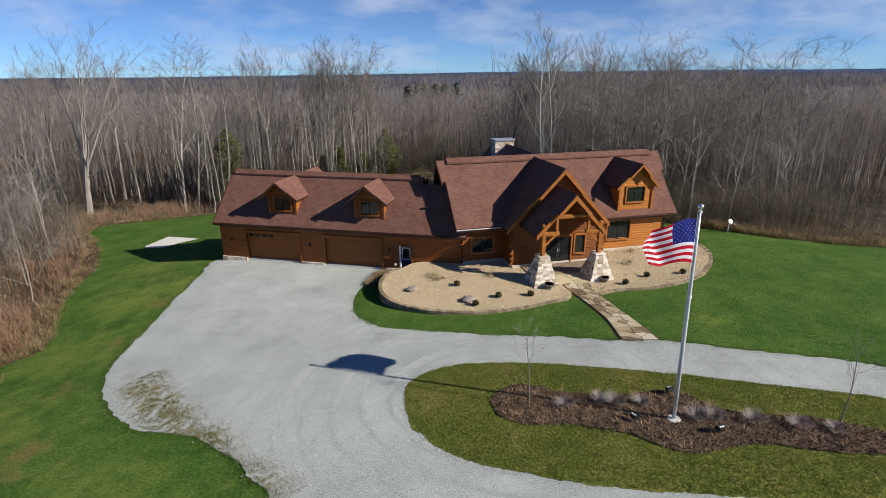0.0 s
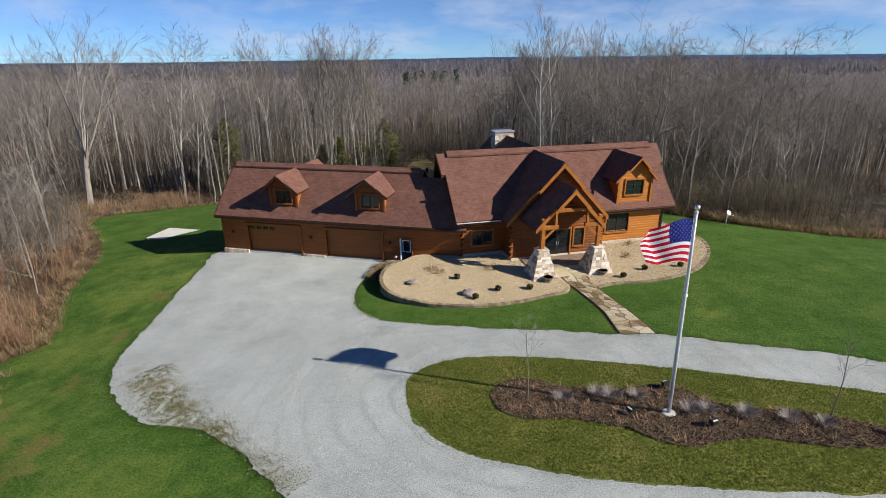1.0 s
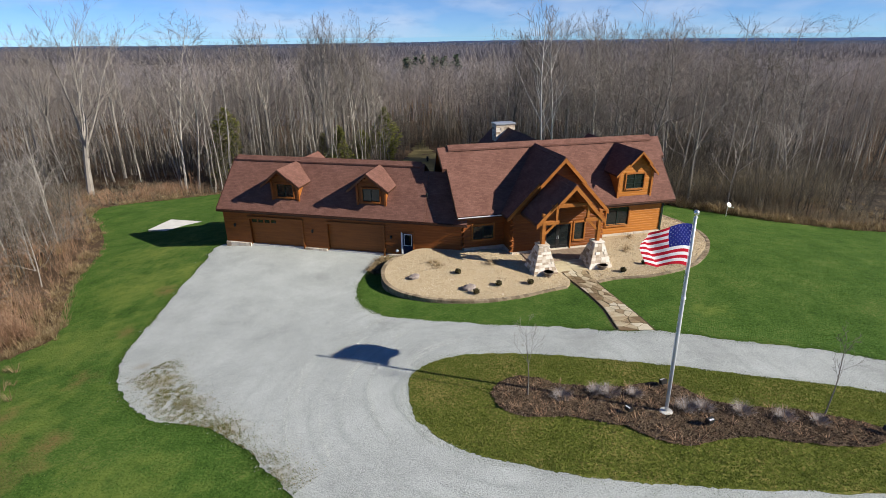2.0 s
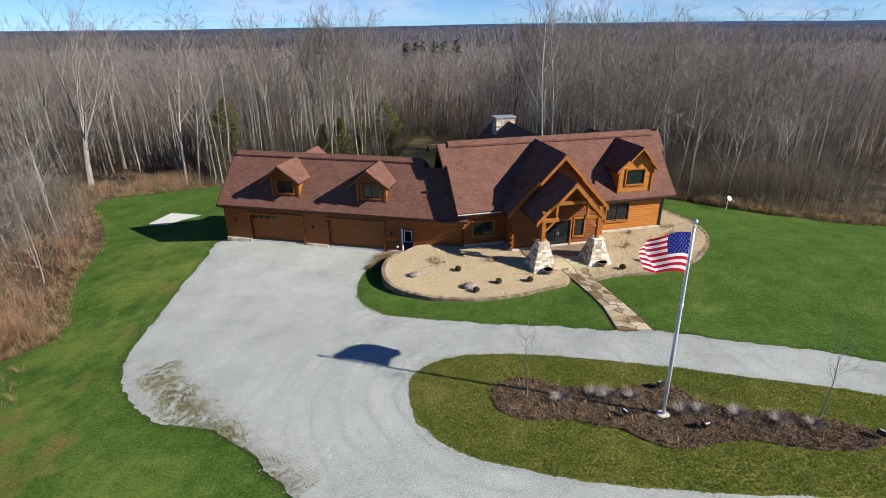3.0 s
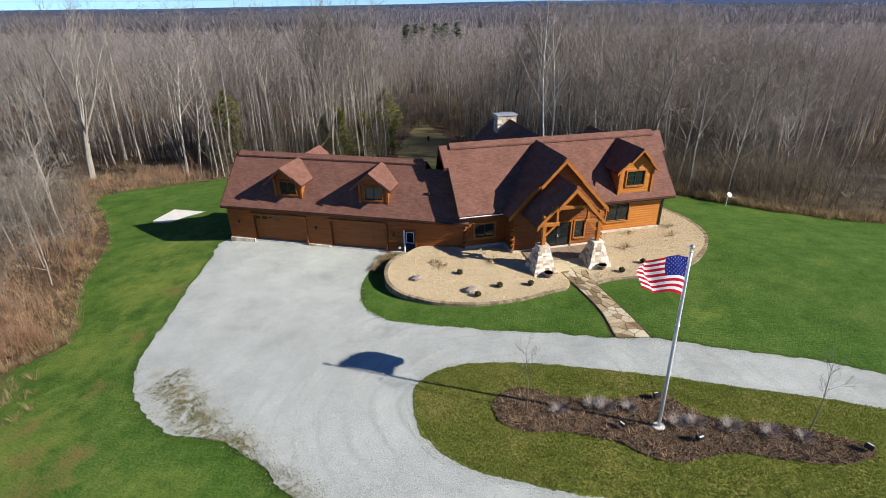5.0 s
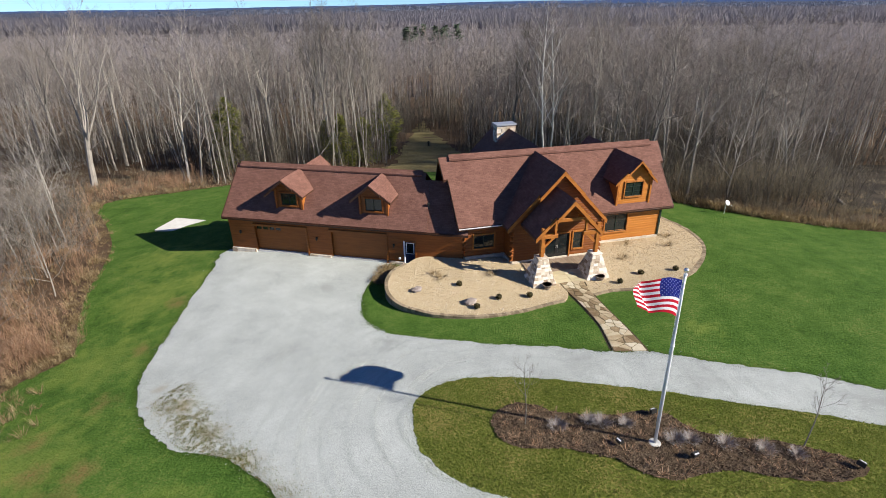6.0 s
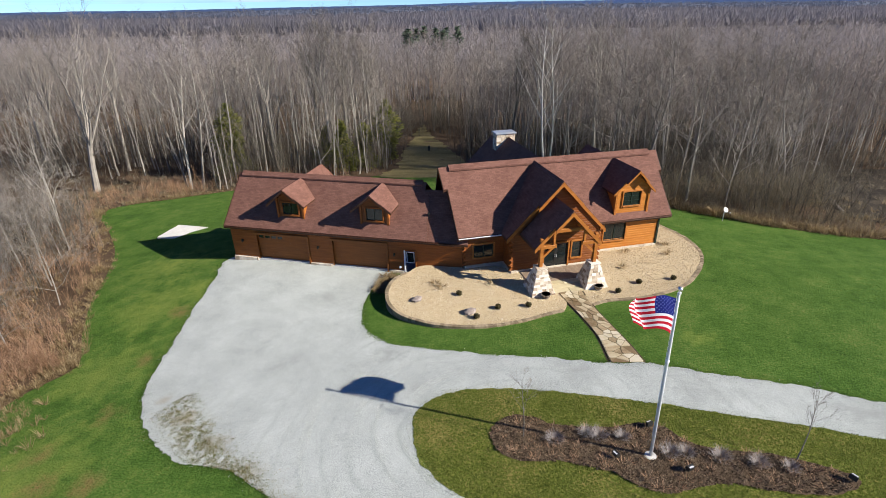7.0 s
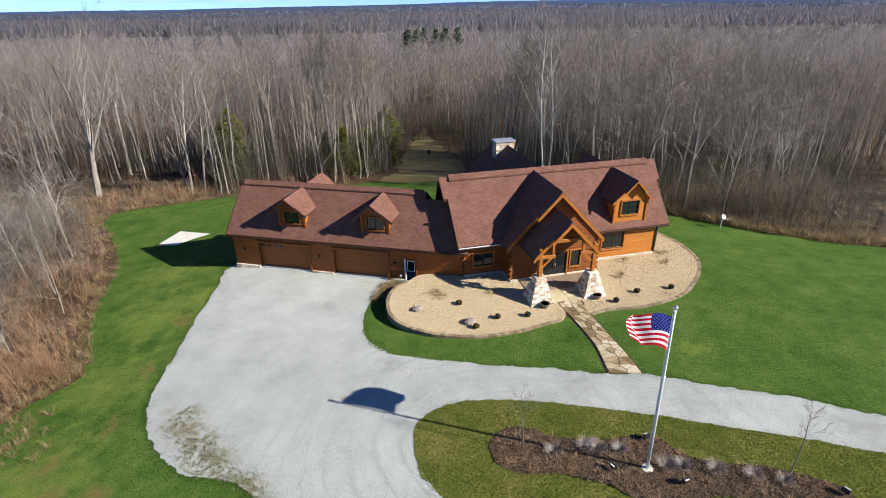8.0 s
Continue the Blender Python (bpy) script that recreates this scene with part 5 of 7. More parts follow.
b.tube([(0, 0, 0), (0, 0, PH * 0.4), (0, 0, PH * 0.8), (0, 0, PH)], [0.072, 0.07, 0.055, 0.042], 16)
part("shaft", b, M["alu"], pole, smooth=True)
b = Build()
b.tube([(0, 0, PH), (0, 0, PH + 0.05)], [0.07, 0.07], 12)
b.tube([(0, 0, PH + 0.05), (0, 0, PH + 0.12)], [0.02, 0.02], 8)
part("truck", b, M["alu"], pole)
b = Build()
b.sphere((0, 0, PH + 0.2), 0.1, 16, 10)
part("ball", b, M["gold"], pole, "pale metallic ball", smooth=True)
b = Build()
b.tube([(0, 0, -0.12), (0, 0, 0.02), (0, 0, 0.04)], [0.28, 0.26, 0.2], 20)
part("base_collar", b, M["concrete"], pole, "pale round base collar")
b = Build()
b.tube([(0, 0, PH * 0.62), (0, 0, PH * 0.62 + 0.1)], [0.085, 0.085], 12)
part("halyard_ring", b, M["white"], pole, "white halyard ring")
b = Build()
b.tube([(-0.09, -0.02, 1.2), (-0.1, -0.02, 4.0), (-0.085, -0.02, PH)], [0.008] * 3, 5)
part("halyard", b, M["white"], pole, "thin halyard rope")


def flag_at(s, t):
    """s along the fly, t up the hoist (0 to 1): a half-furled, waving cloth."""
    L, H = 2.6, 1.66
    x = -L * s * (0.93 - 0.05 * s)
    z = H * (0.5 + (t - 0.5) * (1 - 0.28 * s * s)) - 1.08 * s ** 1.25 + 0.09 * math.sin(7.2 * s + 1.2 * t) * s ** 0.7
    y = 0.26 * math.sin(8.5 * s - 1.6 * t + 0.4) * s ** 0.6 + 0.1 * math.sin(3 * s + 3.5 * t)
    y += 0.07 * s * math.sin(19 * s - 3.2 * t + 1.0)
    x += 0.16 * s * math.sin(5 * t + 2 * s)
    return Vector((x - 0.07, y * 0.9 - 0.2 * s, z))


flag = holder("flag", POLE @ pose(0, 0, 6.6, 0, 0, -71), "waving striped flag with white stars on dark blue", "flag")
NX = 39
for k in range(13):
    b = Build()
    s0 = 0.4 if k >= 6 else 0.0
    xs = [s0 + (1 - s0) * i / NX for i in range(NX + 1)]
    vs = [flag_at(s, (k + j * 0.5) / 13) for j in range(3) for s in xs]
    w = NX + 1
    b.add(vs, [(j * w + i, j * w + i + 1, (j + 1) * w + i + 1, (j + 1) * w + i) for j in range(2) for i in range(NX)])
    part("stripe", b, M["red"] if k % 2 == 0 else M["flag_white"], flag, "red stripe" if k % 2 == 0 else "white stripe", smooth=True)
b = Build()
vs = [flag_at(0.4 * i / 16, (6 + 7 * j / 10) / 13) for j in range(11) for i in range(17)]
b.add(vs, [(j * 17 + i, j * 17 + i + 1, (j + 1) * 17 + i + 1, (j + 1) * 17 + i) for j in range(10) for i in range(16)])
canton = part("canton", b, M["blue"], flag, "dark blue star field", smooth=True)
for r in range(9):
    for c in range(6 if r % 2 == 0 else 5):
        s = 0.4 * (c * 2 + 1 + (r % 2)) / 12
        t = (6 + 7 * (r + 1) / 10) / 13
        p, px, pt_ = flag_at(s, t), flag_at(s + 0.01, t), flag_at(s, t + 0.01)
        ex, ez = (px - p).normalized(), (pt_ - p).normalized()
        nrm = ex.cross(ez).normalized()
        q = Build()
        ring = []
        for k in range(10):
            w = math.pi / 2 + k * math.pi / 5
            rr = 0.042 if k % 2 == 0 else 0.018
            ring.append(p + ex * rr * math.cos(w) + ez * rr * math.sin(w))
        for side in (1, -1):
            q.add([v + nrm * 0.006 * side for v in ring], [tuple(range(10))])
        part("star", q, M["flag_white"], canton, "")

# ---- planting and small things near the house ----
def clump(n, r, h, rnd, width=0.012, spread=1.0, droop=0.2):
    """A tuft of thin blades."""
    b = Build()
    for _ in range(n):
        w = rnd.uniform(0, 2 * math.pi)
        q = r * math.sqrt(rnd.random()) * 0.5
        base = Vector((q * math.cos(w), q * math.sin(w), 0))
        tip = base * (1 + spread) + Vector((math.cos(w) * r * rnd.uniform(0.1, 0.8), math.sin(w) * r * rnd.uniform(0.1, 0.8), h * rnd.uniform(0.5, 1)))
        sd = Vector((-math.sin(w), math.cos(w), 0)) * width
        mid = base.lerp(tip, 0.55) + Vector((0, 0, h * droop * 0.5))
        b.add([base - sd, base + sd, mid + sd * 0.8, mid - sd * 0.8, tip], [(0, 1, 2, 3), (3, 2, 4)])
    return b


def leafy(n, r, h, rnd, size=0.05):
    """A rounded shrub of many small leaves on a few stems."""
    b = Build()
    for _ in range(7):
        w = rnd.uniform(0, 6.28)
        b.tube([(0, 0, 0), (0.5 * r * math.cos(w), 0.5 * r * math.sin(w), h * rnd.uniform(0.5, 0.85))], [0.012, 0.005], 4, False)
    for _ in range(n):
        d = Vector((rnd.gauss(0, 1), rnd.gauss(0, 1), rnd.gauss(0, 1))).normalized()
        k = rnd.uniform(0.55, 1.0)
        c = Vector((d.x * r * k, d.y * r * k, h * 0.5 + d.z * h * 0.5 * k))
        a = Vector((rnd.gauss(0, 1), rnd.gauss(0, 1), rnd.gauss(0, 1))).normalized()
        e = d.cross(a).normalized()
        a = a * size * rnd.uniform(0.7, 1.4)
        e = e * size * 0.6
        b.add([c - a, c + e, c + a, c - e], [(0, 1, 2, 3)])
    return b


srnd = random.Random(5)
for i, (x, y) in enumerate([(1.1, 33.8), (2.2, 30.9), (3.8, 32), (6, 32.2), (12.9, 33.8), (14.9, 35.1), (17.7, 35.5)]):
    thing("shrub", leafy(380, 0.24, 0.42, srnd, 0.045), M["shrub"], "small dark rounded shrub in the gravel bed", "shrub", "shrubs in the gravel bed", at=pose(x, y, bed_z(x, y) - 0.02))
for x, y in [(-0.7, 35.5), (3.7, 35.2), (14.3, 37.5), (15.4, 40.2), (18.9, 39.8), (19.4, 41.5), (-0.2, 34.9)]:
    thing("dry_plant", clump(70, 0.5, 0.32, srnd, 0.012), M["straw"], "dry cut-back ornamental grass in the gravel bed", "plant", "dry plants in the bed", at=pose(x, y, bed_z(x, y) - 0.02))
for x, y, r in [(-2.0, 33.3, 0.36), (1.8, 31.6, 0.42)]:
    b = Build()
    b.sphere((0, 0, 0.12), r, 11, 7, (1.1, 0.8, 0.6), 0.35, int(r * 100))
    thing("boulder", b, M["rock"], "pinkish grey boulder in the gravel bed", "rock", "boulders in the bed", at=pose(x, y, bed_z(x, y), 0, 0, 30))
for x, y in [(7.45, 33.3), (11.6, 34.4)]:
    pt = holder("planter", pose(x, y, bed_z(x, y)), "round grey-brown planter bowl beside the stone pier", "planter", "planters at the porch")
    b = Build()
    b.tube([(0, 0, 0), (0, 0, 0.05), (0, 0, 0.3), (0, 0, 0.36), (0, 0, 0.36), (0, 0, 0.24)], [0.2, 0.22, 0.33, 0.37, 0.32, 0.3], 20)
    part("bowl", b, M["pot"], pt, smooth=False)
    b = Build()
    b.tube([(0, 0, 0.2), (0, 0, 0.27)], [0.3, 0.31], 20)
    part("soil", b, M["mulch"], pt, "dark soil")
# wedge of dry ornamental grass by the side door
for k in range(26):
    t, s = srnd.random(), srnd.random()
    p = Vector((-4.75, 38.8)).lerp(Vector((-5.5, 35.9)), t).lerp(Vector((-3.2, 37.9)).lerp(Vector((-4.5, 35.6)), t), s)
    thing("dry_grass_clump", clump(60, 0.55, 0.4, srnd, 0.014), M["straw"], "flattened dry ornamental grass beside the drive", "plant", "dry grass by the side door", at=pose(p.x, p.y, terrain(p.x, p.y)))
for x, y, s in [(5.1, 19, 1.0), (6.7, 19.3, 0.9), (7.2, 19.1, 1.05), (8.3, 19, 0.8), (10.1, 17.9, 1.1), (10.8, 17.9, 0.9), (12.2, 17.6, 1.0), (13.7, 17.2, 0.95), (14.9, 16.9, 0.8)]:
    thing("dormant_perennial", clump(300, 0.42 * s, 0.42 * s, srnd, 0.0038, 1.0, 0.35), M["lavender"], "silvery grey dormant perennial in the mulch bed", "plant", "perennials in the mulch bed", at=pose(x, y, mul_h(x, y) - 0.02))
# two flood lights
for x, y, w in [(9.8, 19.65, 200), (7.6, 17.8, -60), (10.5, 16.9, 20), (17.0, 16.15, 120)]:
    fl = holder("flood_light", pose(x, y, mul_h(x, y) - 0.02, 0, 0, w), "small dark flood light on a stake aimed at the flag", "flood light", "flood lights in the mulch bed")
    b = Build()
    b.tube([(0, 0, 0), (0, 0, 0.16)], [0.015, 0.015], 6)
    part("stake", b, M["black"], fl)
    b = Build()
    b.prism([(-0.13, -0.08, 0.14), (0.13, -0.08, 0.14), (0.16, 0.1, 0.2), (-0.16, 0.1, 0.2)], (0, -0.05, 0.2))
    part("head", b, M["black"], fl)
    b = Build()
    b.prism([(-0.11, 0.045, 0.37), (0.11, 0.045, 0.37), (0.11, -0.1, 0.35), (-0.11, -0.1, 0.35)], (0, 0, 0.012))
    part("lens", b, M["alu"], fl, "pale lens")
# satellite dish on a post
dish = holder("satellite_dish", pose(30.0, 51.6, terrain(30.0, 51.6) + 0.3, 0, 0, 20), "white satellite dish on a short post at the lawn's edge", "satellite dish")
b = Build()
b.tube([(0, 0, -0.6), (0, 0, 0.95)], [0.04, 0.04], 8)
part("post", b, M["alu"], dish)
b = Build()
rings = []
for i in range(6):
    r = 0.27 * i / 5
    rings += [(r * math.cos(k * math.pi / 8), 0.35 * r * r - 0.06, r * math.sin(k * math.pi / 8)) for k in range(16)]
tilt = Matrix.Rotation(radians(-38), 3, "X")
for off in (0, 0.02):
    b.add([tilt @ Vector((x, -(y + off) - 0.05, z)) + Vector((0, -0.12, 1.0)) for x, y, z in rings], [(i * 16 + k, i * 16 + (k + 1) % 16, (i + 1) * 16 + (k + 1) % 16, (i + 1) * 16 + k) for i in range(5) for k in range(16)])
part("reflector", b, M["white"], dish, smooth=True)
b = Build()
b.tube([(0, -0.1, 0.7), (0, -0.65, 0.85)], [0.015, 0.015], 6)
b.box(-0.05, 0.05, -0.72, -0.62, 0.82, 0.92, 0.01)
part("feed_arm", b, M["alu"], dish)
# dark post on the mown trail
b = Build()
b.box(-0.18, 0.18, -0.12, 0.12, -0.1, 1.0, 0.03)
b.box(-0.26, 0.26, -0.16, 0.16, 0.62, 0.72, 0.02)
thing("trail_post", b, M["black"], "small dark post on the mown trail", "post", at=pose(-2.4, 97, terrain(-2.4, 97)))

# ---- trees ----
def limb(b, p, d, length, r, depth, rnd, sides, gnarl, lean_up, kids, twig_r, n_seg, fan=1.0):
    """Grows one branch and its children; fan below 1 keeps them close and upright."""
    pts, rad = [p.copy()], [r]
    q = p.copy()
    d = d.normalized()
    for i in range(n_seg):
        d = (d + Vector((rnd.gauss(0, gnarl), rnd.gauss(0, gnarl), rnd.gauss(0, gnarl * 0.6) + lean_up))).normalized()
        q = q + d * (length / n_seg)
        pts.append(q.copy())
        rad.append(max(twig_r, r * (1 - 0.8 * (i + 1) / n_seg)))
    if depth == 0:
        for i in range(2):
            sd = Vector((rnd.gauss(0, 1), rnd.gauss(0, 1), rnd.gauss(0, 0.6))).normalized() * twig_r * 1.25
            a, m, e = pts[0], pts[len(pts) // 2], pts[-1]
            if i:
                a = m
                e = m + (e - a + sd.normalized() * (e - a).length * 0.8) * 0.8
                b.add([a - sd * 0.8, a + sd * 0.8, e], [(0, 1, 2)], 1)
            else:
                b.add([a - sd, a + sd, m + sd * 0.8, m - sd * 0.8, e], [(0, 1, 2, 3), (3, 2, 4)], 1)
        return
    b.tube(pts, rad, sides, False, 0 if depth > 1 else 1)
    n = kids[depth - 1]
    for k in range(n):
        t = rnd.uniform(0.25, 1.0) if depth > 0 else 1
        i = min(int(t * n_seg), n_seg - 1)
        base = pts[i].lerp(pts[i + 1], t * n_seg - i)
        axis = (pts[i + 1] - pts[i]).normalized()
        side = axis.cross(Vector((rnd.gauss(0, 1), rnd.gauss(0, 1), rnd.gauss(0, 1)))).normalized()
        ang = rnd.uniform(0.5, 0.95) * fan
        nd = axis * math.cos(ang) + side * math.sin(ang)
        limb(b, base, nd, length * rnd.uniform(0.35, 0.62) * (0.5 + 0.5 * fan), max(twig_r, rad[i] * 0.5), depth - 1, rnd, 3, gnarl * 1.3, lean_up, kids, twig_r, 3 if depth > 1 else 2, fan)


def bare_tree(seed, height, r0, first=0.35, spread=0.6, limbs=11, kids=(6, 5), twig_r=0.012, gnarl=0.06, curl=0.0):
    """A leafless tree: trunk (slot 0) and fine twigs (slot 1)."""
    rnd = random.Random(seed)
    b = Build()
    n = 9
    pts, rad = [Vector((0, 0, -0.4))], [r0 * 1.25]
    q = Vector((0, 0, 0))
    d = Vector((rnd.gauss(0, 0.05), rnd.gauss(0, 0.05), 1)).normalized()
    for i in range(n):
        q = q + d * (height * 0.92 / n)
        d = (d + Vector((rnd.gauss(0, gnarl * 0.7), rnd.gauss(0, gnarl * 0.7), 0.04))).normalized()
        pts.append(q.copy())
        rad.append(r0 * (1 - 0.88 * (i + 1) / n))
    b.tube(pts, rad, 6, False, 0)
    for k in range(limbs):
        t = first + (0.98 - first) * ((k + rnd.random()) / limbs)
        f = t * n
        i = min(int(f), n - 1)
        base = pts[i].lerp(pts[i + 1], f - i)
        w = k * 2.4 + rnd.uniform(-0.5, 0.5)
        up = rnd.uniform(0.7, 1.3) / spread * 0.6
        d = Vector((math.cos(w), math.sin(w), up))
        ln = height * (0.36 * (1.12 - t) + 0.10) * rnd.uniform(0.8, 1.2) * (spread / 0.6)
        limb(b, base, d, ln, max(twig_r * 2, rad[i] * 0.5), len(kids), rnd, 4, curl or gnarl * 1.4, 0.05 if curl else 0.09, kids, twig_r, 5 if curl else 4)
    return b


def forked_tree(seed, height, r0, limbs=5, kids=(7, 6, 7), twig_r=0.012, gnarl=0.08, fork=0.32):
    """A stout trunk that parts into steep limbs."""
    rnd = random.Random(seed)
    b = Build()
    pts = [Vector((0, 0, -0.4)), Vector((0.05, 0, height * fork * 0.5)), Vector((-0.1, 0.05, height * fork))]
    b.tube(pts, [r0 * 1.3, r0, r0 * 0.85], 8, False, 0)
    for k in range(limbs):
        w = k * 6.28 / limbs + rnd.uniform(-0.4, 0.4)
        up = rnd.uniform(3.0, 5.6)
        limb(b, pts[-1] - Vector((0, 0, rnd.uniform(0, height * 0.06))), Vector((math.cos(w), math.sin(w), up)), height * (1 - fork) * rnd.uniform(0.75, 1.0), r0 * 0.45, len(kids), rnd, 5, gnarl, 0.09, kids, twig_r, 7, 0.66)
    for k in range(4):
        w = rnd.uniform(0, 6.28)
        limb(b, Vector((0, 0, height * fork * rnd.uniform(0.7, 1))), Vector((math.cos(w), math.sin(w), 0.5)), height * 0.2, r0 * 0.2, 2, rnd, 4, gnarl * 1.5, 0.09, kids, twig_r, 4)
    return b


def tree_template(name, build, bark, twigs, label, group):
    """A tree thing with trunk and crown as parts, built once far below the land."""
    root = holder("tree", pose(0, 0, 0), label, "tree", group)
    tr, cr = Build(), Build()
    tr.v = cr.v = build.v
    for f, m in zip(build.f, build.mi):
        (tr if m == 0 else cr).f.append(f)
    for nm, q, mt in (("trunk", tr, bark), ("crown", cr, twigs)):
        used = sorted({i for f in q.f for i in f})
        idx = {j: k for k, j in enumerate(used)}
        c = Build()
        c.v = [q.v[j] for j in used]
        c.f = [tuple(idx[j] for j in f) for f in q.f]
        c.mi = [0] * len(c.f)
        part(nm, c, mt, root)
    return root


def scatter(template, places, tilt=None):
    """Sets the template at the first place and copies it to the others. tilt: degrees by which they lean east."""
    lean = random.Random(len(places))
    for k, (x, y, s, w) in enumerate(places):
        m = pose(x, y, terrain(x, y) - 0.1, lean.gauss(0, 2.0), lean.gauss(1.0 if x < -20 else -2.5 if x > 22 else 0, 2.0) if tilt is None else tilt, 0) @ pose(0, 0, 0, 0, 0, w)
        if k == 0:
            template.scale = (s, s, s)
            template.matrix_world = m @ Matrix.Diagonal((s, s, s, 1))
        else:
            c = copy_thing(template, m)
            c.scale = (s, s, s)


trnd = random.Random(77)
# young staked trees on the island
for x, y, h, sd, lean in ((3.7, 19.35, 3.9, 61, 0), (15.5, 17.4, 3.7, 62, 12)):
    t = tree_template("tree", bare_tree(sd, h, 0.03, 0.4, 0.5, 9, (5, 3), 0.0038, 0.05), M["bark_brown"], M["bark_grey"], "thin bare young tree planted in the mulch bed", "young trees on the island")
    t.matrix_world = pose(x, y, mul_h(x, y) + 0.05, 0, lean, 40)
# single trees that stand out
HERO = [
    (forked_tree(1, 25, 0.42, 5, (8, 6, 7), 0.009), "bark_grey", "tall forked bare tree at the lawn's edge", [(-53.1, 76, 0.98, 200)]),
    (bare_tree(2, 24, 0.19, 0.25, 0.5, 13, (8, 6)), "bark_pale", "slender pale bare tree at the edge of the lawn", [(-36.4, 75.4, 1.0, 0), (-38.1, 75.2, 1.02, 130), (-39.5, 77, 0.9, 220)]),
    (bare_tree(3, 23.5, 0.19, 0.32, 0.5, 12, (8, 6), 0.012, 0.07), "bark_white", "white-barked bare tree behind the house", [(13.9, 68, 1.0, 40), (14.9, 70, 0.94, 160)]),
    (forked_tree(4, 24, 0.26, 6, (9, 7, 7), 0.0065, 0.06, 0.5), "bark_grey", "tall bare tree with a rounded crown above the woods", [(-28, 85, 1.0, 10), (-21.6, 90, 0.97, 200), (15.5, 76, 0.92, 30), (33.7, 80, 0.92, 150), (20, 82, 0.9, 310), (43, 82, 0.86, 100), (27, 88, 1.0, 220), (42, 92, 0.9, 280), (-66, 88, 0.95, 120), (-18.5, 86, 0.97, 140)]),
    (forked_tree(5, 23, 0.24, 5, (9, 7, 8), 0.0065, 0.055, 0.56), "bark_grey", "tall bare tree with a fine rounded crown above the woods", [(-15.6, 86, 1.0, 80), (-11.8, 87, 0.95, 300), (24.3, 80, 0.96, 90), (30, 84, 0.93, 250), (49, 88, 0.85, 20), (10.5, 80, 0.85, 130), (37, 86, 0.9, 330), (55, 95, 0.9, 70), (-56, 90, 1.0, 160), (-70, 90, 0.96, 260)]),
]
for build, bark, label, places in HERO:
    scatter(tree_template("tree", build, M[bark], M["twig"], label, "single trees at the lawn's edge"), places, 9.5 if len(places) == 1 else None)


CLEARING = [(45, 55), (56, 48), (92, 44), (98, 76), (80, 83), (66, 85), (56, 79), (49, 69)]


def woods_spot(x, y):
    """True where the woods may stand: off the lawn, the mown trail and the open ground in the east."""
    return not inside(x, y, LAWN) and not (-8.8 < x < 4.2 and 70 < y < 111) and not (-64 < x < -34 and 60 < y < 84) and not inside(x, y, CLEARING)


KINDS = [
    (dict(seed=11, height=23, r0=0.17, first=0.42, spread=0.42, limbs=13, kids=(8, 5), twig_r=0.010, gnarl=0.05, curl=0.17), "bark_pale"),
    (dict(seed=12, height=21, r0=0.13, first=0.45, spread=0.40, limbs=12, kids=(8, 5), twig_r=0.010, gnarl=0.05, curl=0.19), "bark_pale"),
    (dict(seed=13, height=21, r0=0.20, first=0.33, spread=0.75, limbs=12, kids=(8, 6), twig_r=0.010, gnarl=0.09, curl=0.26), "bark_brown"),
    (dict(seed=14, height=18, r0=0.11, first=0.38, spread=0.5, limbs=11, kids=(8, 5), twig_r=0.010, gnarl=0.06, curl=0.2), "bark_brown"),
    (dict(seed=15, height=22, r0=0.14, first=0.48, spread=0.45, limbs=12, kids=(8, 5), twig_r=0.010, gnarl=0.05, curl=0.18), "bark_grey"),
    (dict(seed=16, height=15, r0=0.10, first=0.2, spread=0.5, limbs=13, kids=(9, 5), twig_r=0.009, gnarl=0.06, curl=0.15), "bark_pale"),
    (dict(seed=17, height=11, r0=0.065, first=0.12, spread=0.65, limbs=14, kids=(8, 5), twig_r=0.008, gnarl=0.08, curl=0.18), "bark_brown"),
    (dict(seed=18, height=19, r0=0.19, first=0.25, spread=0.85, limbs=13, kids=(9, 6), twig_r=0.010, gnarl=0.11, curl=0.3), "bark_grey"),
    (dict(seed=19, height=17, r0=0.085, first=0.5, spread=0.36, limbs=9, kids=(7, 4), twig_r=0.009, gnarl=0.035, curl=0.16), "bark_pale"),
]
spots = [[] for _ in KINDS]
WEST_NEAR = [(-30.5, 30.5, 0.75, 20), (-33.5, 33, 0.95, 140), (-31.5, 37, 0.8, 250), (-35, 41, 0.9, 60), (-29.2, 27.0, 0.6, 310)]
taken = []
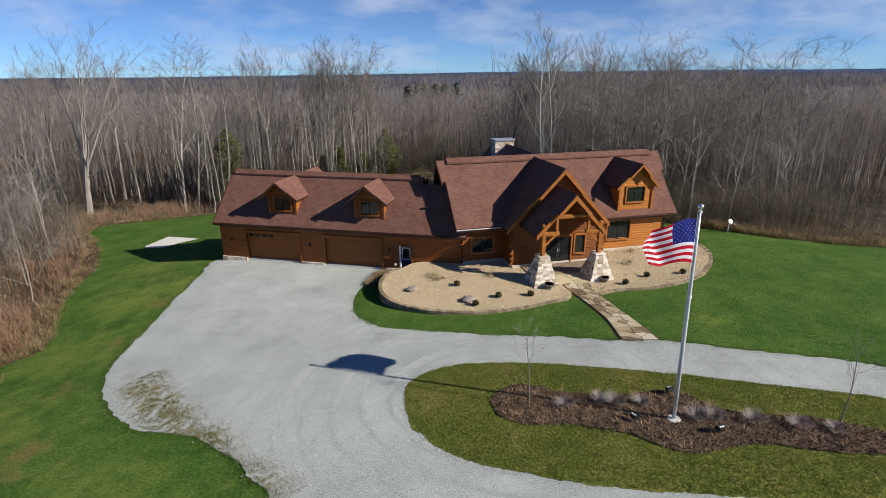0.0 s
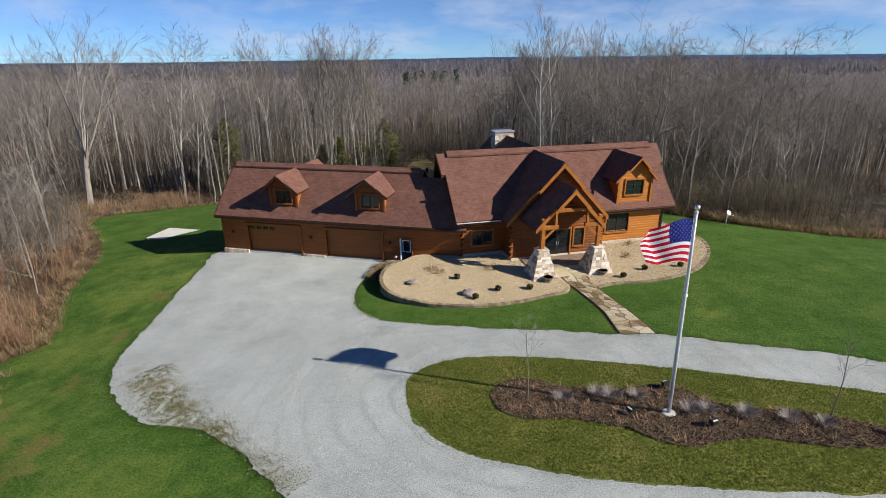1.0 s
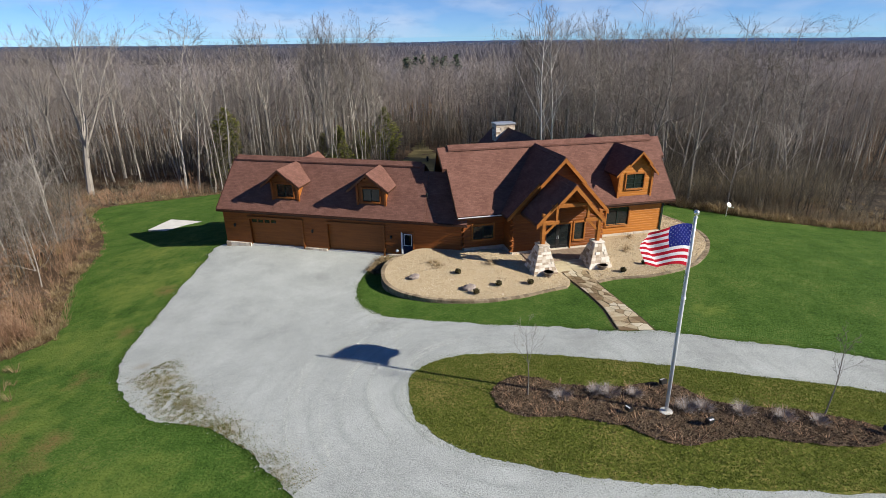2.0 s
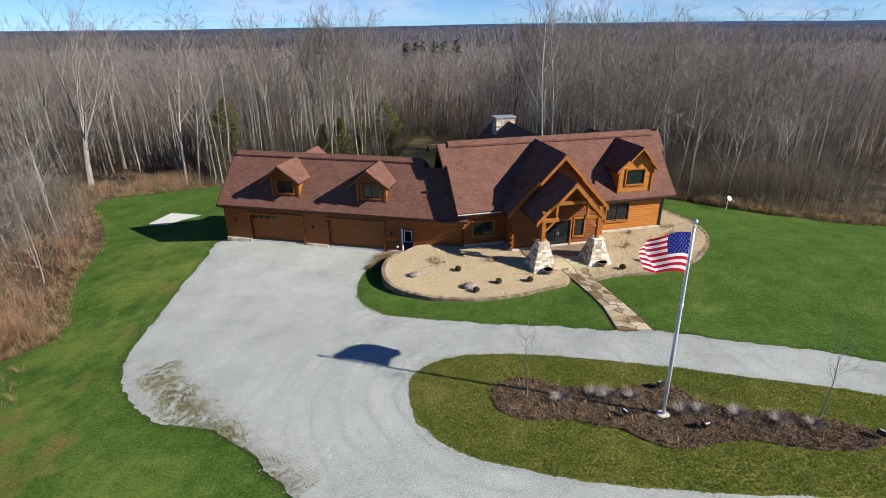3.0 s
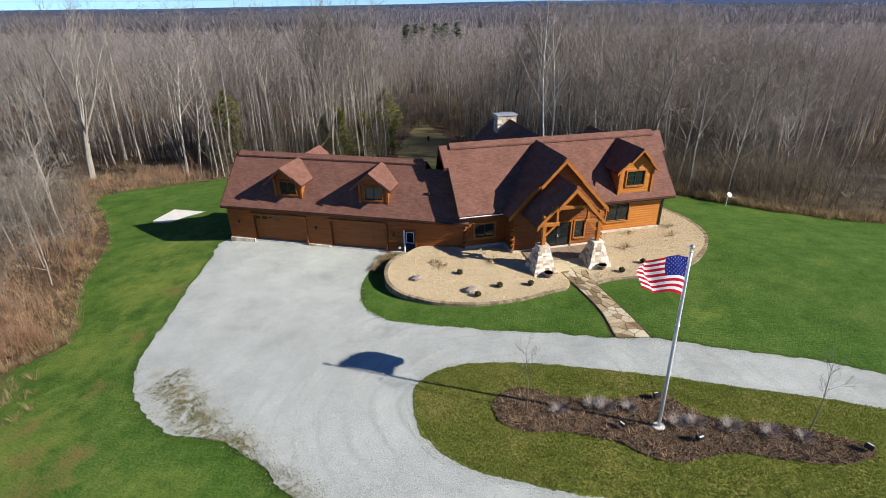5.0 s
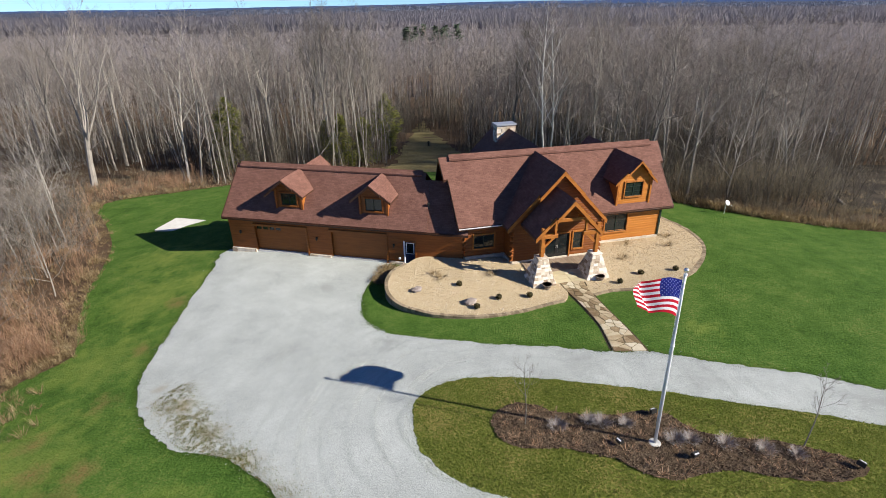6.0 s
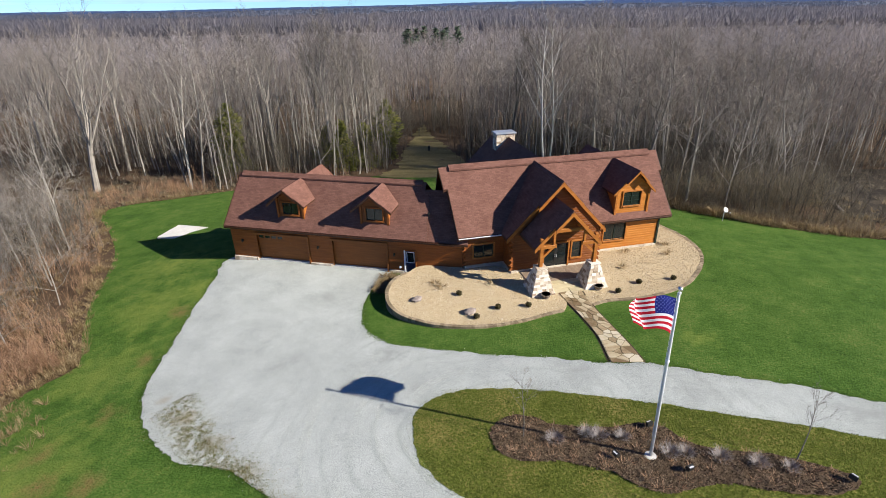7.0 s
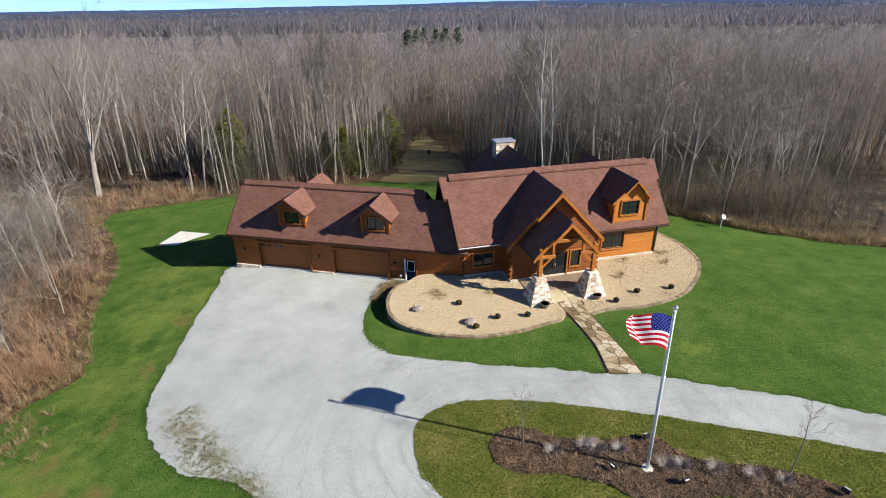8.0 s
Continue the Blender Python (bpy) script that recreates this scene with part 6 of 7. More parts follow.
for zone, goal in (("back", 178), ("west", 56), ("east", 26)):
    n = tries = 0
    while n < goal and tries < 9000:
        tries += 1
        if zone == "back":
            y = 66 + 44 * trnd.random() ** 1.2
            x = trnd.uniform(-1, 1) * (y * 0.85)
        elif zone == "west":
            y = trnd.uniform(20, 74)
            x = -24 - 0.30 * y - 32 * trnd.random() ** 1.3
        else:
            y = trnd.uniform(57, 80)
            x = trnd.uniform(21, 52)
        if not woods_spot(x, y) or (zone == "west" and not woods_spot(x + 4, y)):
            continue
        if any((x - a) ** 2 + (y - c) ** 2 < (1.7 if zone == "back" else 3.0) for a, c in taken):
            continue
        taken.append((x, y))
        n += 1
        k = trnd.choice({"back": (0, 1, 8, 8, 8, 2, 3, 4, 4, 5) if x < 12 else (7, 7, 2, 3, 4, 8, 8, 5, 1), "west": (5, 5, 6, 6, 8, 5), "east": (7, 8, 5, 3, 2)}[zone])
        r = x / y
        low = 0.62 if zone == "back" and (-0.53 < r < -0.41 or -0.11 < r < 0.1 or r > 0.56) else 1.0
        spots[k].append((x, y, trnd.uniform(0.8, 1.08) * low, trnd.uniform(0, 360)))
spots[6] += WEST_NEAR
for (kw, bark), places in zip(KINDS, spots):
    if places:
        scatter(tree_template("tree", bare_tree(**kw), M[bark], M["twig_pale" if kw["height"] < 16 else "twig"], "tall bare grey tree in the winter woods", "trees of the woods"), places)


def joined(name, variants, places, materials, label, category):
    """Many copies of a few small builds joined into one mesh of kind stuff."""
    sway = random.Random(len(places))
    arr = [(np.array(b.v, dtype=np.float32), b.f, b.mi) for b in variants]
    vs, fs, mi, off = [], [], [], 0
    for k, x, y, z, s, w in places:
        v, f, m = arr[k % len(arr)]
        c, q = math.cos(w) * s, math.sin(w) * s
        p = np.empty_like(v)
        p[:, 0] = v[:, 0] * c - v[:, 1] * q + x + v[:, 2] * s * (0.02 if x < -20 else -0.03 if x > 15 else 0.0)
        p[:, 0] += v[:, 2] * sway.gauss(0, 0.04)
        p[:, 1] = v[:, 0] * q + v[:, 1] * c + y + v[:, 2] * sway.gauss(0, 0.04)
        p[:, 2] = v[:, 2] * s + z
        vs.append(p)
        fs += [tuple(j + off for j in t) for t in f]
        mi += m
        off += len(v)
    b = Build()
    b.v, b.f, b.mi = np.concatenate(vs).tolist(), fs, mi
    return thing(name, b, materials, label, category, kind="stuff")


wr = random.Random(90)
mid_kinds = [bare_tree(200 + k, wr.uniform(17, 22), wr.uniform(0.11, 0.17), 0.42, wr.uniform(0.4, 0.6), 12, (9,), 0.020, 0.06, 0.26) for k in range(10)]
places = []
while len(places) < 640:
    y = 88 + 95 * wr.random() ** 1.2
    x = wr.uniform(-1, 1) * (y * 0.95 + 5)
    if len(places) < 50:
        x, y = wr.uniform(-15, 12), wr.uniform(113, 150)
    if woods_spot(x, y):
        places.append((wr.randrange(10), x, y, terrain(x, y) - 0.2, wr.uniform(0.62, 1.05), wr.uniform(0, 6.28)))
joined("woods", mid_kinds, places, [M["woods_bark"], M["woods_twig"]], "dense stand of bare grey winter trees", "woods")


def stem(seed):
    """A slim forest tree, bare almost to the top: upright trunk with a sparse broken crown."""
    rnd = random.Random(seed)
    b = Build()
    h, r = rnd.uniform(15, 21), rnd.uniform(0.07, 0.13)
    pts, q = [], Vector((0, 0, -0.3))
    for i in range(8):
        pts.append(q.copy())
        q = q + Vector((rnd.gauss(0, 0.13), rnd.gauss(0, 0.13), h / 7))
    b.tube(pts, [r * (1 - 0.11 * i) for i in range(8)], 5, False)
    for k in range(9):
        i = rnd.randrange(3, 7)
        p = pts[i].lerp(pts[i + 1], rnd.random()) if i < 7 else pts[7]
        limb(b, p, Vector((rnd.gauss(0, 1), rnd.gauss(0, 1), rnd.uniform(0.8, 1.8))), rnd.uniform(1.6, 4.2), r * 0.35, 1, rnd, 3, 0.28, 0.05, (8,), 0.011, 4)
    return b


stems = [stem(300 + k) for k in range(12)]
places = []
while len(places) < 560:
    y = 70 + 45 * wr.random() ** 1.2
    x = wr.uniform(-0.62, 1.02) * y
    if len(places) < 22:
        x, y = wr.uniform(50, 92), wr.uniform(62, 84)
    if (woods_spot(x, y) and woods_spot(x, y - 2)) or len(places) < 22:
        low = 0.68 if -0.11 < x / y < 0.1 else 1.0
        places.append((wr.randrange(12), x, y, terrain(x, y) - 0.1, wr.uniform(0.7, 1.1) * low, wr.uniform(0, 6.28)))
joined("slim_woods", stems, places, [M["stem_bark"], M["woods_twig"]], "crowded slim pale-barked trunks behind the house", "woods")


def sapling(rnd, h, n, wd, out=0.45):
    """A thin stem with a spray of twigs."""
    b = Build()
    top = Vector((rnd.gauss(0, 0.1) * h, rnd.gauss(0, 0.1) * h, h))
    b.tube([(0, 0, -0.1), top * 0.5 + Vector((rnd.gauss(0, 0.03) * h, 0, 0)), top], [wd * 1.6, wd * 1.1, wd * 0.5], 3, False)
    for _ in range(n):
        t = rnd.uniform(0.15, 0.95)
        q = top * t
        w = rnd.uniform(0, 6.28)
        ln = h * rnd.uniform(0.2, out)
        e = q + Vector((math.cos(w) * ln * 0.75, math.sin(w) * ln * 0.75, ln * rnd.uniform(0.3, 1.1)))
        sd = Vector((-math.sin(w), math.cos(w), rnd.uniform(-0.5, 0.5))) * wd
        b.add([q - sd, q + sd, e], [(0, 1, 2)])
        m = q.lerp(e, rnd.uniform(0.3, 0.7))
        e2 = m + Vector((rnd.gauss(0, 1), rnd.gauss(0, 1), rnd.uniform(0.2, 1.2))) * ln * 0.4
        b.add([m - sd * 0.7, m + sd * 0.7, e2], [(0, 1, 2)])
    return b


under = [sapling(wr, 5.5, 16, 0.016) for _ in range(8)]
places = []
while len(places) < 3800:
    r = wr.random()
    if r < 0.68:
        y = 64 + 75 * wr.random() ** 1.4
        x = wr.uniform(-1, 1) * (y * 0.92)
    elif r < 0.82:
        y = wr.uniform(20, 76)
        x = -22 - 0.28 * y - 30 * wr.random() ** 1.2
    else:
        y = wr.uniform(50, 76)
        x = wr.uniform(22, 56)
    if woods_spot(x, y) and woods_spot(x + (1.5 if x < 0 else -1.5), y - 1):
        places.append((wr.randrange(8), x, y, terrain(x, y) - 0.1, wr.uniform(0.25, 1.25), wr.uniform(0, 6.28)))
while len(places) < 5600:
    y = 73 + 26 * wr.random() ** 1.4
    x = wr.uniform(-1, 1) * (y * 0.8)
    if woods_spot(x, y) and woods_spot(x, y - 2):
        places.append((wr.randrange(8), x, y, terrain(x, y) - 0.1, wr.uniform(0.5, 1.6), wr.uniform(0, 6.28)))
for k in range(420):
    x, y = wr.uniform(-13, 9), wr.uniform(109, 128)
    places.append((wr.randrange(8), x, y, terrain(x, y) - 0.1, wr.uniform(0.5, 1.3), wr.uniform(0, 6.28)))
for k in range(260):
    t = wr.random()
    x = (-9.6 + 3.2 * t if k % 2 else 5.4 - 6.4 * t) + wr.gauss(0, 0.8)
    y = 78 + 48 * t
    places.append((wr.randrange(8), x, y, terrain(x, y) - 0.1, wr.uniform(0.25, 0.9), wr.uniform(0, 6.28)))
joined("undergrowth", under, places, [M["under_twig"]], "tangle of bare saplings and twigs under the trees", "undergrowth")

# pale saplings standing in the western thicket
shoots = [sapling(wr, 6.5, 46, 0.013, 0.4) for _ in range(8)]
places = []
while len(places) < 330:
    y = wr.uniform(22, 72)
    x = -25.5 - 0.29 * y - 20 * wr.random() ** 1.4
    if woods_spot(x + 2.5, y) and not inside(x + 2.5, y, LAWN):
        places.append((wr.randrange(8), x, y, terrain(x, y) - 0.1, wr.uniform(0.45, 1.35), wr.uniform(0, 6.28)))
joined("pale_saplings", shoots, places, [M["twig_pale"]], "pale bare saplings crowding the thicket west of the lawn", "saplings")

# brambles and straw along the edge of the lawn
tuft = [clump(26, 0.7, 1.0, wr, 0.016, 1.1, 0.3) for _ in range(6)]
edge = []
west = spline([(-33, 8), (-30, 16), (-27.2, 22), (-25.6, 25.6), (-24.2, 27.5), (-24.4, 28.9), (-26.6, 32.4), (-29.2, 37.8), (-30.8, 42.3), (-33.9, 48.7), (-39.4, 56.4), (-43.4, 61.3), (-44.4, 64.6), (-42.3, 67), (-38.2, 68.5), (-33, 71), (-25, 73), (-14, 75)], False, 10)
east = spline([(25, 58), (28.5, 54.3), (31, 52.8), (33.4, 50.8), (36.1, 49.2), (38.6, 47.8), (43, 46), (54, 43), (66, 40)], False, 10)


def along_edge(line, n, deep, power, lo, hi, kinds, first=0.0):
    out = []
    while len(out) < n:
        k = wr.randrange(len(line) - 1)
        p = line[k].lerp(line[k + 1], wr.random())
        d = (line[k + 1] - line[k]).normalized()
        nr = Vector((-d.y, d.x))
        q = p + nr * (first + deep * wr.random() ** power)
        if inside(q.x, q.y, LAWN) and wr.random() > 0.3:
            continue
        drift = 0.45 + 1.0 * max(0.0, min(1.0, 0.5 + 1.1 * noise.noise(Vector((q.x * 0.28, q.y * 0.28, 13)))))
        if wr.random() < drift:
            out.append((wr.randrange(kinds), q.x, q.y, terrain(q.x, q.y) - 0.03, wr.uniform(lo, hi) * drift, wr.uniform(0, 6.28)))
    return out


joined("straw_grass", tuft, along_edge(west, 1000, 1.9, 1.5, 0.22, 0.62, 6, -0.35) + along_edge(east, 620, 2.2, 1.5, 0.35, 0.95, 6, -0.25), [M["straw"]], "tall dry straw-coloured grass along the lawn's edge", "tall grass")
tufts = [(wr.randrange(6), x, y, terrain(x, y) - 0.02, wr.uniform(0.25, 0.6), wr.uniform(0, 6.28))
         for x, y in ((wr.gauss(-24.6, 1.3), wr.gauss(21.6, 1.2)) for _ in range(70))]
joined("straw_tufts", tuft, tufts, [M["straw"]], "golden tufts of dry grass on the lawn's rim", "tall grass")
bram = [sapling(wr, 1.05, 14, 0.008, 0.8) for _ in range(6)]
joined("brambles", bram, along_edge(west, 3600, 11, 1.0, 0.5, 1.3, 6, 0.8), [M["bramble"]], "red-brown bramble thicket between lawn and woods", "brambles")
joined("edge_brush", bram, along_edge(east, 1100, 6, 1.0, 0.4, 1.2, 6, 0.5), [M["brush"]], "tan-grey brush along the lawn's eastern edge", "brush")
joined("straw_brush", tuft, along_edge(west, 330, 14, 1.0, 0.5, 1.1, 6, 1.5) + along_edge(east, 420, 18, 1.0, 0.3, 0.8, 6, 1.5), [M["straw"]], "dry grass lying between the brambles", "tall grass")


clear = []
while len(clear) < 900:
    x, y = wr.uniform(-64, -30), wr.uniform(62, 86)
    if not inside(x, y, LAWN):
        clear.append((wr.randrange(6), x, y, terrain(x, y) - 0.03, wr.uniform(0.4, 0.9), wr.uniform(0, 6.28)))
joined("clearing_brush", [clump(16, 0.8, 0.7, wr, 0.02, 1.2, 0.3) for _ in range(3)] + [sapling(wr, 1.2, 14, 0.012, 0.8) for _ in range(3)], clear, [M["brush"]], "low brown brush in the clearing beyond the lawn", "brush")


thick = []
while len(thick) < 460:
    x, y = wr.gauss(37, 6.0), wr.gauss(59, 3.6)
    if not inside(x, y, LAWN) and not inside(x, y - 0.8, LAWN) and not inside(x, y, CLEARING):
        thick.append((wr.randrange(6), x, y, terrain(x, y) - 0.1, wr.uniform(0.35, 1.25), wr.uniform(0, 6.28)))
joined("brush_thicket", [sapling(wr, 3.6, 34, 0.009, 0.5) for _ in range(6)], thick, [M["brush"]], "tan thicket of fine bare shoots beside the lawn", "thicket")
# this sheet carries the trees' shade as well as the wet
wet = thing("wet_ground", sheet(spline(CLEARING, True, 5), lambda x, y: terrain(x, y) + 0.02, 2.0), M["wet_shaded_soil"], "wet ground beyond the lawn, tree shade in its dark colour", "ground", kind="structure", smooth=True)
# open ground in the east: flattened sedge in drifts, a pale fallen log
sedge = []
while len(sedge) < 900:
    x, y = wr.uniform(42, 98), wr.uniform(46, 97)
    if inside(x, y, CLEARING) and noise.noise(Vector((x * 0.16, y * 0.16, 9))) > -0.12:
        sedge.append((wr.randrange(6), x, y, terrain(x, y) - 0.03, wr.uniform(0.3, 0.9), wr.uniform(0, 6.28)))
joined("sedge", [clump(22, 0.9, 0.55, wr, 0.018, 1.3, 0.35) for _ in range(6)], sedge[:520], [M["brush"]], "flattened tan sedge on the open wet ground", "sedge")
rim = [Vector(p) for p in ((45, 58), (49, 69), (56, 79), (66, 85), (80, 83), (98, 76))]
tangle = [(k, x, y, z, q * 1.3, w) for k, x, y, z, q, w in sedge[520:]]
for _ in range(520):
    k = wr.randrange(5)
    p = rim[k].lerp(rim[k + 1], wr.random())
    x, y = p.x + wr.gauss(0, 2.2), p.y + wr.gauss(0, 2.2)
    tangle.append((wr.randrange(6), x, y, terrain(x, y) - 0.05, wr.uniform(0.6, 2.6), wr.uniform(0, 6.28)))
joined("low_tangle", [sapling(wr, 1.4, 18, 0.010, 0.8) for _ in range(6)], tangle, [M["under_twig"]], "dark low tangle of twigs round the wet ground", "undergrowth")
b = Build()
b.tube([(-1.9, 0, 0.16), (-0.7, 0.12, 0.2), (0.6, 0.02, 0.24), (1.9, -0.2, 0.2)], [0.2, 0.19, 0.16, 0.12], 9)
b.tube([(0.5, 0.05, 0.3), (0.9, 0.5, 0.75), (1.1, 0.9, 0.95)], [0.07, 0.05, 0.03], 6)
thing("fallen_log", b, M["bark_pale"], "pale barkless fallen log lying in the sedge", "log", at=pose(46.9, 57.6, terrain(46.9, 57.6), 0, 0, 70))


def cedar(seed, h, r, n=1500, big=1.0):
    """Conifer: trunk and many drooping sprays."""
    rnd = random.Random(seed)
    b = Build()
    b.tube([(0, 0, -0.3), (0, 0, h * 0.95)], [0.14, 0.02], 6, False, 0)
    for _ in range(n):
        t = rnd.random() ** 1.2
        z = h * (0.06 + 0.92 * t)
        rr = r * (1 - t ** 2.6) ** 0.8 * (0.35 + 0.75 * rnd.random()) * (0.75 + 0.35 * math.sin(7 * t + 2 * seed))
        w = rnd.uniform(0, 6.28)
        c = Vector((rr * math.cos(w), rr * math.sin(w), z))
        o = Vector((math.cos(w), math.sin(w), rnd.uniform(-0.3, 0.6))) * rnd.uniform(0.25, 0.55) * big
        sd = Vector((-math.sin(w), math.cos(w), rnd.uniform(-0.4, 0.4))) * rnd.uniform(0.1, 0.2) * big
        b.add([c - o * 0.5 - sd, c - o * 0.5 + sd, c + o + sd * 0.3, c + o * 0.9 - sd * 0.6], [(0, 1, 2, 3)], 1)
    return b


for x, y, h, r, sd in ((-33.0, 81, 12.0, 3.0, 1), (-35.0, 84, 10.0, 2.6, 2), (-16.0, 82, 8.5, 2.8, 3), (-13, 86, 7.5, 2.4, 4), (-9.4, 89, 11.0, 3.0, 5), (-19.5, 87, 7, 2.2, 6)):
    t = tree_template("tree", cedar(sd, h, r, 2600), M["bark_brown"], M["cedar"], "dark green cedar standing among the bare trees", "cedars in the woods")
    t.matrix_world = pose(x, y, terrain(x, y))


def far_woods(n, y0, y1, seed, name):
    """Woods too far to count: slim stems with a fan of twigs each."""
    rnd = random.Random(seed)
    b = Build()
    for _ in range(n):
        y = y0 + (y1 - y0) * rnd.random() ** 1.3
        x = rnd.uniform(-1, 1) * (y * 0.95 + 20)
        h = rnd.uniform(13, 19)
        p = Vector((x, y, terrain(x, y) - 0.3))
        r = 0.09 + y * 0.0003
        top = p + Vector((rnd.gauss(0, 0.8), rnd.gauss(0, 0.8), h))
        b.tube([p, p.lerp(top, 0.75)], [r, r * 0.3], 3, False)
        for k in range(23):
            t = rnd.uniform(0.35, 0.8)
            q = p.lerp(top, t)
            w = rnd.uniform(0, 6.28)
            ln = h * (0.34 * (1.0 - t) + 0.08) * rnd.uniform(0.6, 1.2)
            e = q + Vector((math.cos(w) * ln * 0.75, math.sin(w) * ln * 0.75, ln * rnd.uniform(0.4, 1.5)))
            sd = Vector((-math.sin(w), math.cos(w), 0)) * (0.028 + y * 0.00014)
            b.add([q - sd, q + sd, e], [(0, 1, 2)])
            m = q.lerp(e, rnd.uniform(0.3, 0.8))
            b.add([m - sd * 0.7, m + sd * 0.7, m + Vector((rnd.gauss(0, 1.2), rnd.gauss(0, 1.2), rnd.uniform(0.2, 2.2)))], [(0, 1, 2)])
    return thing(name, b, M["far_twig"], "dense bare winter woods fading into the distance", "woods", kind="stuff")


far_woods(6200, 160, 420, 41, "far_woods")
pr_ = random.Random(6)
pines = [(k, pr_.uniform(-17, 8), pr_.uniform(256, 284), -9.5, pr_.uniform(0.75, 1.15), pr_.uniform(0, 6.28)) for k in range(20)]
pines += [(k, pr_.uniform(-78, -60), pr_.uniform(430, 450), -8.6, pr_.uniform(0.7, 0.9), pr_.uniform(0, 6.28)) for k in range(4)]
joined("far_pines", [cedar(30 + k, 18, 3.6, 420, 3.2) for k in range(4)], pines, [M["bark_brown"], M["pine"]], "dark green pine stand far off in the woods", "woods")


def hills(name, y0, y1, crest, mtl, label, seed, nx=160, ny=16, rough=1.0, width=1.35, base=9.0):
    """A wooded hillside with a bumpy canopy, rising to its crest."""
    rnd = random.Random(seed)
    b = Build()
    for j in range(ny + 1):
        t = j / ny
        y = y0 + (y1 - y0) * t
        for i in range(nx + 1):
            x = (2 * i / nx - 1) * (y * width)
            h = crest(x) * math.sin(math.pi / 2 * t) ** 1.2
            b.v.append((x, y + rnd.uniform(-6, 6), -9 + base * min(1, t * 6) + h + rnd.uniform(-1.6, 1.6) * rough))
    w = nx + 1
    b.f = [(j * w + i, j * w + i + 1, (j + 1) * w + i + 1, (j + 1) * w + i) for j in range(ny) for i in range(nx)]
    b.mi = [0] * len(b.f)
    return thing(name, b, mtl, label, "hills", kind="structure", smooth=True)


# the backdrops' haze comes from their material colours
hills("backdrop_near", 365, 860, lambda x: 1 + 2 * math.sin(x * 0.006 + 0.8), M["far_wood"], "wooded country with a grey haze tint in its colour", 51, 260, 60, 0.6, 1.2, 15)
hills("backdrop_mid", 800, 1700, lambda x: 5 + 3 * math.sin(x * 0.003 + 1.2), M["haze_wood"], "wooded country in the distance, haze tinting its colour blue-grey", 52, 240, 40, 1.6, 1.2, 15)
hills("backdrop_far", 1650, 4300, lambda x: 12 + 5 * math.sin(x * 0.0012 + 0.5) + 2 * math.sin(x * 0.004) + 0.003 * x, M["blue_hill"], "low hills on the horizon, blue haze put into their colour", 53, 240, 14, 1.2, 1.2, 19)



def canopy(name, n, y0, y1, tall, wide, crest, material, label, seed):
    """Crowns standing out of the distant woods: upright fans of twigs."""
    rnd = random.Random(seed)
    b = Build()
    for _ in range(n):
        y = y0 + (y1 - y0) * rnd.random() ** 1.2
        x = rnd.uniform(-1, 1) * y * 1.05
        z = crest(x, (y - y0) / (y1 - y0)) - 0.35 * tall
        h = tall * rnd.uniform(0.7, 1.3)
        for k in range(11):
            w = rnd.uniform(0, 6.28)
            q = Vector((x + rnd.gauss(0, 0.18) * tall, y + rnd.gauss(0, 0.18) * tall, z))
            e = q + Vector((math.cos(w) * h * 0.4, math.sin(w) * h * 0.4, h * rnd.uniform(0.45, 1.0)))
            sd = Vector((1, rnd.uniform(-0.5, 0.5), 0)) * wide * rnd.uniform(0.6, 1.3)
            b.add([q - sd, q + sd, e], [(0, 1, 2)])
    return thing(name, b, material, label, "woods", kind="stuff")


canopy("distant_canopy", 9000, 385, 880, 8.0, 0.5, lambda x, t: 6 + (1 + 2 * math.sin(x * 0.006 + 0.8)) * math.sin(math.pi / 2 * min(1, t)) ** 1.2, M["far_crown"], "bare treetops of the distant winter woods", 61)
canopy("hazy_canopy", 6000, 820, 1690, 10.0, 0.75, lambda x, t: 6 + (5 + 3 * math.sin(x * 0.003 + 1.2)) * math.sin(math.pi / 2 * t) ** 1.2, M["haze_crown"], "treetops of the far woods, haze tinting their colour blue-grey", 62)

# clouds: thin sheet far behind the hills
cm = bpy.data.materials.new("thin_cloud")
cm.use_nodes = True
cn, cl = cm.node_tree.nodes, cm.node_tree.links
cn.remove(cn["Principled BSDF"])
tc, mp, nz = cn.new("ShaderNodeTexCoord"), cn.new("ShaderNodeMapping"), cn.new("ShaderNodeTexNoise")
mp.inputs["Scale"].default_value = (0.0014, 0.0014, 0.0042)
mp.inputs["Location"].default_value = (0.6, 0.0, 0.3)
nz.inputs["Scale"].default_value = 1.0
nz.inputs["Detail"].default_value = 6
nz.inputs["Roughness"].default_value = 0.5
cl.new(tc.outputs["Object"], mp.inputs["Vector"])
cl.new(mp.outputs["Vector"], nz.inputs["Vector"])
cr = cn.new("ShaderNodeValToRGB")
cr.color_ramp.elements[0].position, cr.color_ramp.elements[0].color = 0.42, (0.1, 0.1, 0.1, 1)
cr.color_ramp.elements[1].position, cr.color_ramp.elements[1].color = 0.70, (0.6, 0.6, 0.6, 1)
cl.new(nz.outputs["Fac"], cr.inputs["Fac"])
em, tr_, mx = cn.new("ShaderNodeEmission"), cn.new("ShaderNodeBsdfTransparent"), cn.new("ShaderNodeMixShader")
n2, c2 = cn.new("ShaderNodeTexNoise"), cn.new("ShaderNodeValToRGB")
n2.inputs["Scale"].default_value = 3.2
n2.inputs["Detail"].default_value = 4
cl.new(mp.outputs["Vector"], n2.inputs["Vector"])
c2.color_ramp.elements[0].position, c2.color_ramp.elements[0].color = 0.5, (0.68, 0.78, 0.98, 1)
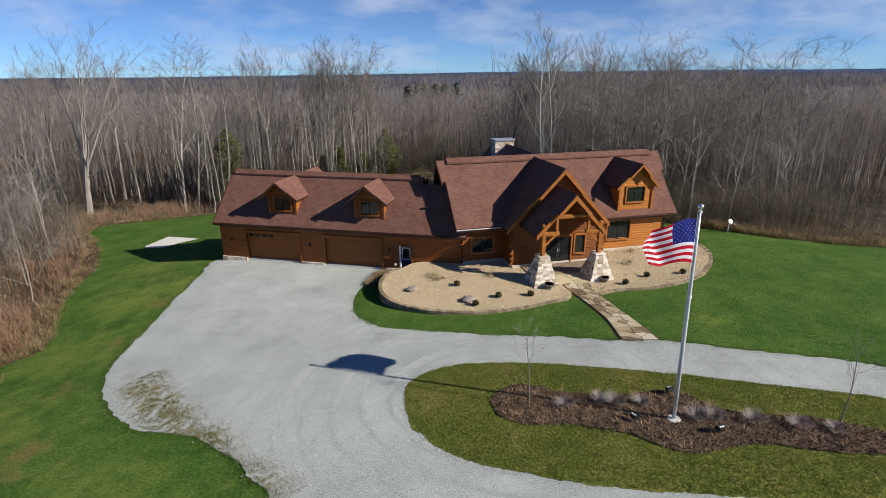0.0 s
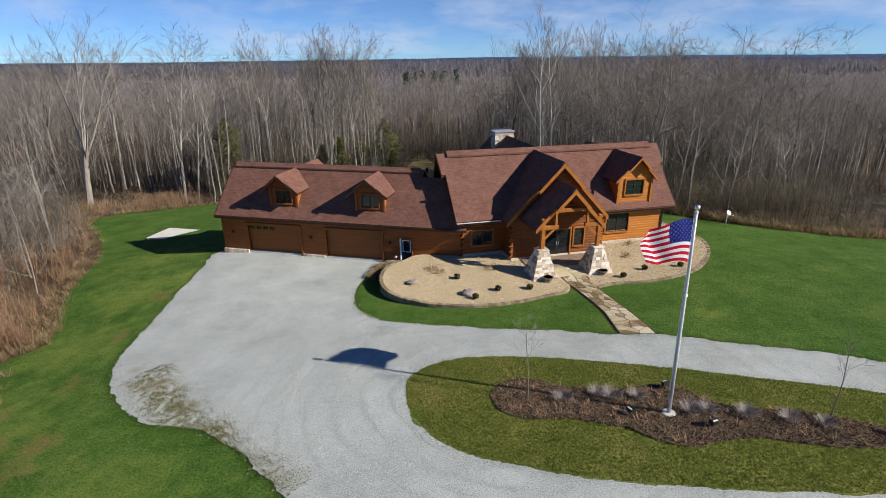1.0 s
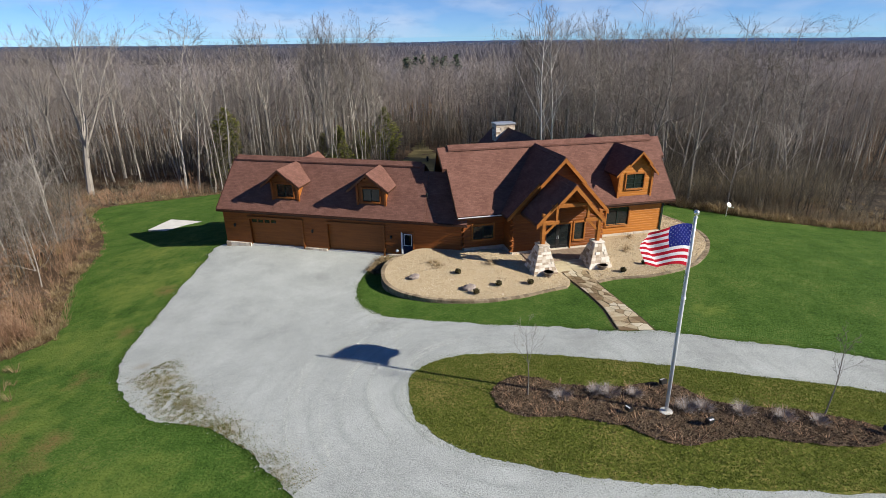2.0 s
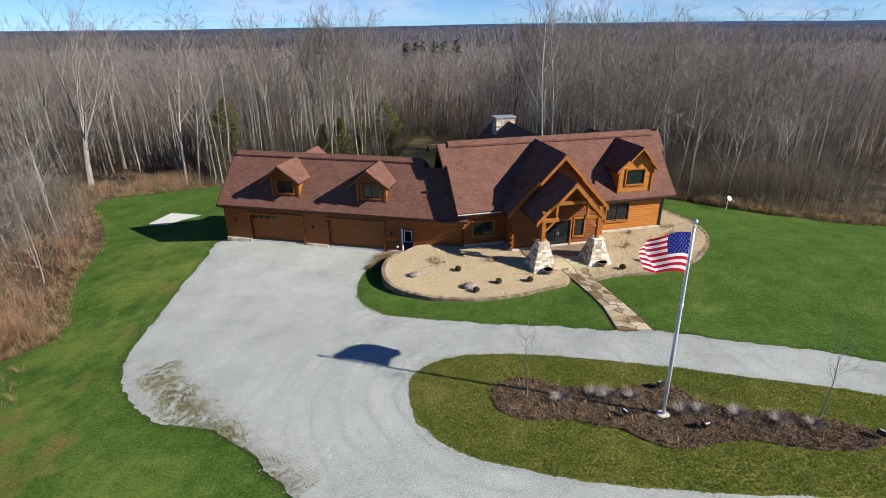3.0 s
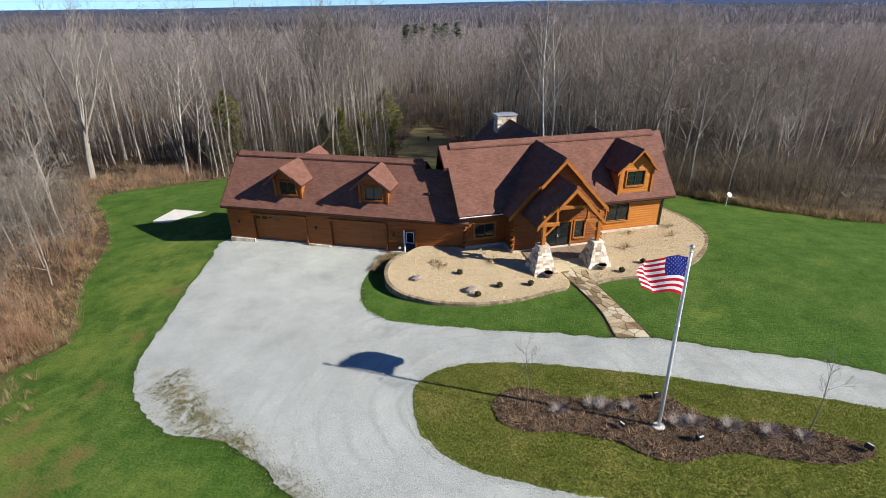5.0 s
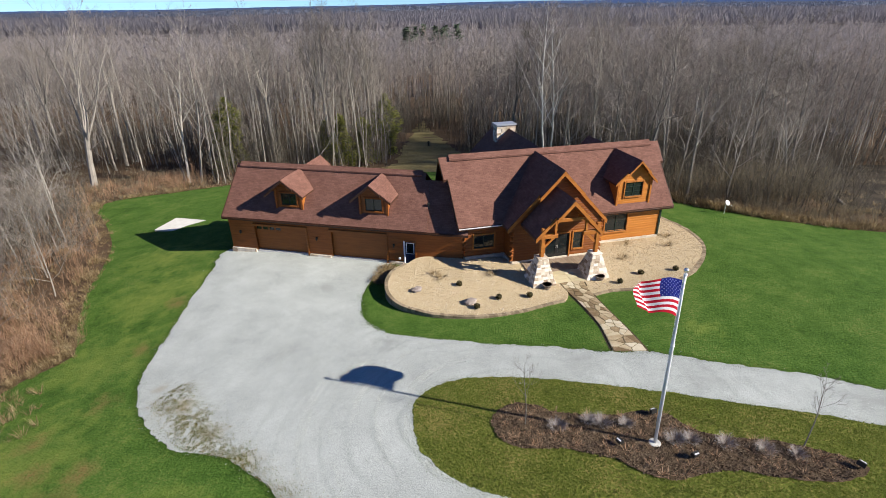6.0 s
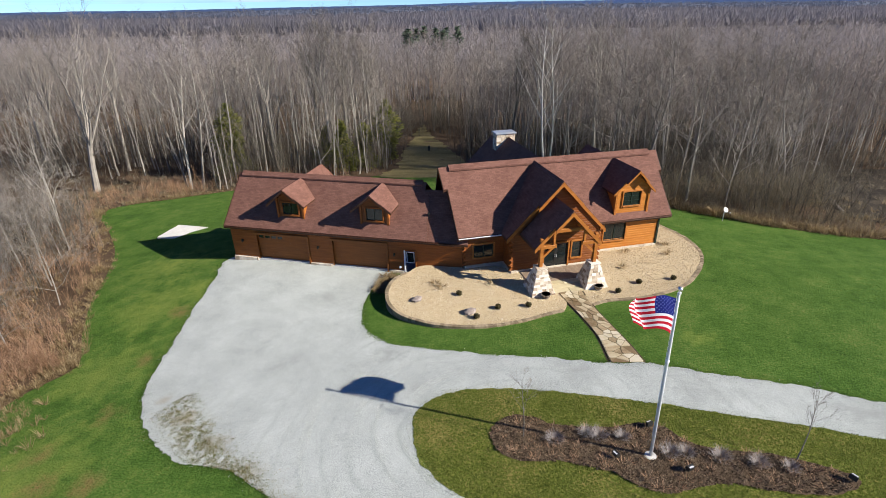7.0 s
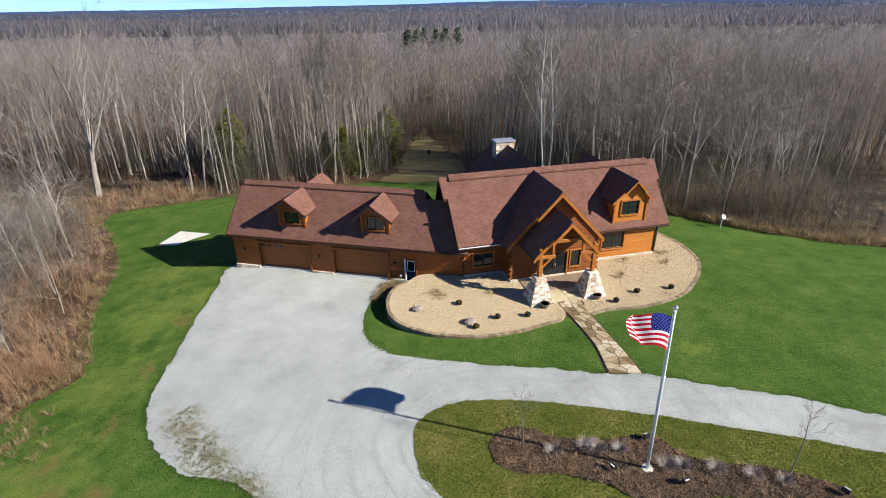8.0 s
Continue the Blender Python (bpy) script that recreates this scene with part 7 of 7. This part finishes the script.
c2.color_ramp.elements[1].position, c2.color_ramp.elements[1].color = 0.68, (0.48, 0.60, 0.84, 1)
cl.new(n2.outputs["Fac"], c2.inputs["Fac"])
cl.new(c2.outputs["Color"], em.inputs["Color"])
em.inputs["Strength"].default_value = 0.64
cl.new(cr.outputs["Color"], mx.inputs[0])
cl.new(tr_.outputs[0], mx.inputs[1])
cl.new(em.outputs[0], mx.inputs[2])
cl.new(mx.outputs[0], cn["Material Output"].inputs["Surface"])
b = Build()
nx, ny = 40, 6
b.add([(4700 * math.sin(-1.25 + 2.5 * i / nx), 4700 * math.cos(-1.25 + 2.5 * i / nx), 60 + 1000 * j / ny) for j in range(ny + 1) for i in range(nx + 1)],
      [(j * (nx + 1) + i, j * (nx + 1) + i + 1, (j + 1) * (nx + 1) + i + 1, (j + 1) * (nx + 1) + i) for j in range(ny) for i in range(nx)])
thing("backdrop_clouds", b, cm, "thin white clouds over the far hills", "clouds", kind="structure", smooth=True)

# ---- fine ground cover ----
gr = random.Random(17)


def blades(name, n, spot, height, material, label, category, wd=0.03, hgt=0.09):
    """Short grass leaves, one triangle each, leaning any way."""
    b = Build()
    vs, fs = [], []
    k = 0
    while k < n:
        x, y = spot()
        if x is None:
            continue
        z = height(x, y)
        w = gr.uniform(0, 6.28)
        c, s = math.cos(w) * wd * gr.uniform(0.6, 1.3), math.sin(w) * wd * gr.uniform(0.6, 1.3)
        h = hgt * gr.uniform(0.5, 1.3)
        lx, ly = gr.gauss(0, 0.5) * h, gr.gauss(0, 0.5) * h
        vs += [(x - c, y - s, z - 0.01), (x + c, y + s, z - 0.01), (x + lx, y + ly, z + h)]
        fs.append((3 * k, 3 * k + 1, 3 * k + 2))
        k += 1
    b.v, b.f, b.mi = vs, fs, [0] * n
    return thing(name, b, material, label, category, kind="stuff")


def lawn_spot():
    y = 9 + 50 * gr.random() ** 1.5
    x = gr.uniform(-1, 1) * (y * 0.9 + 8)
    if not inside(x, y, LAWN) or inside(x, y, DRIVE) or inside(x, y, BED_L) or inside(x, y, BED_R):
        return None, None
    return x, y


def island_spot():
    x, y = gr.uniform(-2, 25), gr.uniform(13, 23.3)
    return (x, y) if inside(x, y, ISLAND) and not inside(x, y, MULCH) else (None, None)


def rim_spot():
    line = drive_line if gr.random() < 0.72 else isl_line
    k = gr.randrange(len(line))
    p = line[k].lerp(line[(k + 1) % len(line)], gr.random())
    return p.x + gr.gauss(0, 0.22), p.y + gr.gauss(0, 0.22)


THIN = [(-15.2, 23.4), (-13.3, 21.0), (-11.4, 19.1), (-8.8, 17.2), (-5.3, 14.2)]


def worn_spot():
    """Where grass grows through the thin south-west rim of the gravel."""
    k = gr.random() * (len(THIN) - 1)
    p = Vector(THIN[int(k)]).lerp(Vector(THIN[int(k) + 1]), k % 1)
    q = p + Vector((0.66, 0.75)) * gr.gauss(-0.1, 0.6)
    k = 0.6 * noise.noise(Vector((q.x * 0.9, q.y * 0.9, 2))) + 0.9 * noise.noise(Vector((q.x * 3.5, q.y * 3.5, 4))) + 0.6 * noise.noise(Vector((q.x * 9, q.y * 9, 6)))
    return (q.x, q.y) if inside(q.x, q.y, DRIVE) and k + 0.8 * gr.random() > 0.3 else (None, None)


blades("lawn_blades", 130000, lawn_spot, terrain, M["blade"], "short green grass blades of the lawn", "grass", 0.026, 0.038)
blades("island_blades", 70000, island_spot, lambda x, y: terrain(x, y) + 0.065, M["olive_blade"], "short olive grass blades of the island", "grass", 0.02, 0.055)
blades("rim_grass", 34000, rim_spot, lambda x, y: terrain(x, y) + 0.03, M["blade"], "ragged grass along the gravel's edge", "grass", 0.016, 0.045)
blades("worn_grass", 9000, worn_spot, lambda x, y: terrain(x, y) + 0.05, M["olive_blade"], "grass growing through thin gravel", "grass", 0.016, 0.045)
blades("worn_straw", 9500, worn_spot, lambda x, y: terrain(x, y) + 0.05, M["straw"], "dead tan grass lying in thin gravel", "grass", 0.018, 0.03)


def stones(name, n, spot, height, size, material, label):
    """Loose stones, each a little three-sided heap."""
    b = Build()
    vs, fs = [], []
    k = 0
    while k < n:
        x, y = spot()
        if x is None:
            continue
        z = height(x, y)
        s = size * gr.uniform(0.5, 1.4)
        w = gr.uniform(0, 6.28)
        vs += [(x + s * math.cos(w + a) * gr.uniform(0.7, 1.2), y + s * math.sin(w + a) * gr.uniform(0.7, 1.2), z - 0.01) for a in (0, 2.1, 4.2)] + [(x + gr.gauss(0, 0.2) * s, y + gr.gauss(0, 0.2) * s, z + s * gr.uniform(0.5, 0.9))]
        o = 4 * k
        fs += [(o, o + 1, o + 3), (o + 1, o + 2, o + 3), (o + 2, o, o + 3)]
        k += 1
    b.v, b.f, b.mi = vs, fs, [0] * len(fs)
    return thing(name, b, material, label, "gravel", kind="stuff")


def drive_spot():
    """Thrown-up rims of wheel tracks, the drive's edges, and a thin scatter elsewhere."""
    r = gr.random()
    if r < 0.3:
        w = gr.uniform(1.9, 4.7)
        q = gr.choice((4.9, 5.2, 6.4, 7.3, 7.5, 8.6, 9.6, 9.9)) + gr.gauss(0, 0.07) + 0.25 * math.sin(3 * w)
        if noise.noise(Vector((q * 2, w * 2.5, 5))) < -0.05:
            return None, None
        x, y = 3.2 + q * math.cos(w) * 1.05, 20.2 + q * math.sin(w) * 1.05
    elif r < 0.6:
        line = drive_line if gr.random() < 0.6 else isl_line
        k = gr.randrange(len(line))
        p = line[k].lerp(line[(k + 1) % len(line)], gr.random())
        x, y = p.x + gr.gauss(0, 0.2), p.y + gr.gauss(0, 0.2)
    else:
        y = 11 + 32 * gr.random() ** 1.4
        x = gr.uniform(-19, 24)
    if inside(x, y, ISLAND) or (not inside(x, y, DRIVE) and (r > 0.6 or r < 0.34 or gr.random() < 0.96)):
        return None, None
    return x, y


def bed_spot():
    x, y = gr.uniform(-4.2, 22), gr.uniform(30, 46)
    return (x, y) if inside(x, y, BED_L) or inside(x, y, BED_R) else (None, None)


def mulch_spot():
    x, y = gr.uniform(2, 17.5), gr.uniform(15.4, 21)
    return (x, y) if inside(x, y, MULCH) else (None, None)


stones("loose_gravel", 38000, drive_spot, lambda x, y: terrain(x, y) + 0.05, 0.024, M["pebble"], "loose pale limestone chips on the drive")
stones("river_stones", 26000, bed_spot, bed_z, 0.045, M["tan_pebble"], "loose tan river stones of the bed")
stones("bark_chips", 12000, mulch_spot, mul_h, 0.05, M["chip"], "dark bark chips of the mulch bed")
dead = [clump(12, 0.2, 0.16, wr, 0.006, 1.0, 0.2) for _ in range(4)]
spots_ = []
while len(spots_) < 170:
    x, y = mulch_spot()
    if x is not None:
        spots_.append((gr.randrange(4), x, y, mul_h(x, y) - 0.01, gr.uniform(0.6, 1.6), gr.uniform(0, 6.28)))
joined("dead_stems", dead, spots_, [M["bramble"]], "brown cut-back stems across the mulch bed", "dry stems")
